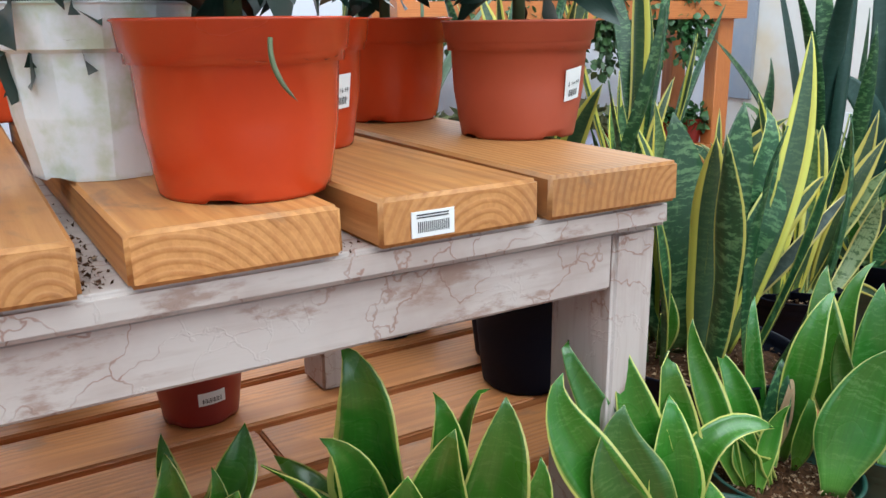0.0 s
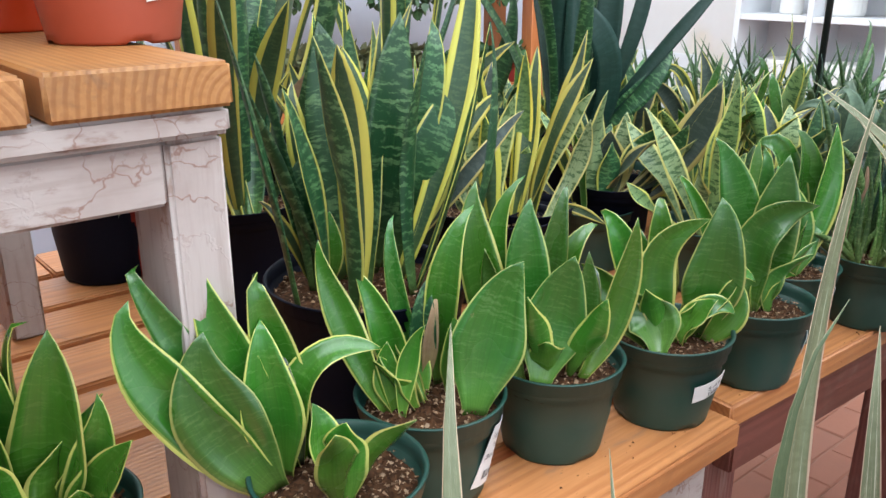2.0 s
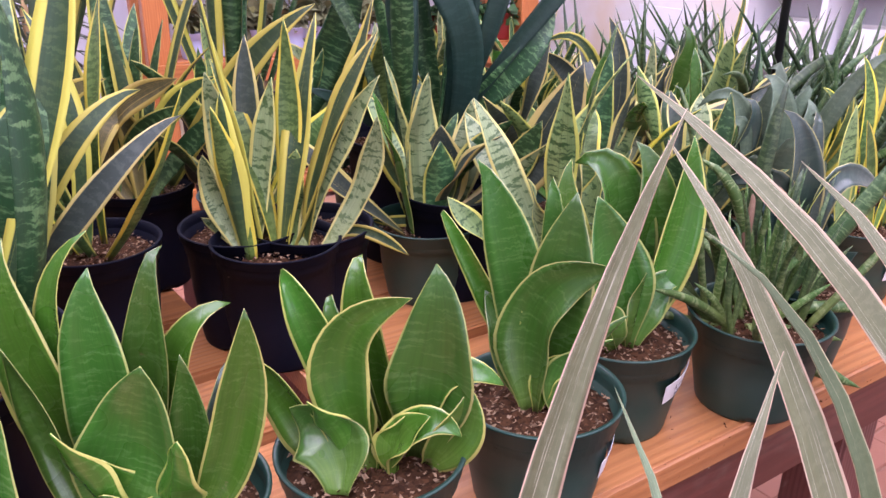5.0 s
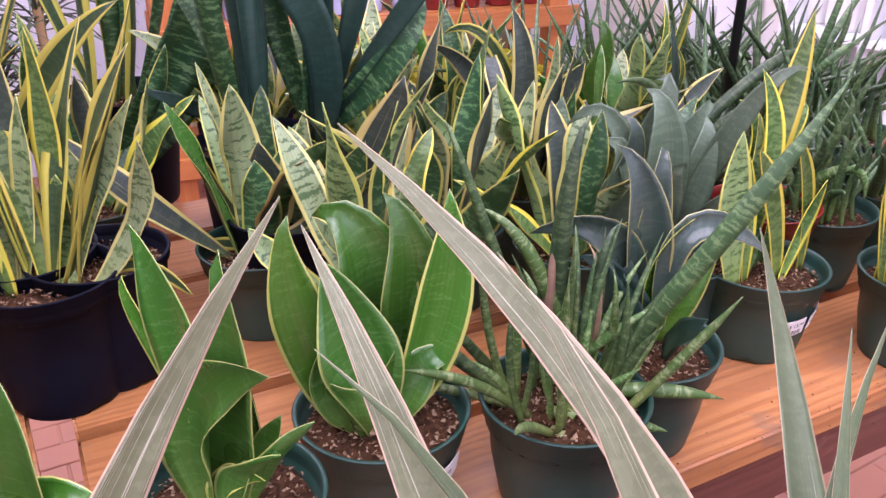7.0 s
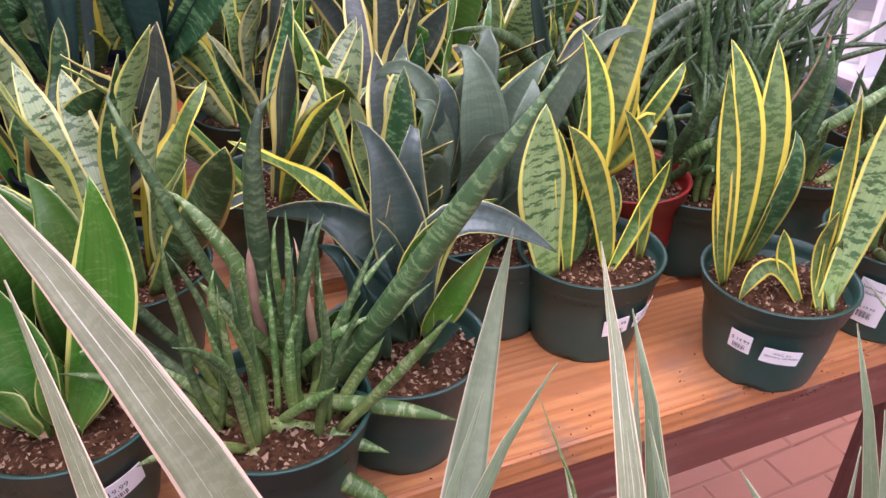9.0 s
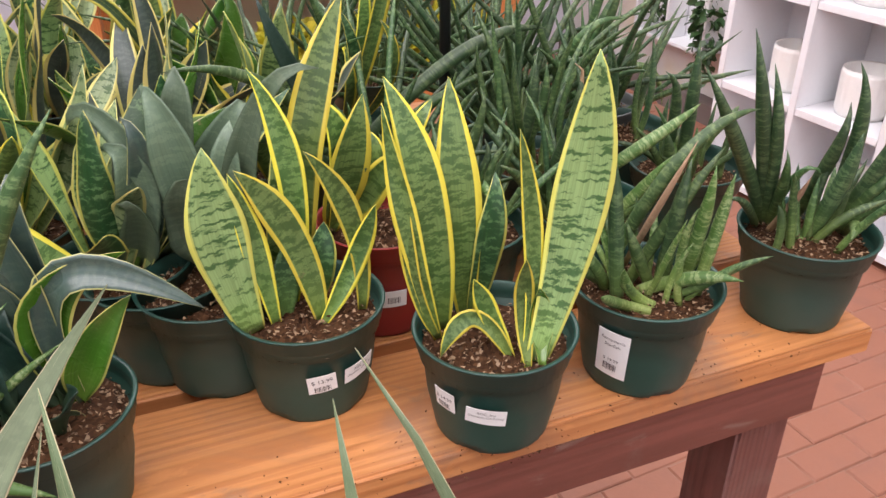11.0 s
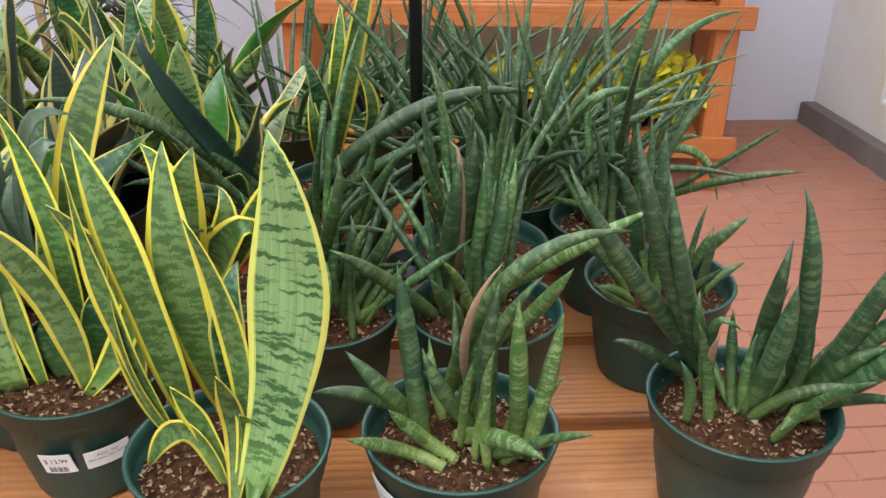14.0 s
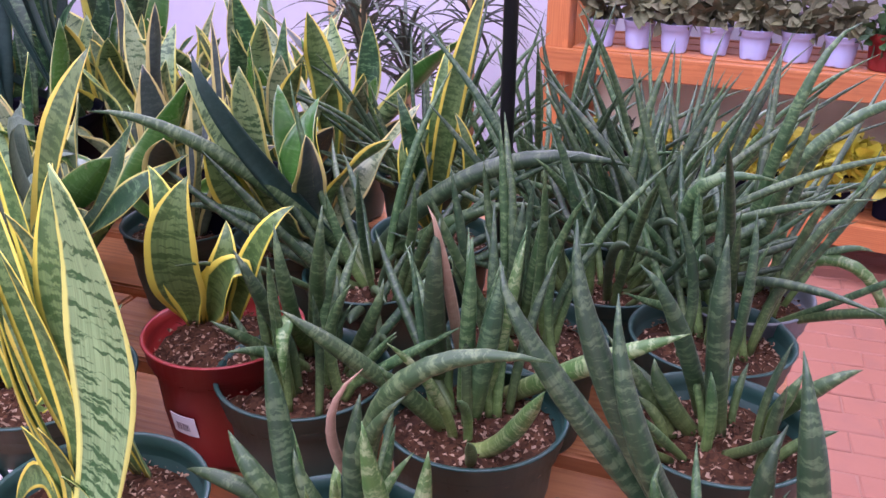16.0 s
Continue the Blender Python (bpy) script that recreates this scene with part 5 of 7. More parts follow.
leaf(p6, (-0.027, 0.042, 0.235), (-0.033, 0.037, 0.193), 0.012, -125, "cyl", "cyl_light", (-0.024, 0.046, 0.096))
leaf(p6, (0.028, 0.037, 0.274), (0.018, 0.023, 0.232), 0.010, -125, "cyl", "cyl_light", (0.034, 0.047, 0.096))
leaf(p6, (-0.016, 0.045, 0.220), (-0.015, 0.032, 0.190), 0.012, -125, "cyl", "cyl", (-0.005, 0.045, 0.096))
leaf(p6, (0.021, -0.005, 0.198), (0.015, -0.004, 0.152), 0.013, -125, "cyl", "cyl_light", (0.017, 0.001, 0.096))
leaf(p6, (-0.108, 0.104, 0.235), (-0.097, 0.085, 0.199), 0.014, -125, "cyl", "cyl", (-0.024, 0.053, 0.096))
leaf(p6, (-0.061, 0.057, 0.265), (-0.060, 0.051, 0.194), 0.011, -125, "cyl", "cyl_light", (-0.037, 0.044, 0.096))
fill(p6, 22, (0.10, 0.20), (0.0074, 0.0118), (0.0, 0.45), "cyl", ["cyl_light", "cyl"], 21, rbase=0.05)
fill(p6, 9, (0.08, 0.16), (0.0104, 0.0148), (0.5, 1.56), "cyl", ["cyl_light"], 22, rbase=0.05)
p8 = potted(3.348, 2.649, 0.917, "green", "blue-green wide-leaved snake plant in a dark green pot")
leaf(p8, (-0.020, 0.047, 0.325), (0.006, 0.023, 0.259), 0.057, -107, "wide", "bluish", (0.025, 0.043, 0.096), twist=15)
leaf(p8, (-0.102, 0.074, 0.236), (-0.026, 0.034, 0.227), 0.049, -107, "wide", "bluish", (0.014, 0.048, 0.096), wave=0.25)
leaf(p8, (0.151, -0.025, 0.190), (0.044, 0.000, 0.234), 0.036, -107, "wide", "bluish", (0.038, 0.016, 0.096), twist=30)
leaf(p8, (0.097, 0.000, 0.247), (0.026, 0.011, 0.203), 0.050, -107, "wide", "hahnii", (0.037, 0.027, 0.096), twist=-25)
leaf(p8, (0.033, 0.038, 0.312), (0.020, 0.024, 0.278), 0.048, -107, "wide", "bluish", (0.024, 0.053, 0.096))
leaf(p8, (0.033, -0.003, 0.065), (0.031, -0.005, 0.095), 0.020, -107, "wide", "bluish", (0.022, 0.003, 0.096))
leaf(p8, (-0.061, 0.044, 0.212), (-0.027, 0.024, 0.185), 0.042, -107, "wide", "dark", (0.013, 0.027, 0.096))
leaf(p8, (-0.005, 0.025, 0.203), (-0.009, 0.018, 0.160), 0.048, -107, "wide", "dark", (0.023, 0.022, 0.096))
leaf(p8, (0.094, -0.007, 0.209), (0.056, -0.003, 0.168), 0.042, -107, "wide", "hahnii", (0.033, 0.018, 0.096), twist=-30)
leaf(p8, (-0.054, 0.044, 0.118), (-0.040, 0.029, 0.136), 0.031, -107, "wide", "nest", (-0.007, 0.036, 0.096))
fill(p8, 4, (0.06, 0.13), (0.035, 0.055), (0.0, 0.6), "wide", ["dark"], 618, wave=0.2)
q1 = potted(3.610, 2.714, 0.917, "green", "gold-edged banded snake plant in a labelled dark green pot")
leaf(q1, (-0.083, -0.007, 0.304), (-0.079, -0.005, 0.205), 0.067, -89, "strap", "banded", (-0.058, -0.007, 0.096), cup=0.1)
leaf(q1, (-0.063, -0.003, 0.273), (-0.047, -0.002, 0.193), 0.032, -89, "strap", "laurentii", (-0.034, -0.003, 0.096))
leaf(q1, (-0.059, -0.014, 0.280), (-0.010, -0.008, 0.198), 0.042, -89, "strap", "laurentii", (0.011, -0.016, 0.096), cup=0.15)
leaf(q1, (0.075, 0.046, 0.417), (0.019, 0.028, 0.270), 0.051, -89, "strap", "laurentii", (0.013, 0.057, 0.096), twist=20, wave=0.15)
leaf(q1, (0.077, -0.016, 0.218), (0.047, -0.010, 0.145), 0.033, -89, "strap", "laurentii", (0.010, -0.022, 0.096))
leaf(q1, (0.009, -0.011, 0.286), (0.053, -0.006, 0.200), 0.032, -89, "strap", "laurentii", (0.057, -0.013, 0.096))
leaf(q1, (-0.029, 0.024, 0.362), (0.001, 0.015, 0.253), 0.036, -89, "strap", "laurentii", (-0.007, 0.030, 0.096), twist=25)
leaf(q1, (-0.017, 0.008, 0.178), (-0.019, 0.005, 0.140), 0.034, -89, "strap", "superba", (-0.019, 0.010, 0.096))
leaf(q1, (0.032, 0.019, 0.192), (0.022, 0.012, 0.150), 0.042, -89, "strap", "superba_edge", (0.016, 0.023, 0.096))
leaf(q1, (0.000, 0.042, 0.302), (-0.014, 0.026, 0.207), 0.030, -89, "strap", "banded", (-0.025, 0.052, 0.096))
sticker(q1, -97, 0.058, 0.030, 0.024, [("$ 13.99", 0.0075, 0, 0.004)], 5, (-0.009, 0.009, -0.010, -0.003, 12))
sticker(q1, -62, 0.060, 0.040, 0.021, [("AGC, Inc", 0.005, 0, 0.005), ("Glendora, CA 91740", 0.0042, 0, 0.0)], 5)
q2 = potted(3.768, 2.587, 0.917, "green", "gold-edged banded snake plant in a labelled dark green pot")
leaf(q2, (0.063, -0.046, 0.400), (0.063, -0.034, 0.252), 0.068, -102, "strap", "banded", (0.021, -0.045, 0.096), cup=0.1)
leaf(q2, (-0.098, 0.038, 0.351), (-0.079, 0.027, 0.224), 0.028, -102, "strap", "laurentii", (-0.049, 0.031, 0.096), twist=40, wave=0.15)
leaf(q2, (-0.092, 0.049, 0.371), (-0.060, 0.031, 0.260), 0.046, -102, "strap", "laurentii", (-0.038, 0.044, 0.096), cup=0.15)
leaf(q2, (-0.028, 0.052, 0.361), (-0.026, 0.034, 0.243), 0.052, -102, "strap", "laurentii", (-0.004, 0.058, 0.096), cup=0.12)
leaf(q2, (0.018, 0.043, 0.263), (0.007, 0.028, 0.212), 0.038, -102, "strap", "superba_edge", (0.003, 0.058, 0.096))
leaf(q2, (-0.001, -0.032, 0.336), (0.023, -0.025, 0.207), 0.024, -102, "strap", "laurentii", (0.010, -0.042, 0.096))
leaf(q2, (-0.065, -0.010, 0.104), (-0.030, -0.009, 0.140), 0.024, -102, "strap", "laurentii", (0.002, -0.031, 0.096), wave=0.2)
leaf(q2, (-0.034, -0.017, 0.188), (-0.013, -0.012, 0.139), 0.026, -102, "strap", "laurentii", (0.002, -0.031, 0.096))
leaf(q2, (0.007, -0.041, 0.212), (0.014, -0.028, 0.150), 0.026, -102, "strap", "laurentii", (0.009, -0.051, 0.096))
leaf(q2, (0.021, -0.044, 0.179), (0.031, -0.031, 0.136), 0.029, -102, "wide", "nest", (0.022, -0.054, 0.096))
leaf(q2, (-0.079, 0.033, 0.278), (-0.077, 0.027, 0.182), 0.021, -102, "strap", "laurentii", (-0.049, 0.031, 0.096), twist=50)
sticker(q2, -124, 0.058, 0.040, 0.021, [("AGC, Inc", 0.005, 0, 0.005), ("Glendora, CA 91740", 0.0042, 0, 0.0)], -5)
sticker(q2, -158, 0.066, 0.024, 0.026, [("$ 14.99", 0.0065, 0, 0.003)], -5, (-0.007, 0.007, -0.010, -0.003, 12))
q3 = potted(3.960, 2.593, 0.917, "green", "short cylindrical snake plant in a labelled dark green pot")
leaf(q3, (-0.049, 0.016, 0.264), (-0.040, 0.013, 0.183), 0.022, -107, "cyl", "cyl_dark", (-0.032, 0.008, 0.096))
leaf(q3, (0.028, -0.009, 0.258), (0.021, -0.007, 0.189), 0.022, -107, "cyl", "cyl_dark", (0.024, 0.006, 0.096))
leaf(q3, (0.060, -0.019, 0.269), (0.026, -0.008, 0.208), 0.018, -107, "cyl", "cyl", (-0.001, 0.031, 0.096))
leaf(q3, (0.076, -0.024, 0.238), (0.068, -0.021, 0.175), 0.018, -107, "cyl", "cyl_light", (0.053, -0.021, 0.096))
leaf(q3, (-0.125, 0.018, 0.144), (-0.084, 0.016, 0.142), 0.018, -107, "cyl", "cyl", (-0.027, 0.040, 0.096))
leaf(q3, (0.056, -0.081, 0.144), (0.028, -0.040, 0.133), 0.020, -107, "cyl", "cyl_light", (-0.001, 0.009, 0.096))
leaf(q3, (-0.094, -0.044, 0.144), (-0.049, -0.021, 0.110), 0.016, -107, "cyl", "cyl_light", (-0.015, -0.030, 0.096))
leaf(q3, (0.031, -0.010, 0.277), (0.004, -0.001, 0.211), 0.010, -107, "cyl", "dry", (0.018, 0.064, 0.096))
leaf(q3, (-0.094, 0.030, 0.177), (-0.064, 0.020, 0.144), 0.020, -107, "cyl", "cyl", (-0.031, 0.030, 0.096))
leaf(q3, (-0.031, 0.010, 0.190), (-0.015, 0.005, 0.150), 0.018, -107, "cyl", "cyl", (0.017, 0.013, 0.096))
leaf(q3, (-0.060, -0.033, 0.162), (-0.034, -0.015, 0.119), 0.016, -107, "cyl", "cyl_light", (-0.005, -0.022, 0.096))
leaf(q3, (0.039, -0.033, 0.257), (0.043, -0.024, 0.194), 0.020, -107, "cyl", "cyl_light", (0.051, 0.002, 0.096))
leaf(q3, (0.139, 0.019, 0.284), (0.042, 0.018, 0.249), 0.020, -107, "cyl", "cyl", (-0.004, 0.066, 0.096))
fill(q3, 14, (0.05, 0.12), (0.0089, 0.0133), (0.0, 0.91), "cyl", ["cyl_light", "cyl"], 31, rbase=0.045)
sticker(q3, -152, 0.058, 0.036, 0.066, [("Sansevieria", 0.0062, 0, 0.022), ("Starfish", 0.0062, 0, 0.014), ("$ 19.99", 0.006, 0, -0.008)], -6, (-0.008, 0.008, -0.024, -0.014, 12))
q4 = potted(4.213, 2.607, 0.917, "green", "cylindrical snake plant with dark leaves in a dark green pot")
leaf(q4, (-0.111, 0.035, 0.363), (-0.084, 0.026, 0.263), 0.024, -107, "cyl", "cyl_dark", (-0.005, 0.066, 0.096))
leaf(q4, (-0.083, 0.026, 0.324), (-0.062, 0.020, 0.231), 0.021, -107, "cyl", "cyl_dark", (-0.007, 0.066, 0.096))
leaf(q4, (-0.159, 0.050, 0.325), (-0.119, 0.037, 0.254), 0.024, -107, "cyl", "cyl_dark", (-0.002, 0.066, 0.096))
leaf(q4, (0.014, -0.004, 0.321), (0.032, -0.010, 0.242), 0.024, -107, "cyl", "cyl_dark", (0.060, 0.028, 0.096))
leaf(q4, (0.092, -0.029, 0.288), (0.081, -0.025, 0.222), 0.025, -107, "cyl", "cyl_dark", (0.064, 0.016, 0.096))
leaf(q4, (0.138, -0.043, 0.253), (0.094, -0.029, 0.202), 0.020, -107, "cyl", "cyl_dark", (0.063, 0.021, 0.096))
leaf(q4, (0.135, -0.063, 0.228), (0.098, -0.041, 0.177), 0.027, -107, "cyl", "cyl_dark", (0.066, 0.009, 0.096))
leaf(q4, (0.104, -0.075, 0.153), (0.086, -0.048, 0.147), 0.013, -107, "cyl", "cyl_dark", (0.066, 0.006, 0.096))
leaf(q4, (0.014, -0.004, 0.275), (0.009, -0.003, 0.217), 0.022, -107, "cyl", "cyl_dark", (0.035, 0.056, 0.096))
leaf(q4, (0.008, -0.034, 0.250), (0.012, -0.019, 0.178), 0.026, -107, "cyl", "cyl_dark", (0.014, 0.012, 0.096))
leaf(q4, (-0.048, 0.015, 0.221), (-0.043, 0.014, 0.184), 0.018, -107, "cyl", "cyl", (-0.003, 0.058, 0.096))
leaf(q4, (-0.040, -0.019, 0.200), (-0.038, -0.004, 0.165), 0.012, -107, "cyl", "dry", (-0.017, 0.043, 0.096))
leaf(q4, (-0.020, -0.015, 0.198), (-0.036, 0.001, 0.195), 0.014, -107, "cyl", "cyl", (-0.002, 0.066, 0.096))
leaf(q4, (-0.112, 0.035, 0.160), (-0.089, 0.028, 0.158), 0.014, -107, "cyl", "cyl_dark", (-0.021, 0.063, 0.096))
leaf(q4, (0.106, -0.033, 0.186), (0.078, -0.024, 0.169), 0.020, -107, "cyl", "cyl", (0.064, 0.016, 0.096))
leaf(q4, (0.007, -0.055, 0.123), (0.034, -0.037, 0.128), 0.020, -107, "cyl", "cyl_light", (0.066, -0.006, 0.096))
fill(q4, 14, (0.06, 0.16), (0.0104, 0.0163), (0.0, 1.04), "cyl", ["cyl_dark", "cyl"], 32, rbase=0.05)
r2 = potted(4.006, 2.785, 0.917, "green", "cylindrical snake plant in a dark green pot")
leaf(r2, (-0.029, -0.007, 0.297), (-0.034, -0.008, 0.228), 0.024, -76, "cyl", "cyl_dark", (-0.046, 0.048, 0.096))
leaf(r2, (0.021, 0.005, 0.257), (0.011, 0.003, 0.188), 0.024, -76, "cyl", "cyl_dark", (-0.006, 0.015, 0.096))
leaf(r2, (-0.004, -0.001, 0.282), (-0.006, -0.001, 0.211), 0.018, -76, "cyl", "cyl", (-0.018, 0.030, 0.096))
leaf(r2, (0.171, 0.000, 0.223), (0.105, 0.005, 0.184), 0.023, -76, "cyl", "cyl_light", (0.016, 0.062, 0.096))
leaf(r2, (-0.039, -0.009, 0.307), (-0.027, -0.007, 0.264), 0.013, -76, "cyl", "dry", (-0.024, 0.062, 0.096))
leaf(r2, (-0.061, -0.066, 0.188), (-0.043, -0.036, 0.141), 0.020, -76, "cyl", "cyl", (-0.025, -0.005, 0.096))
leaf(r2, (0.073, -0.075, 0.198), (0.034, -0.038, 0.118), 0.020, -76, "cyl", "cyl_light", (0.002, -0.031, 0.096))
leaf(r2, (-0.156, -0.048, 0.215), (-0.110, -0.032, 0.176), 0.021, -76, "cyl", "cyl", (-0.051, 0.016, 0.096))
leaf(r2, (0.033, 0.029, 0.271), (0.021, 0.015, 0.203), 0.020, -76, "cyl", "cyl_light", (-0.002, 0.032, 0.096))
fill(r2, 14, (0.06, 0.20), (0.0089, 0.0148), (0.0, 0.78), "cyl", ["cyl", "cyl_light", "cyl_dark"], 41, rbase=0.05)
r5 = potted(3.835, 2.800, 0.917, "green", "cylindrical snake plant in a dark green pot")
leaf(r5, (0.026, 0.006, 0.284), (0.019, 0.005, 0.224), 0.020, -76, "cyl", "cyl", (-0.020, 0.063, 0.096))
leaf(r5, (-0.055, -0.013, 0.239), (-0.037, -0.009, 0.199), 0.020, -76, "cyl", "cyl_dark", (-0.039, 0.054, 0.096))
leaf(r5, (0.076, 0.019, 0.215), (0.065, 0.016, 0.175), 0.018, -76, "cyl", "cyl", (0.021, 0.054, 0.096))
leaf(r5, (0.012, -0.059, 0.140), (0.002, -0.030, 0.182), 0.022, -76, "cyl", "cyl_light", (-0.026, 0.061, 0.096))
leaf(r5, (0.035, 0.009, 0.217), (0.032, 0.008, 0.171), 0.020, -76, "cyl", "cyl_dark", (0.002, 0.053, 0.096))
leaf(r5, (-0.070, -0.038, 0.177), (-0.045, -0.021, 0.152), 0.016, -76, "cyl", "cyl", (-0.034, 0.037, 0.096))
leaf(r5, (-0.017, -0.004, 0.265), (-0.011, -0.003, 0.203), 0.020, -76, "cyl", "cyl", (-0.030, 0.058, 0.096))
leaf(r5, (-0.041, -0.062, 0.163), (-0.019, -0.030, 0.148), 0.016, -76, "cyl", "cyl", (-0.012, 0.030, 0.096))
fill(r5, 18, (0.06, 0.18), (0.0096, 0.0148), (0.0, 1.04), "cyl", ["cyl", "cyl_dark"], 42, rbase=0.05)
r4 = potted(4.210, 2.828, 0.917, "green", "cylindrical snake plant in a dark green pot")
leaf(r4, (-0.015, -0.004, 0.293), (-0.011, -0.003, 0.210), 0.024, -76, "cyl", "cyl_dark", (0.002, 0.016, 0.096))
leaf(r4, (0.106, 0.026, 0.176), (0.076, 0.019, 0.158), 0.018, -76, "cyl", "cyl", (0.045, 0.048, 0.096))
leaf(r4, (0.061, 0.015, 0.171), (0.052, 0.013, 0.146), 0.016, -76, "cyl", "cyl", (0.039, 0.031, 0.096))
leaf(r4, (-0.058, -0.014, 0.180), (-0.047, -0.011, 0.146), 0.022, -76, "cyl", "cyl", (-0.020, 0.013, 0.096))
leaf(r4, (-0.078, -0.019, 0.265), (-0.046, -0.011, 0.218), 0.021, -76, "cyl", "cyl_dark", (-0.010, 0.041, 0.096))
fill(r4, 16, (0.05, 0.13), (0.0089, 0.0148), (0.0, 1.04), "cyl", ["cyl", "cyl_dark"], 43, rbase=0.05)
r3 = potted(4.203, 2.989, 0.917, "green", "cylindrical snake plant in a dark green pot")
fill(r3, 10, (0.10, 0.22), (0.0104, 0.0148), (0.0, 0.65), "cyl", ["cyl_dark", "cyl"], 44, rbase=0.05)
r1 = potted(4.021, 2.935, 0.917, "green", "cylindrical snake plant in a dark green pot")
fill(r1, 14, (0.12, 0.24), (0.0104, 0.0148), (0.0, 0.52), "cyl", ["cyl_dark", "cyl"], 45, rbase=0.05)
leaf(r1, (0.010, 0.002, 0.255), (0.006, 0.002, 0.189), 0.021, -76, "cyl", "cyl", (-0.013, 0.035, 0.096))
leaf(r1, (-0.009, -0.002, 0.262), (-0.013, -0.003, 0.190), 0.022, -76, "cyl", "cyl_dark", (-0.023, 0.022, 0.096))
r6 = potted(4.230, 3.104, 0.917, "grey", "cylindrical snake plant with long leaves in a grey pot")
leaf(r6, (0.166, 0.010, 0.079), (0.107, 0.011, 0.161), 0.018, -76, "cyl", "cyl_light", (0.025, 0.062, 0.096))
leaf(r6, (0.137, 0.033, 0.168), (0.090, 0.022, 0.166), 0.014, -76, "cyl", "cyl", (0.023, 0.062, 0.096))
leaf(r6, (0.049, 0.012, 0.338), (0.032, 0.008, 0.253), 0.018, -76, "cyl", "cyl", (0.009, 0.066, 0.096))
leaf(r6, (0.018, -0.047, 0.265), (-0.062, -0.041, 0.238), 0.022, -76, "cyl", "cyl", (-0.044, 0.050, 0.096))
leaf(r6, (0.190, 0.077, 0.338), (0.060, 0.030, 0.287), 0.019, -76, "cyl", "cyl", (-0.009, 0.066, 0.096))
leaf(r6, (0.081, 0.051, 0.411), (0.031, 0.023, 0.329), 0.018, -76, "cyl", "cyl", (-0.000, 0.066, 0.096))
fill(r6, 24, (0.15, 0.36), (0.0096, 0.0148), (0.25, 1.25), "cyl", ["cyl_dark", "cyl"], 46, rbase=0.055)
r7 = potted(4.084, 3.098, 0.917, "green", "dense cylindrical snake plant with long leaves in a green pot")
fill(r7, 39, (0.15, 0.36), (0.0096, 0.0163), (0.25, 1.25), "cyl", ["cyl_dark", "cyl"], 47, rbase=0.06)
r8 = potted(3.818, 3.019, 0.917, "green", "cylindrical snake plant with long arching leaves in a green pot")
leaf(r8, (0.285, 0.039, 0.265), (0.123, 0.014, 0.249), 0.028, -76, "cyl", "cyl_dark", (-0.031, 0.059, 0.096))
leaf(r8, (-0.291, -0.092, 0.310), (-0.164, -0.050, 0.263), 0.024, -76, "cyl", "cyl", (-0.036, 0.056, 0.096))
leaf(r8, (-0.219, -0.054, 0.193), (-0.146, -0.036, 0.185), 0.020, -76, "cyl", "cyl_dark", (-0.042, 0.051, 0.096))
leaf(r8, (0.196, 0.017, 0.215), (0.114, 0.012, 0.200), 0.020, -76, "cyl", "cyl", (-0.020, 0.063, 0.096))
leaf(r8, (-0.172, -0.063, 0.376), (-0.132, -0.043, 0.274), 0.034, -76, "strap", "dark", (-0.041, 0.053, 0.096))
fill(r8, 27, (0.12, 0.28), (0.0104, 0.0163), (0.25, 1.25), "cyl", ["cyl_dark", "cyl"], 48, rbase=0.06)
r9 = potted(3.849, 3.155, 0.917, "green", "tall gold-edged snake plant in a dark green pot")
leaf(r9, (0.061, 0.015, 0.438), (0.022, 0.005, 0.288), 0.037, -76, "strap", "laurentii", (-0.020, 0.063, 0.096))
leaf(r9, (-0.044, -0.011, 0.306), (-0.022, -0.005, 0.218), 0.032, -76, "strap", "superba_edge", (-0.028, 0.060, 0.096))
leaf(r9, (-0.037, -0.009, 0.249), (-0.032, -0.008, 0.189), 0.030, -76, "strap", "laurentii", (-0.027, 0.061, 0.096))
leaf(r9, (0.025, 0.006, 0.281), (0.046, 0.011, 0.200), 0.026, -76, "strap", "laurentii", (0.001, 0.066, 0.096))
leaf(r9, (0.010, 0.033, 0.358), (0.001, 0.016, 0.264), 0.034, -76, "strap", "laurentii", (-0.017, 0.064, 0.096))
s0 = potted(3.758, 3.405, 0.917, "green", "dense cylindrical snake plant with thin upright leaves")
fill(s0, 42, (0.15, 0.34), (0.0081, 0.0133), (0.25, 1.25), "cyl", ["cyl_dark", "cyl"], 60, rbase=0.06)
s1 = potted(3.943, 3.406, 0.917, "green", "dense cylindrical snake plant with thin upright leaves")
fill(s1, 42, (0.15, 0.34), (0.0081, 0.0133), (0.25, 1.25), "cyl", ["cyl_dark", "cyl"], 61, rbase=0.06)
s2 = potted(4.147, 3.368, 0.917, "green", "dense cylindrical snake plant with thin upright leaves")
fill(s2, 42, (0.15, 0.34), (0.0081, 0.0133), (0.25, 1.25), "cyl", ["cyl_dark", "cyl"], 62, rbase=0.06)
s3 = potted(4.100, 3.248, 0.917, "green", "dense cylindrical snake plant with thin upright leaves")
fill(s3, 42, (0.15, 0.34), (0.0081, 0.0133), (0.25, 1.25), "cyl", ["cyl_dark", "cyl"], 63, rbase=0.06)
rd = potted(3.738, 2.822, 0.917, "darkred", "gold-edged snake plant in a dark red pot")
leaf(rd, (-0.017, -0.004, 0.292), (-0.040, -0.010, 0.217), 0.062, -76, "wide", "laurentii", (-0.054, 0.033, 0.113), cup=0.1)
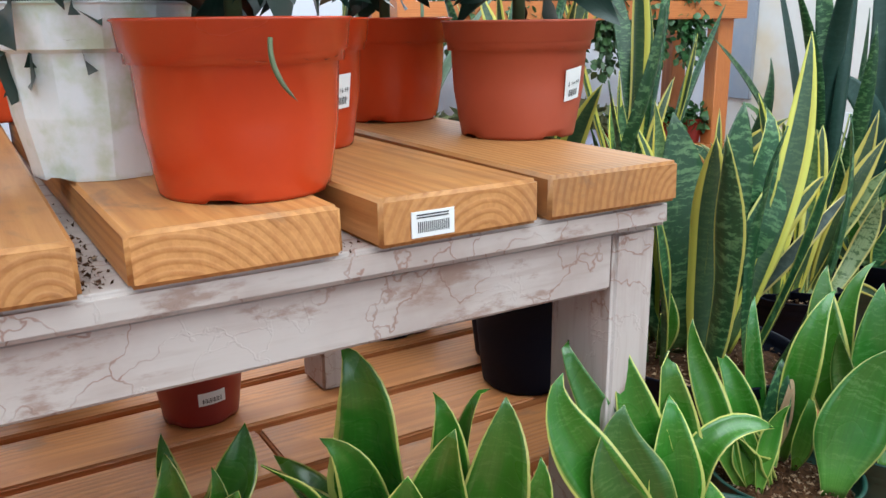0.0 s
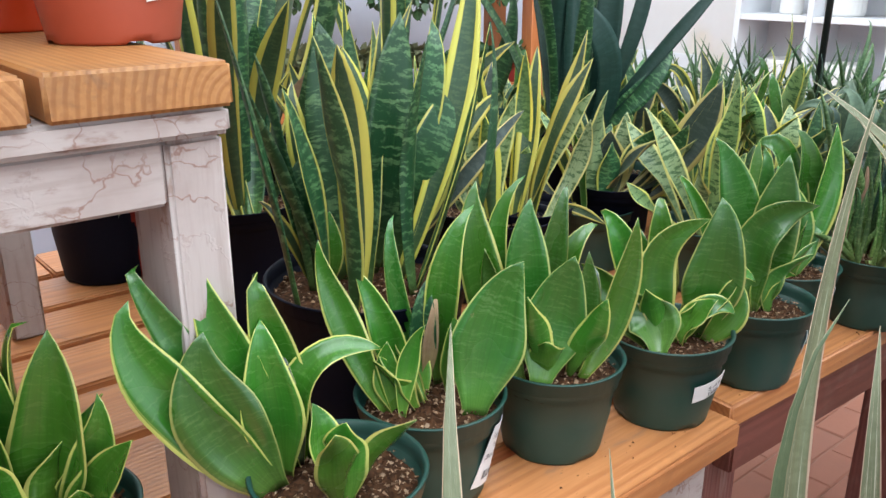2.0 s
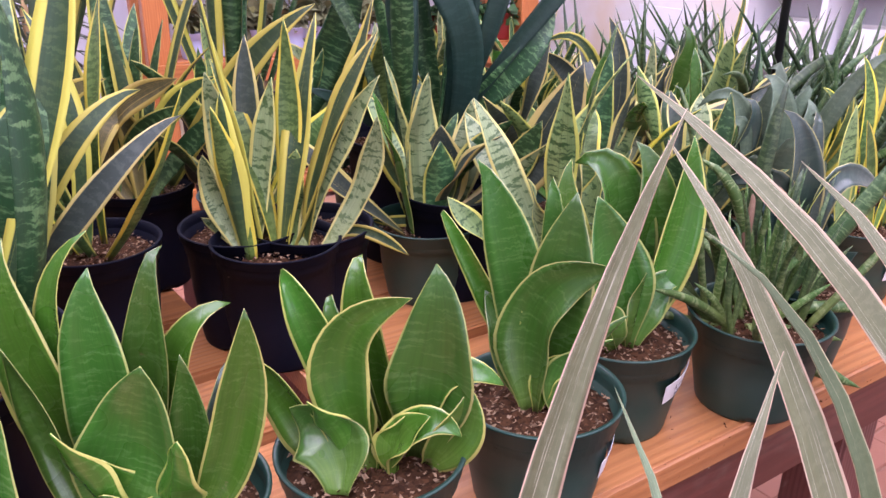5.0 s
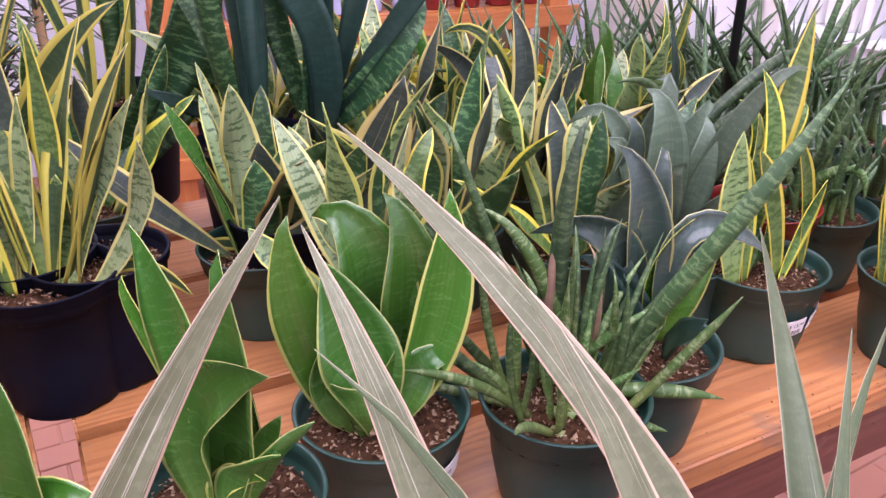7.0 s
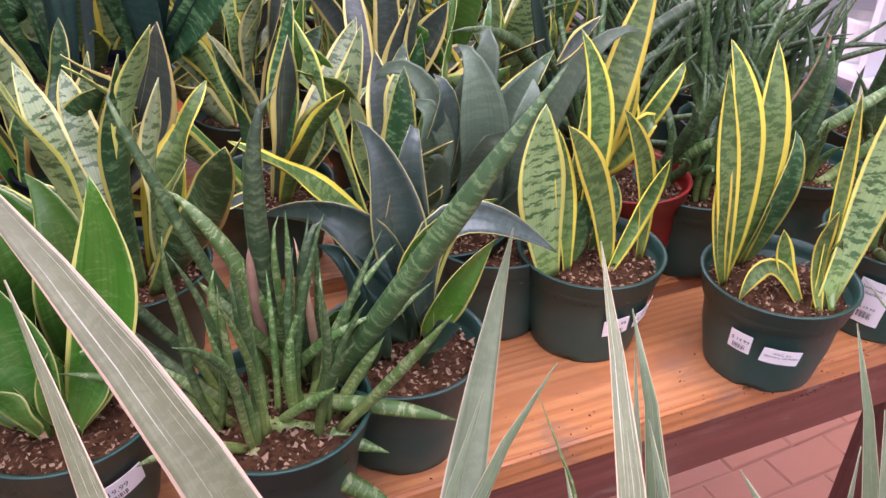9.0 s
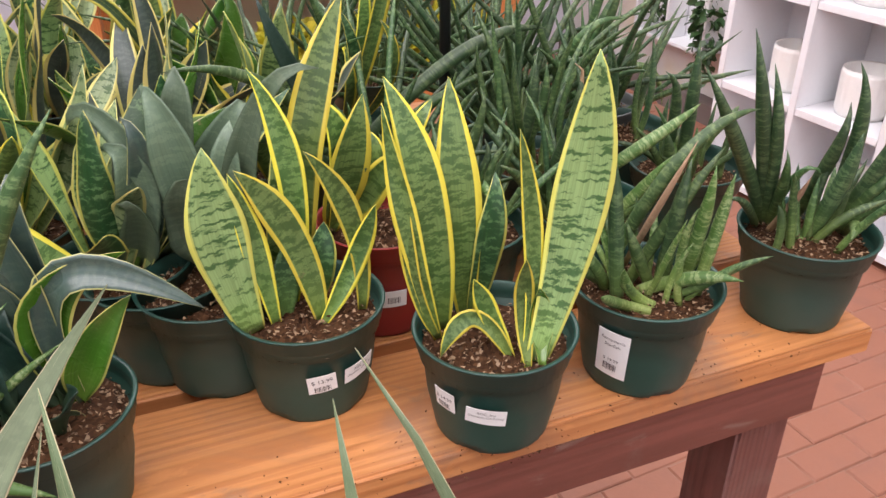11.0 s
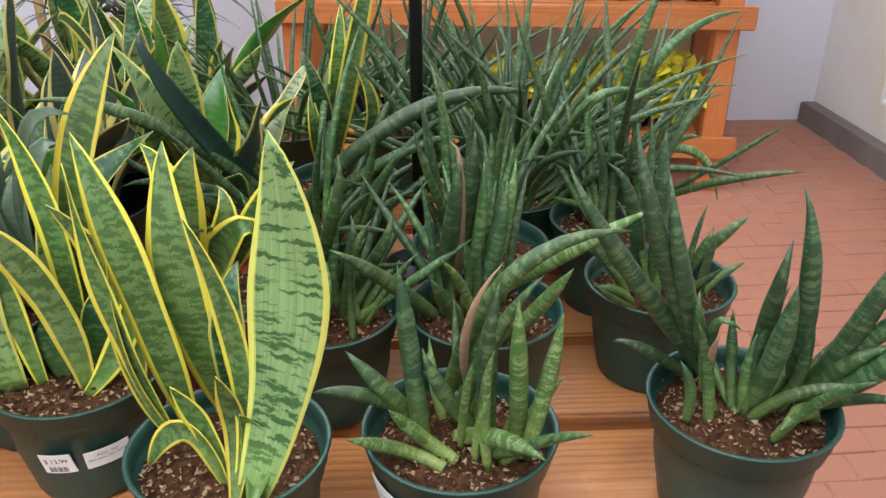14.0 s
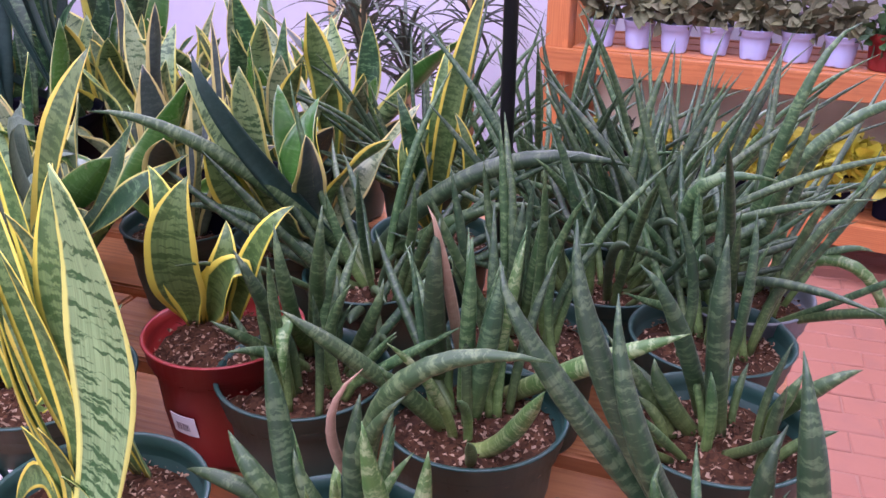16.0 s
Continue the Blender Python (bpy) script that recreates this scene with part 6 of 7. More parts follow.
leaf(rd, (0.031, 0.008, 0.189), (0.012, 0.003, 0.196), 0.050, -76, "wide", "laurentii", (-0.042, 0.040, 0.113), twist=40)
leaf(rd, (0.077, 0.019, 0.265), (0.042, 0.010, 0.224), 0.035, -76, "strap", "laurentii", (-0.016, 0.044, 0.113), twist=40)
leaf(rd, (-0.072, 0.013, 0.291), (-0.045, 0.004, 0.233), 0.050, -76, "wide", "laurentii", (-0.055, 0.031, 0.113))
leaf(rd, (-0.004, 0.030, 0.236), (-0.001, 0.015, 0.195), 0.040, -76, "wide", "laurentii", (-0.040, 0.041, 0.113))
sticker(rd, -100, 0.06, 0.03, 0.024, [], 0, (-0.008, 0.008, -0.006, 0.003, 12), "darkred")
x1 = potted(3.481, 2.840, 0.917, "green", "grey-green broad-leaved snake plant in a dark green pot")
leaf(x1, (0.041, 0.007, 0.333), (0.044, -0.004, 0.294), 0.068, -109, "wide", "moon", (-0.002, 0.066, 0.096))
leaf(x1, (-0.036, 0.012, 0.262), (-0.008, 0.003, 0.235), 0.056, -109, "wide", "moon", (-0.008, 0.051, 0.096), wave=0.2)
leaf(x1, (-0.010, 0.003, 0.296), (0.004, -0.002, 0.242), 0.048, -109, "wide", "bluish", (-0.009, 0.066, 0.096))
leaf(x1, (0.114, -0.018, 0.299), (0.083, -0.018, 0.268), 0.056, -109, "wide", "moon", (0.011, 0.058, 0.096))
leaf(x1, (-0.031, -0.032, 0.219), (-0.012, -0.017, 0.192), 0.048, -109, "wide", "moon", (-0.014, 0.054, 0.096))
x2 = potted(3.529, 2.793, 0.917, "green", "grey-green broad-leaved snake plant in a dark green pot")
leaf(x2, (-0.034, 0.042, 0.328), (-0.014, 0.019, 0.273), 0.068, -119, "wide", "moon", (0.019, 0.060, 0.096))
leaf(x2, (0.006, -0.003, 0.233), (-0.013, 0.007, 0.214), 0.064, -119, "wide", "moon", (0.019, 0.060, 0.096), wave=0.2)
leaf(x2, (0.118, -0.066, 0.356), (0.061, -0.034, 0.307), 0.040, -119, "wide", "moon", (0.037, 0.055, 0.096), wave=0.2)
leaf(x2, (0.043, 0.010, 0.290), (0.029, 0.001, 0.227), 0.064, -119, "wide", "moon", (0.026, 0.057, 0.096))
leaf(x2, (-0.108, 0.095, 0.279), (-0.064, 0.053, 0.282), 0.040, -119, "wide", "moon", (0.012, 0.065, 0.096))
leaf(x2, (0.053, -0.030, 0.201), (0.032, -0.018, 0.168), 0.048, -119, "wide", "moon", (0.026, 0.042, 0.096))
b0 = potted(2.440, 3.285, 0.917, "black", "tall gold-edged snake plant in a large black pot")
leaf(b0, (-0.010, 0.009, 0.523), (-0.011, 0.010, 0.339), 0.055, -132, "strap", "superba_edge", (-0.020, -0.076, 0.183))
leaf(b0, (-0.029, 0.025, 0.537), (-0.027, 0.024, 0.363), 0.050, -132, "strap", "gold", (-0.032, -0.066, 0.183))
leaf(b0, (0.033, -0.029, 0.479), (0.027, -0.024, 0.323), 0.060, -132, "strap", "superba", (-0.019, -0.082, 0.183))
leaf(b0, (-0.094, 0.084, 0.444), (-0.070, 0.062, 0.305), 0.030, -132, "strap", "gold", (-0.073, -0.042, 0.183))
leaf(b0, (-0.092, 0.042, 0.359), (-0.067, 0.040, 0.301), 0.060, -132, "strap", "dry", (-0.069, -0.048, 0.183))
fill(b0, 10, (0.30, 0.50), (0.04, 0.06), (0.0, 0.4), "strap", ["superba_edge", "gold", "superba"], 51, rbase=0.06)
b1 = potted(2.405, 2.885, 0.917, "bigblack", "large dark mottled snake plant in a wide black pot")
leaf(b1, (-0.029, 0.041, 0.495), (-0.016, 0.025, 0.340), 0.090, -108, "strap", "superba", (-0.003, 0.041, 0.178), cup=0.12)
leaf(b1, (-0.040, 0.087, 0.425), (-0.048, 0.062, 0.347), 0.041, -108, "strap", "gold", (0.009, 0.090, 0.178))
leaf(b1, (0.072, 0.021, 0.503), (0.041, 0.014, 0.348), 0.073, -108, "strap", "superba", (0.032, 0.045, 0.178), cup=0.12)
leaf(b1, (-0.002, 0.075, 0.475), (0.009, 0.044, 0.372), 0.017, -108, "strap", "gold", (0.041, 0.080, 0.178))
leaf(b1, (0.146, 0.009, 0.413), (0.100, 0.003, 0.325), 0.087, -108, "strap", "superba_edge", (0.068, 0.048, 0.178), cup=0.12)
leaf(b1, (0.243, -0.020, 0.374), (0.169, -0.018, 0.323), 0.029, -108, "strap", "blackgold", (0.075, 0.050, 0.178))
leaf(b1, (0.215, -0.003, 0.397), (0.142, -0.004, 0.346), 0.035, -108, "strap", "gold", (0.064, 0.063, 0.178))
leaf(b1, (-0.094, 0.088, 0.288), (-0.078, 0.061, 0.261), 0.018, -108, "strap", "gold", (-0.035, 0.083, 0.178))
leaf(b1, (-0.075, 0.083, 0.327), (-0.067, 0.058, 0.280), 0.018, -108, "strap", "superba_edge", (-0.033, 0.084, 0.178))
leaf(b1, (-0.033, 0.032, 0.280), (-0.036, 0.025, 0.234), 0.033, -108, "wide", "hahnii", (-0.036, 0.038, 0.178))
leaf(b1, (0.116, 0.036, 0.323), (0.082, 0.019, 0.285), 0.009, -108, "strap", "dry", (0.048, 0.076, 0.178))
leaf(b1, (0.127, 0.030, 0.492), (0.099, 0.012, 0.391), 0.058, -108, "strap", "superba_edge", (0.056, 0.070, 0.178))
leaf(b1, (0.067, 0.054, 0.492), (0.034, 0.036, 0.339), 0.027, -108, "strap", "gold", (0.035, 0.083, 0.178))
leaf(b1, (0.029, 0.041, 0.395), (0.010, 0.028, 0.309), 0.037, -108, "strap", "nest", (0.015, 0.058, 0.178))
leaf(b1, (-0.057, 0.080, 0.355), (-0.052, 0.055, 0.288), 0.038, -108, "strap", "superba", (-0.028, 0.085, 0.178))
fill(b1, 11, (0.22, 0.44), (0.030, 0.055), (0.02, 0.35), "strap", ["gold", "superba_edge", "superba"], 711, rbase=0.105, wave=0.1)
b2 = potted(2.799, 3.119, 0.917, "smallblack", "gold-edged banded snake plant in a black pot")
leaf(b2, (-0.039, -0.020, 0.365), (-0.016, -0.018, 0.244), 0.053, -124, "strap", "pale_banded", (-0.015, -0.048, 0.138), wave=0.15)
leaf(b2, (0.026, -0.064, 0.359), (0.015, -0.039, 0.235), 0.042, -124, "strap", "pale_banded", (-0.008, -0.053, 0.138), twist=30)
leaf(b2, (-0.051, -0.018, 0.265), (-0.033, -0.010, 0.197), 0.043, -124, "strap", "pale_banded", (-0.021, -0.051, 0.138), wave=0.2)
leaf(b2, (-0.058, -0.012, 0.183), (-0.028, -0.013, 0.156), 0.022, -124, "strap", "pale_banded", (-0.017, -0.052, 0.138))
leaf(b2, (0.017, -0.015, 0.404), (0.015, -0.012, 0.285), 0.044, -124, "strap", "blackgold", (0.024, -0.020, 0.138))
b3 = potted(2.874, 3.070, 0.917, "smallblack", "gold-edged banded snake plant in a black pot")
leaf(b3, (0.051, -0.096, 0.364), (0.004, -0.038, 0.235), 0.042, -128, "strap", "pale_banded", (-0.035, -0.042, 0.138), twist=35, wave=0.15)
leaf(b3, (-0.029, -0.029, 0.271), (-0.029, -0.010, 0.202), 0.045, -128, "strap", "banded", (-0.047, -0.028, 0.138), wave=0.2)
leaf(b3, (0.050, -0.091, 0.315), (0.043, -0.066, 0.218), 0.041, -128, "strap", "pale_banded", (-0.014, -0.053, 0.138), twist=25, wave=0.2)
leaf(b3, (0.079, -0.115, 0.133), (0.033, -0.059, 0.161), 0.022, -128, "strap", "gold", (-0.016, -0.053, 0.138))
b4 = potted(3.117, 3.077, 0.917, "smallblack", "dark snake plant with gold stripes in a black pot")
leaf(b4, (-0.040, -0.021, 0.266), (-0.027, -0.012, 0.173), 0.082, -137, "wide", "blackgold", (-0.040, -0.037, 0.138), cup=0.1)
leaf(b4, (0.091, -0.159, 0.360), (0.054, -0.096, 0.201), 0.086, -137, "strap", "blackgold", (-0.030, -0.046, 0.138), cup=0.15)
leaf(b4, (-0.105, 0.047, 0.272), (-0.074, 0.039, 0.179), 0.031, -137, "strap", "gold", (-0.044, -0.033, 0.138), twist=30)
leaf(b4, (0.056, -0.123, 0.280), (0.028, -0.069, 0.176), 0.057, -137, "strap", "superba_edge", (-0.034, -0.043, 0.138))
leaf(b4, (0.054, -0.118, 0.146), (0.046, -0.087, 0.131), 0.035, -137, "strap", "gold", (-0.027, -0.048, 0.138))
leaf(b4, (-0.114, 0.057, 0.117), (-0.065, 0.029, 0.114), 0.023, -137, "strap", "gold", (-0.044, -0.033, 0.138))
b5 = potted(3.540, 3.172, 0.917, "smallblack", "gold-edged dark snake plant in a black pot")
leaf(b5, (-0.109, 0.088, 0.310), (-0.052, 0.042, 0.263), 0.045, -129, "strap", "blackgold", (-0.008, 0.012, 0.138), twist=30)
leaf(b5, (-0.007, 0.005, 0.373), (0.012, -0.010, 0.274), 0.050, -129, "wide", "blackgold", (0.009, -0.001, 0.138))
leaf(b5, (0.065, -0.091, 0.299), (0.039, -0.050, 0.217), 0.065, -129, "wide", "blackgold", (-0.012, -0.032, 0.138))
leaf(b5, (0.095, -0.077, 0.362), (0.102, -0.082, 0.286), 0.050, -129, "wide", "nest", (0.065, -0.005, 0.138))
leaf(b5, (-0.080, 0.090, 0.324), (-0.024, 0.032, 0.311), 0.030, -129, "strap", "gold", (0.053, 0.038, 0.138))
leaf(b5, (-0.121, 0.097, 0.231), (-0.099, 0.079, 0.180), 0.040, -129, "strap", "banded", (-0.063, 0.005, 0.138))
leaf(b5, (0.038, -0.082, 0.172), (0.020, -0.042, 0.156), 0.045, -129, "wide", "nest", (-0.046, -0.047, 0.138))
leaf(b5, (-0.011, 0.006, 0.231), (-0.057, 0.031, 0.170), 0.040, -119, "strap", "blackgold", (-0.065, -0.012, 0.138), wave=0.3)
bk = potted(3.147, 3.245, 0.917, "black", "tall dark green snake plant in a large black pot")
leaf(bk, (-0.049, -0.013, 0.505), (0.058, -0.069, 0.382), 0.065, -127, "strap", "dark", (0.084, -0.009, 0.183), cup=0.1)
leaf(bk, (0.045, -0.034, 0.730), (0.071, -0.054, 0.480), 0.065, -127, "strap", "dark", (0.084, 0.006, 0.183))
leaf(bk, (0.300, -0.202, 0.566), (0.186, -0.128, 0.413), 0.035, -127, "strap", "dark", (0.083, 0.010, 0.183))
leaf(bk, (0.009, 0.056, 0.734), (0.014, 0.021, 0.500), 0.055, -127, "strap", "superba", (0.083, 0.013, 0.183))
leaf(bk, (0.155, -0.080, 0.671), (0.132, -0.081, 0.457), 0.040, -127, "strap", "dark", (0.084, 0.003, 0.183))
leaf(bk, (0.213, -0.103, 0.403), (0.160, -0.096, 0.318), 0.055, -130, "strap", "superba", (0.079, 0.029, 0.183))
leaf(bk, (-0.158, 0.052, 0.285), (-0.099, 0.041, 0.261), 0.030, -126, "strap", "dark", (0.018, 0.082, 0.183))
fill(bk, 8, (0.35, 0.6), (0.03, 0.05), (0.0, 0.5), "strap", ["dark", "superba"], 53, rbase=0.06)
bm = potted(2.744, 3.373, 0.917, "smallblack", "gold-edged snake plant in a black pot")
fill(bm, 12, (0.22, 0.38), (0.035, 0.05), (0.0, 0.7), "strap", ["gold", "superba_edge", "gold"], 54, rbase=0.05)
leaf(bm, (0.085, -0.133, 0.330), (0.037, -0.062, 0.269), 0.050, -129, "strap", "gold", (0.020, 0.030, 0.138), wave=0.2)
leaf(bm, (0.100, -0.157, 0.294), (0.051, -0.079, 0.221), 0.035, -129, "strap", "superba", (-0.013, -0.064, 0.138))
leaf(bm, (0.220, -0.177, 0.424), (0.134, -0.108, 0.329), 0.050, -129, "strap", "gold", (0.048, 0.009, 0.138))
leaf(bm, (-0.114, -0.065, 0.122), (-0.032, -0.051, 0.277), 0.050, -127, "strap", "brown_gold", (-0.015, -0.064, 0.138), wave=0.2)
leaf(bm, (0.027, -0.146, 0.336), (-0.042, -0.031, 0.246), 0.055, -127, "strap", "brown_gold", (-0.020, -0.063, 0.138), wave=0.3)
leaf(bm, (-0.038, -0.047, 0.326), (-0.092, 0.031, 0.256), 0.050, -127, "strap", "brown_gold", (-0.051, -0.042, 0.138), wave=0.2)
leaf(bm, (-0.092, 0.006, 0.380), (-0.110, 0.051, 0.279), 0.040, -127, "strap", "dry", (-0.052, -0.039, 0.138))
leaf(bm, (0.027, -0.145, 0.299), (-0.017, -0.050, 0.214), 0.050, -127, "strap", "superba_edge", (-0.027, -0.060, 0.138))
v0 = potted(2.479, 3.400, 0.917, "smallblack", "gold-edged snake plant in a black pot")
fill(v0, 9, (0.20, 0.36), (0.035, 0.052), (0.05, 0.65), "strap", ["gold", "superba_edge", "laurentii"], 70, rbase=0.04, wave=0.15)
v1 = potted(2.622, 3.168, 0.917, "smallblack", "gold-edged snake plant in a black pot")
fill(v1, 9, (0.20, 0.36), (0.035, 0.052), (0.05, 0.65), "strap", ["gold", "superba_edge", "laurentii"], 71, rbase=0.04, wave=0.15)
v2 = potted(2.910, 3.351, 0.917, "green", "gold-edged banded snake plant in a green pot")
fill(v2, 13, (0.14, 0.30), (0.042, 0.064), (0.05, 0.85), "strap", ["blackgold", "laurentii", "banded", "pale_banded", "nest", "superba_edge"], 72, rbase=0.04, wave=0.3)
v3 = potted(3.076, 3.087, 0.917, "green", "gold-edged banded snake plant in a green pot")
fill(v3, 13, (0.14, 0.30), (0.042, 0.064), (0.05, 0.85), "strap", ["blackgold", "laurentii", "banded", "pale_banded", "nest", "superba_edge"], 73, rbase=0.04, wave=0.3)
v4 = potted(3.167, 3.388, 0.917, "green", "gold-edged banded snake plant in a green pot")
fill(v4, 13, (0.14, 0.30), (0.042, 0.064), (0.05, 0.85), "strap", ["blackgold", "laurentii", "banded", "pale_banded", "nest", "superba_edge"], 74, rbase=0.04, wave=0.3)
v5 = potted(3.325, 3.022, 0.917, "green", "gold-edged banded snake plant in a green pot")
fill(v5, 13, (0.14, 0.30), (0.042, 0.064), (0.05, 0.85), "strap", ["blackgold", "laurentii", "banded", "pale_banded", "nest", "superba_edge"], 75, rbase=0.04, wave=0.3)
v6 = potted(2.812, 3.046, 0.917, "smallblack", "gold-edged snake plant in a black pot")
fill(v6, 9, (0.20, 0.36), (0.035, 0.052), (0.05, 0.65), "strap", ["gold", "superba_edge", "laurentii"], 76, rbase=0.04, wave=0.15)
v7 = potted(3.510, 3.094, 0.917, "green", "gold-edged banded snake plant in a green pot")
fill(v7, 13, (0.14, 0.30), (0.042, 0.064), (0.05, 0.85), "strap", ["blackgold", "laurentii", "banded", "pale_banded", "nest", "superba_edge"], 77, rbase=0.04, wave=0.3)
v8 = potted(3.680, 3.098, 0.917, "green", "gold-edged banded snake plant in a green pot")
fill(v8, 13, (0.14, 0.30), (0.042, 0.064), (0.05, 0.85), "strap", ["blackgold", "laurentii", "banded", "pale_banded", "nest", "superba_edge"], 78, rbase=0.04, wave=0.3)
v9 = potted(3.441, 2.880, 0.917, "green", "gold-edged banded snake plant in a green pot")
fill(v9, 13, (0.14, 0.30), (0.042, 0.064), (0.05, 0.85), "strap", ["blackgold", "laurentii", "banded", "pale_banded", "nest", "superba_edge"], 79, rbase=0.04, wave=0.3)
v10 = potted(3.138, 2.883, 0.917, "green", "gold-edged banded snake plant in a green pot")
fill(v10, 13, (0.14, 0.30), (0.042, 0.064), (0.05, 0.85), "strap", ["blackgold", "laurentii", "banded", "pale_banded", "nest", "superba_edge"], 80, rbase=0.04, wave=0.3)
v11 = potted(3.359, 3.261, 0.917, "green", "gold-edged banded snake plant in a green pot")
fill(v11, 13, (0.14, 0.30), (0.042, 0.064), (0.05, 0.85), "strap", ["blackgold", "laurentii", "banded", "pale_banded", "nest", "superba_edge"], 81, rbase=0.04, wave=0.3)
v12 = potted(3.529, 3.343, 0.917, "green", "gold-edged banded snake plant in a green pot")
fill(v12, 13, (0.14, 0.30), (0.042, 0.064), (0.05, 0.85), "strap", ["blackgold", "laurentii", "banded", "pale_banded", "nest", "superba_edge"], 82, rbase=0.04, wave=0.3)
v13 = potted(3.211, 3.478, 0.917, "green", "gold-edged banded snake plant in a green pot")
fill(v13, 13, (0.14, 0.30), (0.042, 0.064), (0.05, 0.85), "strap", ["blackgold", "laurentii", "banded", "pale_banded", "nest", "superba_edge"], 83, rbase=0.04, wave=0.3)
v14 = potted(3.401, 3.481, 0.917, "green", "gold-edged banded snake plant in a green pot")
fill(v14, 13, (0.14, 0.30), (0.042, 0.064), (0.05, 0.85), "strap", ["blackgold", "laurentii", "banded", "pale_banded", "nest", "superba_edge"], 84, rbase=0.04, wave=0.3)
v15 = potted(3.590, 3.463, 0.917, "green", "gold-edged banded snake plant in a green pot")
fill(v15, 13, (0.14, 0.30), (0.042, 0.064), (0.05, 0.85), "strap", ["blackgold", "laurentii", "banded", "pale_banded", "nest", "superba_edge"], 85, rbase=0.04, wave=0.3)
v16 = potted(2.338, 3.644, 0.917, "black", "tall snake plant in a large black pot")
fill(v16, 9, (0.35, 0.62), (0.045, 0.065), (0.0, 0.4), "strap", ["superba", "gold", "superba_edge", "moon"], 106, rbase=0.06)
v17 = potted(2.667, 3.648, 0.917, "black", "tall snake plant in a large black pot")
fill(v17, 9, (0.35, 0.62), (0.045, 0.065), (0.0, 0.4), "strap", ["superba", "gold", "superba_edge", "moon"], 107, rbase=0.06)
v18 = potted(3.012, 3.635, 0.917, "black", "tall snake plant in a large black pot")
fill(v18, 9, (0.35, 0.62), (0.045, 0.065), (0.0, 0.4), "strap", ["superba", "gold", "superba_edge", "moon"], 108, rbase=0.06)
v19 = potted(1.350, 3.720, 0.917, "black", "tall snake plant in a large black pot")
fill(v19, 9, (0.35, 0.62), (0.045, 0.065), (0.0, 0.4), "strap", ["superba", "gold", "superba_edge", "moon"], 109, rbase=0.06)
v20 = potted(1.750, 3.700, 0.917, "black", "tall snake plant in a large black pot")
fill(v20, 9, (0.35, 0.62), (0.045, 0.065), (0.0, 0.4), "strap", ["superba", "gold", "superba_edge", "moon"], 110, rbase=0.06)
leaf(v2, (0.209, 0.016, 0.521), (0.171, 0.029, 0.334), 0.100, -72, "strap", "superba", (-0.010, 0.066, 0.096))
leaf(v2, (0.222, 0.104, 0.380), (0.208, 0.084, 0.266), 0.055, -72, "strap", "superba", (0.024, 0.062, 0.096))
leaf(v4, (0.044, 0.120, 0.412), (0.075, 0.077, 0.323), 0.055, -72, "strap", "nest", (-0.026, 0.061, 0.096))
leaf(v4, (0.268, 0.088, 0.232), (0.259, 0.084, 0.157), 0.070, -72, "strap", "pale_banded", (0.065, 0.012, 0.096), wave=0.25)
leaf(v4, (0.206, 0.099, 0.301), (0.230, 0.091, 0.205), 0.050, -72, "strap", "gold", (0.065, 0.012, 0.096))
leaf(v13, (0.079, 0.026, 0.307), (0.086, 0.028, 0.216), 0.050, -72, "strap", "laurentii", (-0.021, 0.063, 0.096))
leaf(v13, (0.234, 0.076, 0.280), (0.229, 0.075, 0.178), 0.045, -72, "strap", "laurentii", (0.036, 0.056, 0.096))
leaf(v13, (0.286, 0.041, 0.199), (0.261, 0.059, 0.141), 0.045, -72, "strap", "banded", (0.047, 0.047, 0.096))
t1 = potted(1.811, 2.811, 1.403, "red", "dark-leaved shrub in a glossy orange-red pot on a board", "potted_shrub")
part("stem", lathe_bm([(0.007, 0.09), (0.006, 0.2), (0.005, 0.33), (0.002, 0.42)], 10), LEAF["palm"], t1, smooth=True)
foliage("leaves", t1, "shrub", (0, 0, 0.23), (0.10, 0.10, 0.10), 260, 0.07, 0.034, 301, 0.0)
t2 = potted(1.920, 3.002, 1.403, "red", "dark-leaved shrub in an orange-red pot on a board", "potted_shrub")
part("stem", lathe_bm([(0.007, 0.09), (0.006, 0.2), (0.005, 0.33), (0.002, 0.42)], 10), LEAF["palm"], t2, smooth=True)
foliage("leaves", t2, "shrub", (0, 0, 0.23), (0.10, 0.10, 0.10), 260, 0.07, 0.034, 302, 0.0)
t3 = potted(2.111, 3.158, 1.403, "red", "dark-leaved shrub in an orange-red pot on a board", "potted_shrub")
part("stem", lathe_bm([(0.007, 0.09), (0.006, 0.2), (0.005, 0.33), (0.002, 0.42)], 10), LEAF["palm"], t3, smooth=True)
foliage("leaves", t3, "shrub", (0, 0, 0.23), (0.10, 0.10, 0.10), 260, 0.07, 0.034, 303, 0.0)
t4 = potted(2.155, 2.940, 1.403, "terra", "dark-leaved shrub in a matt terracotta pot on a board", "potted_shrub")
part("stem", lathe_bm([(0.007, 0.09), (0.006, 0.2), (0.005, 0.33), (0.002, 0.42)], 10), LEAF["palm"], t4, smooth=True)
foliage("leaves", t4, "shrub", (0, 0, 0.23), (0.10, 0.10, 0.10), 260, 0.07, 0.034, 304, 0.0)
t5 = potted(1.737, 2.952, 1.403, "white", "dark-leaved shrub in a white pot stained with algae", "potted_shrub")
part("stem", lathe_bm([(0.007, 0.09), (0.006, 0.2), (0.005, 0.33), (0.002, 0.42)], 10), LEAF["palm"], t5, smooth=True)
foliage("leaves", t5, "shrub", (0, 0, 0.19), (0.10, 0.10, 0.10), 260, 0.07, 0.034, 305, 0.0)
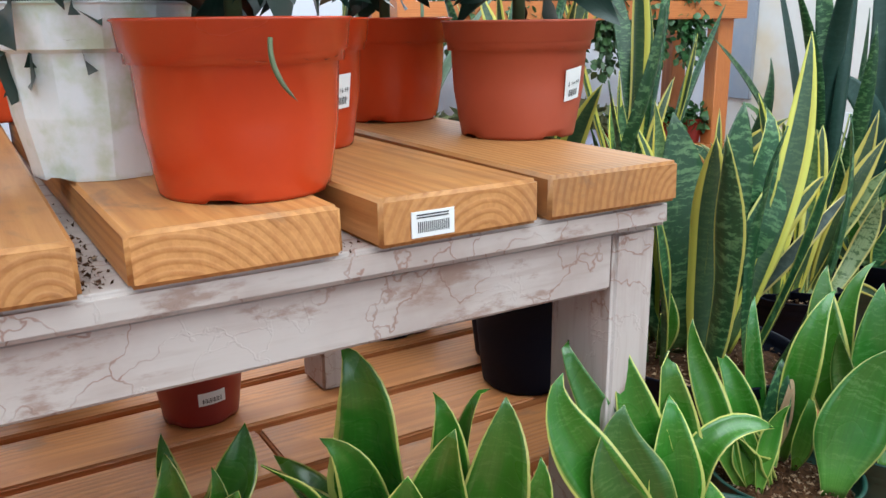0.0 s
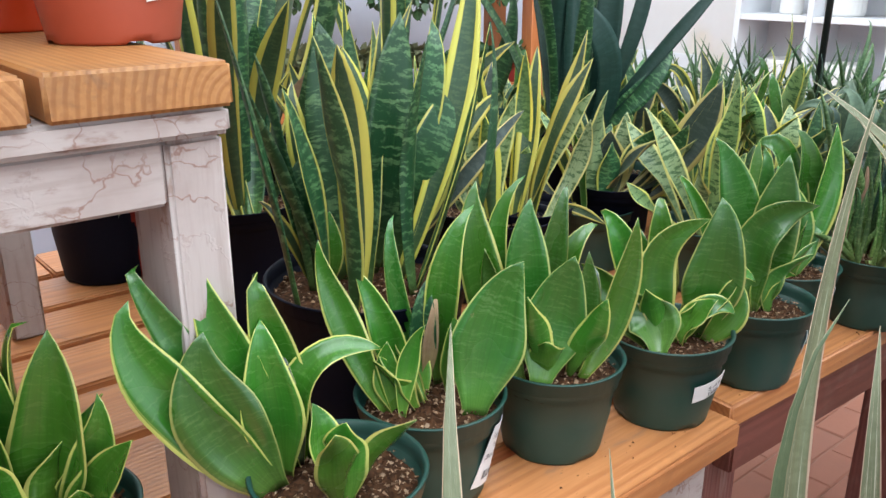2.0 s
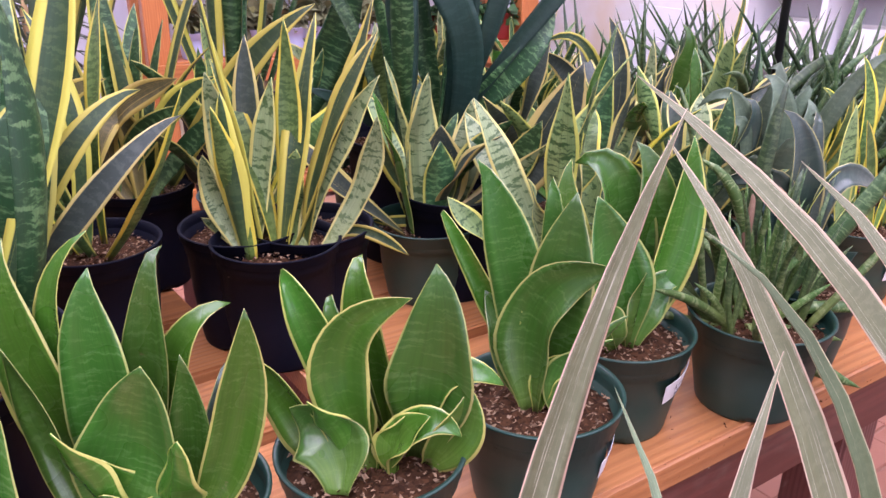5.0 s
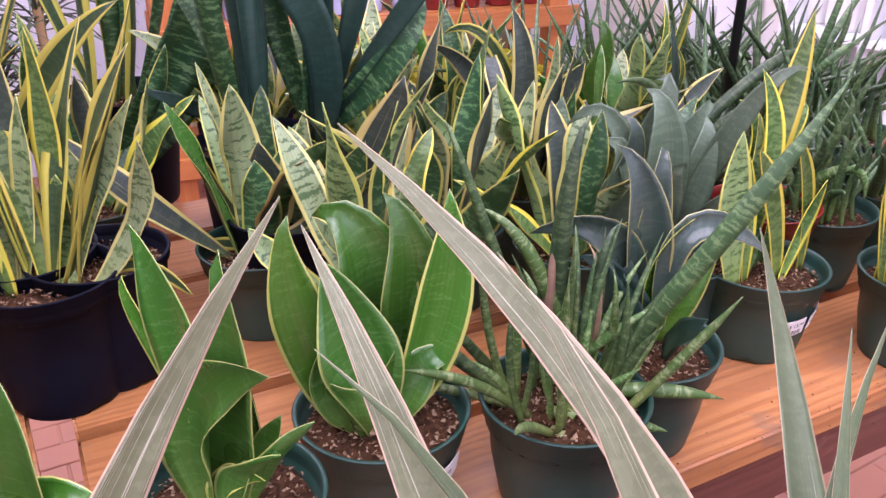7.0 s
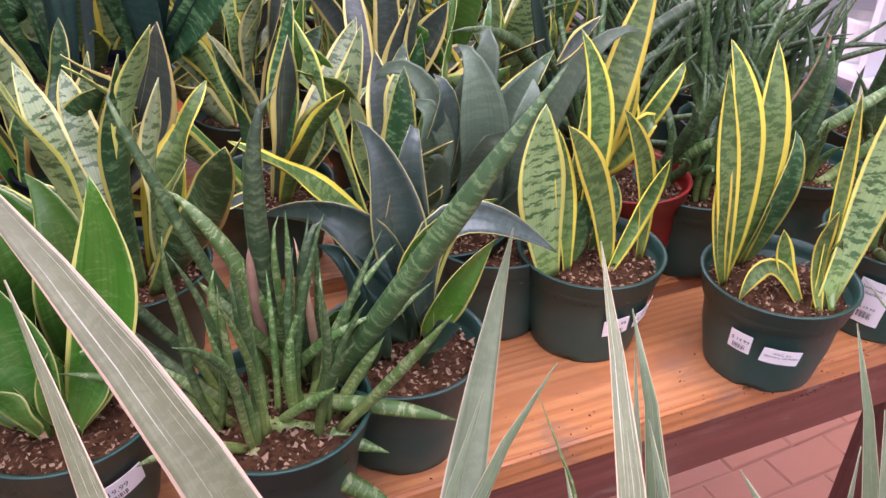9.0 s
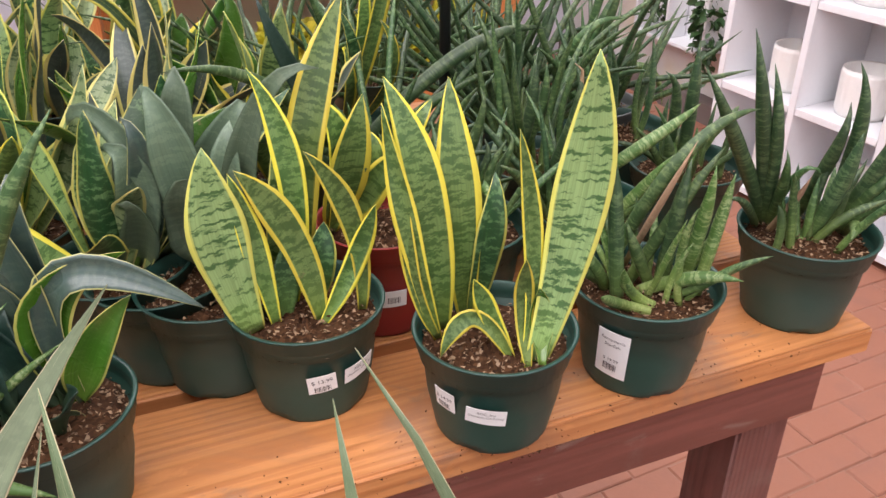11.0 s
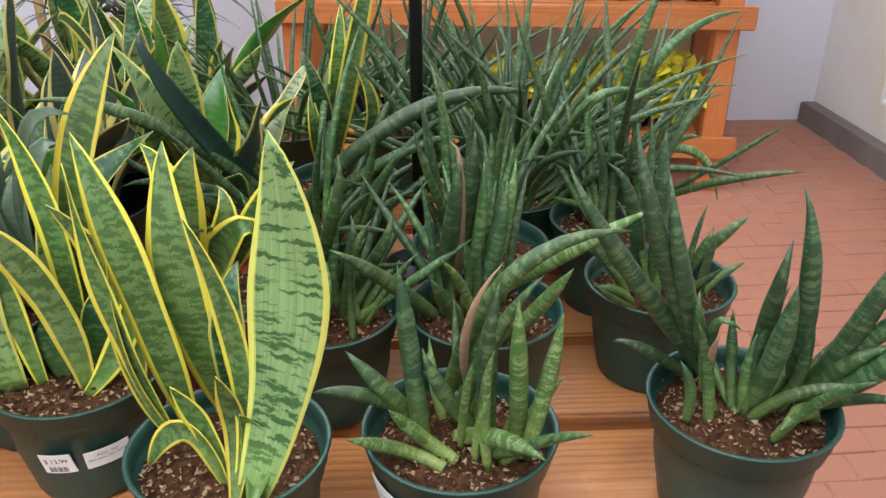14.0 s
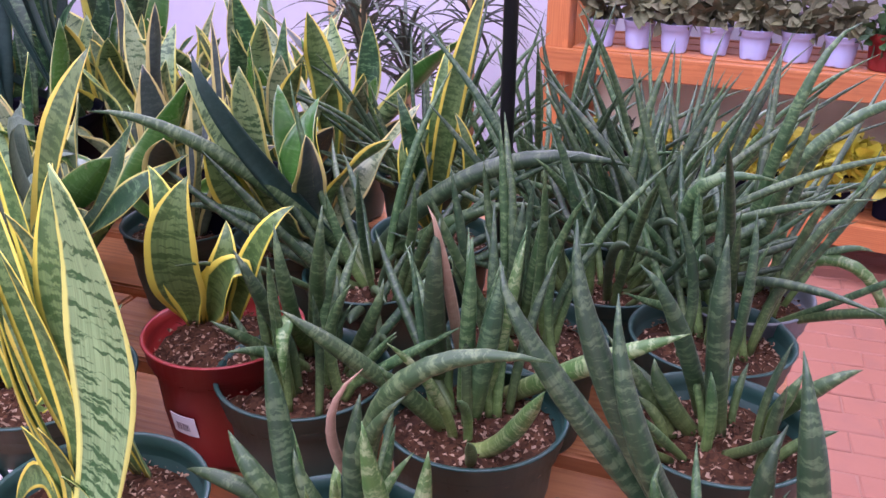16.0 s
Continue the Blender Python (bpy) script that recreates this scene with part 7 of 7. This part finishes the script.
t6 = potted(1.671, 3.455, 1.403, "red", "dark-leaved shrub in an orange-red pot on a board", "potted_shrub")
part("stem", lathe_bm([(0.007, 0.09), (0.006, 0.2), (0.005, 0.33), (0.002, 0.42)], 10), LEAF["palm"], t6, smooth=True)
foliage("leaves", t6, "shrub", (0, 0, 0.23), (0.10, 0.10, 0.10), 260, 0.07, 0.034, 306, 0.0)
sticker(t4, -75, 0.055, 0.024, 0.032, [("$ 16.99", 0.006, 0, 0.001)], 8, (-0.007, 0.007, -0.012, -0.005, 11), "terra")
sticker(t2, -68, 0.055, 0.024, 0.032, [("$ 16.99", 0.006, 0, 0.001)], 4, (-0.007, 0.007, -0.012, -0.005, 11), "red")
u1 = potted(1.914, 3.461, 0.917, "darkred", "young plant in a dark red pot under the raised bench", "potted_shrub")
sticker(u1, -88, 0.050, 0.042, 0.022, [], 3, (-0.015, 0.015, -0.007, 0.001, 16), "darkred")
u2 = potted(2.377, 3.627, 0.917, "darkred", "empty dark red pot under the raised bench", "potted_shrub")
foliage("leaves", u2, "ivy", (0, 0, 0.16), (0.07, 0.07, 0.05), 60, 0.05, 0.03, 401, 0.1)
foliage("leaves", u1, "ivy", (0, 0, 0.14), (0.05, 0.05, 0.03), 30, 0.04, 0.025, 402, 0.1)
f1 = potted(2.330, 2.320, 0.000, "black", "tall pale white-edged snake plant in a black pot on the floor")
f2 = potted(3.115, 2.275, 0.000, "black", "tall pale white-edged snake plant in a black pot on the floor")
f3 = potted(3.395, 2.255, 0.000, "black", "tall pale white-edged snake plant in a black pot on the floor")
f4 = potted(3.715, 2.195, 0.000, "black", "tall pale white-edged snake plant in a black pot on the floor")
f5 = potted(4.030, 2.120, 0.000, "black", "tall pale white-edged snake plant in a black pot on the floor")
f6 = potted(2.660, 2.240, 0.000, "black", "tall pale white-edged snake plant in a black pot on the floor")
leaf(f1, (-0.155, 0.145, 1.260), (-0.229, 0.001, 0.870), 0.046, -130, "lance", "frost", (-0.040, 0.015, 0.183))
leaf(f1, (-0.125, 0.039, 1.209), (-0.126, -0.006, 0.883), 0.027, -130, "lance", "frost", (-0.029, 0.003, 0.183))
leaf(f6, (-0.107, 0.111, 1.187), (-0.172, 0.048, 0.868), 0.047, -131, "lance", "frost", (-0.034, 0.017, 0.183))
leaf(f6, (-0.089, 0.085, 1.202), (-0.168, 0.027, 0.871), 0.068, -131, "lance", "frost", (-0.031, 0.012, 0.183))
leaf(f6, (-0.065, 0.156, 1.186), (-0.149, 0.144, 0.862), 0.027, -131, "lance", "frost_green", (-0.025, 0.034, 0.183))
leaf(f6, (0.119, 0.105, 1.248), (-0.036, 0.037, 0.893), 0.049, -127, "lance", "frost", (0.008, 0.015, 0.183))
leaf(f6, (0.093, 0.194, 1.190), (0.023, 0.017, 0.882), 0.027, -127, "lance", "frost_green", (0.012, 0.022, 0.183))
leaf(f6, (0.263, 0.293, 1.325), (-0.029, 0.186, 0.786), 0.070, -90, "lance", "frost", (0.025, 0.040, 0.183))
leaf(f2, (-0.099, 0.388, 1.320), (0.100, 0.048, 0.828), 0.066, -90, "lance", "frost", (0.000, 0.040, 0.183))
leaf(f2, (-0.169, 0.290, 1.290), (-0.104, 0.077, 0.857), 0.074, -90, "lance", "frost", (-0.030, 0.040, 0.183))
leaf(f2, (-0.187, 0.234, 1.234), (-0.062, 0.079, 0.896), 0.030, -119, "lance", "frost_green", (-0.027, 0.034, 0.183))
leaf(f2, (-0.055, 0.236, 1.266), (-0.008, 0.020, 0.900), 0.050, -118, "lance", "frost", (-0.007, 0.027, 0.183))
leaf(f3, (0.031, 0.333, 1.171), (-0.202, -0.012, 0.817), 0.062, -114, "lance", "frost_green", (-0.020, 0.034, 0.183))
leaf(f3, (-0.034, 0.137, 1.283), (-0.093, -0.065, 0.889), 0.046, -114, "lance", "frost", (-0.015, 0.006, 0.183))
leaf(f3, (-0.011, 0.128, 1.236), (-0.005, 0.043, 0.896), 0.046, -114, "lance", "frost_green", (-0.002, 0.018, 0.183))
leaf(f3, (-0.047, 0.146, 1.194), (-0.180, 0.064, 0.861), 0.038, -114, "lance", "frost_green", (-0.029, 0.023, 0.183))
leaf(f3, (-0.080, 0.120, 1.208), (-0.051, 0.017, 0.888), 0.012, -114, "lance", "cyl_light", (-0.015, 0.014, 0.183))
leaf(f3, (-0.083, 0.080, 1.183), (-0.069, 0.011, 0.881), 0.032, -114, "lance", "frost_green", (-0.017, 0.009, 0.183))
leaf(f3, (-0.037, 0.072, 1.207), (-0.035, -0.008, 0.887), 0.046, -114, "lance", "frost_green", (-0.008, 0.006, 0.183))
leaf(f3, (-0.098, 0.145, 1.193), (-0.173, 0.041, 0.868), 0.041, -114, "lance", "frost_green", (-0.033, 0.020, 0.183))
leaf(f3, (-0.014, 0.117, 1.216), (-0.053, 0.010, 0.888), 0.027, -116, "lance", "frost_green", (-0.008, 0.013, 0.183))
leaf(f4, (-0.260, 0.073, 1.200), (-0.233, 0.031, 0.866), 0.030, -114, "lance", "frost_green", (-0.040, 0.011, 0.183))
leaf(f4, (-0.231, 0.084, 1.206), (-0.218, 0.007, 0.869), 0.032, -114, "lance", "frost_green", (-0.040, 0.009, 0.183))
leaf(f4, (-0.310, 0.103, 1.175), (-0.208, 0.017, 0.869), 0.047, -114, "lance", "frost_green", (-0.040, 0.012, 0.183))
leaf(f4, (-0.169, 0.159, 1.230), (-0.088, 0.008, 0.892), 0.030, -107, "lance", "frost_green", (-0.028, 0.017, 0.183))
leaf(f4, (-0.189, 0.142, 1.213), (-0.160, 0.057, 0.883), 0.041, -107, "lance", "frost_green", (-0.040, 0.022, 0.183))
leaf(f5, (-0.039, 0.055, 1.173), (-0.220, -0.028, 0.839), 0.043, -107, "lance", "frost_green", (-0.035, 0.001, 0.183))
leaf(f5, (-0.073, 0.007, 1.163), (-0.179, -0.003, 0.857), 0.049, -107, "lance", "frost_green", (-0.032, 0.000, 0.183))
leaf(f5, (-0.130, -0.023, 1.179), (-0.142, -0.031, 0.873), 0.041, -107, "lance", "frost_green", (-0.032, -0.006, 0.183))
leaf(f5, (-0.307, 0.056, 1.156), (-0.229, 0.009, 0.859), 0.027, -107, "lance", "frost_green", (-0.040, 0.007, 0.183))
fill(f5, 6, (0.4, 0.6), (0.02, 0.03), (0.1, 0.5), "lance", ["frost_green", "frost"], 501, rbase=0.05)
fill(f4, 5, (0.4, 0.6), (0.02, 0.03), (0.1, 0.4), "lance", ["frost_green", "frost"], 502, rbase=0.05)
fill(f6, 5, (0.5, 0.75), (0.025, 0.035), (0.05, 0.25), "lance", ["frost_green", "frost"], 503, rbase=0.05)
fill(ha, 4, (0.08, 0.17), (0.035, 0.055), (0.0, 0.6), "wide", ["hahnii"], 615, wave=0.2)
fill(hb, 4, (0.08, 0.17), (0.035, 0.055), (0.0, 0.6), "wide", ["hahnii"], 616, wave=0.2)
shared("twig", blade_mesh((-0.009, -0.097, 0.109), (-0.009, -0.104, 0.089), (0.002, -0.109, 0.071), 0.0045, 0, "cyl", "palm", seed=3), t1)

# ---- brick paving ----
def brick_mesh(rnd):
    bm = bmesh.new()
    a, b, h = 0.0985, 0.0485, 0.0
    e = 0.003
    lo = [bm.verts.new((sx * a, sy * b, -0.03)) for sx, sy in ((-1, -1), (1, -1), (1, 1), (-1, 1))]
    md = [bm.verts.new((sx * a, sy * b, -0.004 + rnd.uniform(-0.001, 0.001))) for sx, sy in ((-1, -1), (1, -1), (1, 1), (-1, 1))]
    tp = [bm.verts.new((sx * (a - e - rnd.uniform(0, 0.002)), sy * (b - e - rnd.uniform(0, 0.002)), rnd.uniform(-0.0008, 0.0008))) for sx, sy in ((-1, -1), (1, -1), (1, 1), (-1, 1))]
    for u, v in ((lo, md), (md, tp)):
        for i in range(4):
            bm.faces.new((u[i], u[(i + 1) % 4], v[(i + 1) % 4], v[i]))
    bm.faces.new(tp)
    return bm


rnd = random.Random(11)
BRICKS = []
for i in range(4):
    me = bpy.data.meshes.new("brick")
    t = brick_mesh(rnd)
    t.to_mesh(me)
    t.free()
    me.materials.append(M_BRICK)
    BRICKS.append(me)
near, far = [], []
for r in range(int(8.5 / 0.1) + 1):
    for c in range(int(8.8 / 0.2) + 1):
        x, y = -2.4 + c * 0.2 + (0.1 if r % 2 else 0.0), -1.4 + r * 0.1
        if x > 6.28 or y > 6.38 + (6.38 - x) * 0.0612 - 0.06:
            continue
        z = rnd.uniform(-0.002, 0.002)
        (near if 4.15 < x < 5.6 and 2.2 < y < 5.6 and len(near) < 300 else far).append((x, y, z, rnd.uniform(-1.2, 1.2), rnd.choice(BRICKS)))
for x, y, z, a, me in near:
    shared("brick", me, FLOOR, pose(x, y, z, rnd.uniform(-0.3, 0.3), rnd.uniform(-0.3, 0.3), a))
verts, faces = [], []
for x, y, z, a, me in far:
    k = len(verts)
    m = pose(x, y, z, 0, 0, a)
    verts += [tuple(m @ v.co) for v in me.vertices]
    faces += [[k + i for i in p.vertices] for p in me.polygons]
me = bpy.data.meshes.new("brick_paving")
me.from_pydata(verts, [], faces)
me.materials.append(M_BRICK)
ob = new("brick_paving", me)
ob.parent = FLOOR
tagged(ob, kind="stuff")
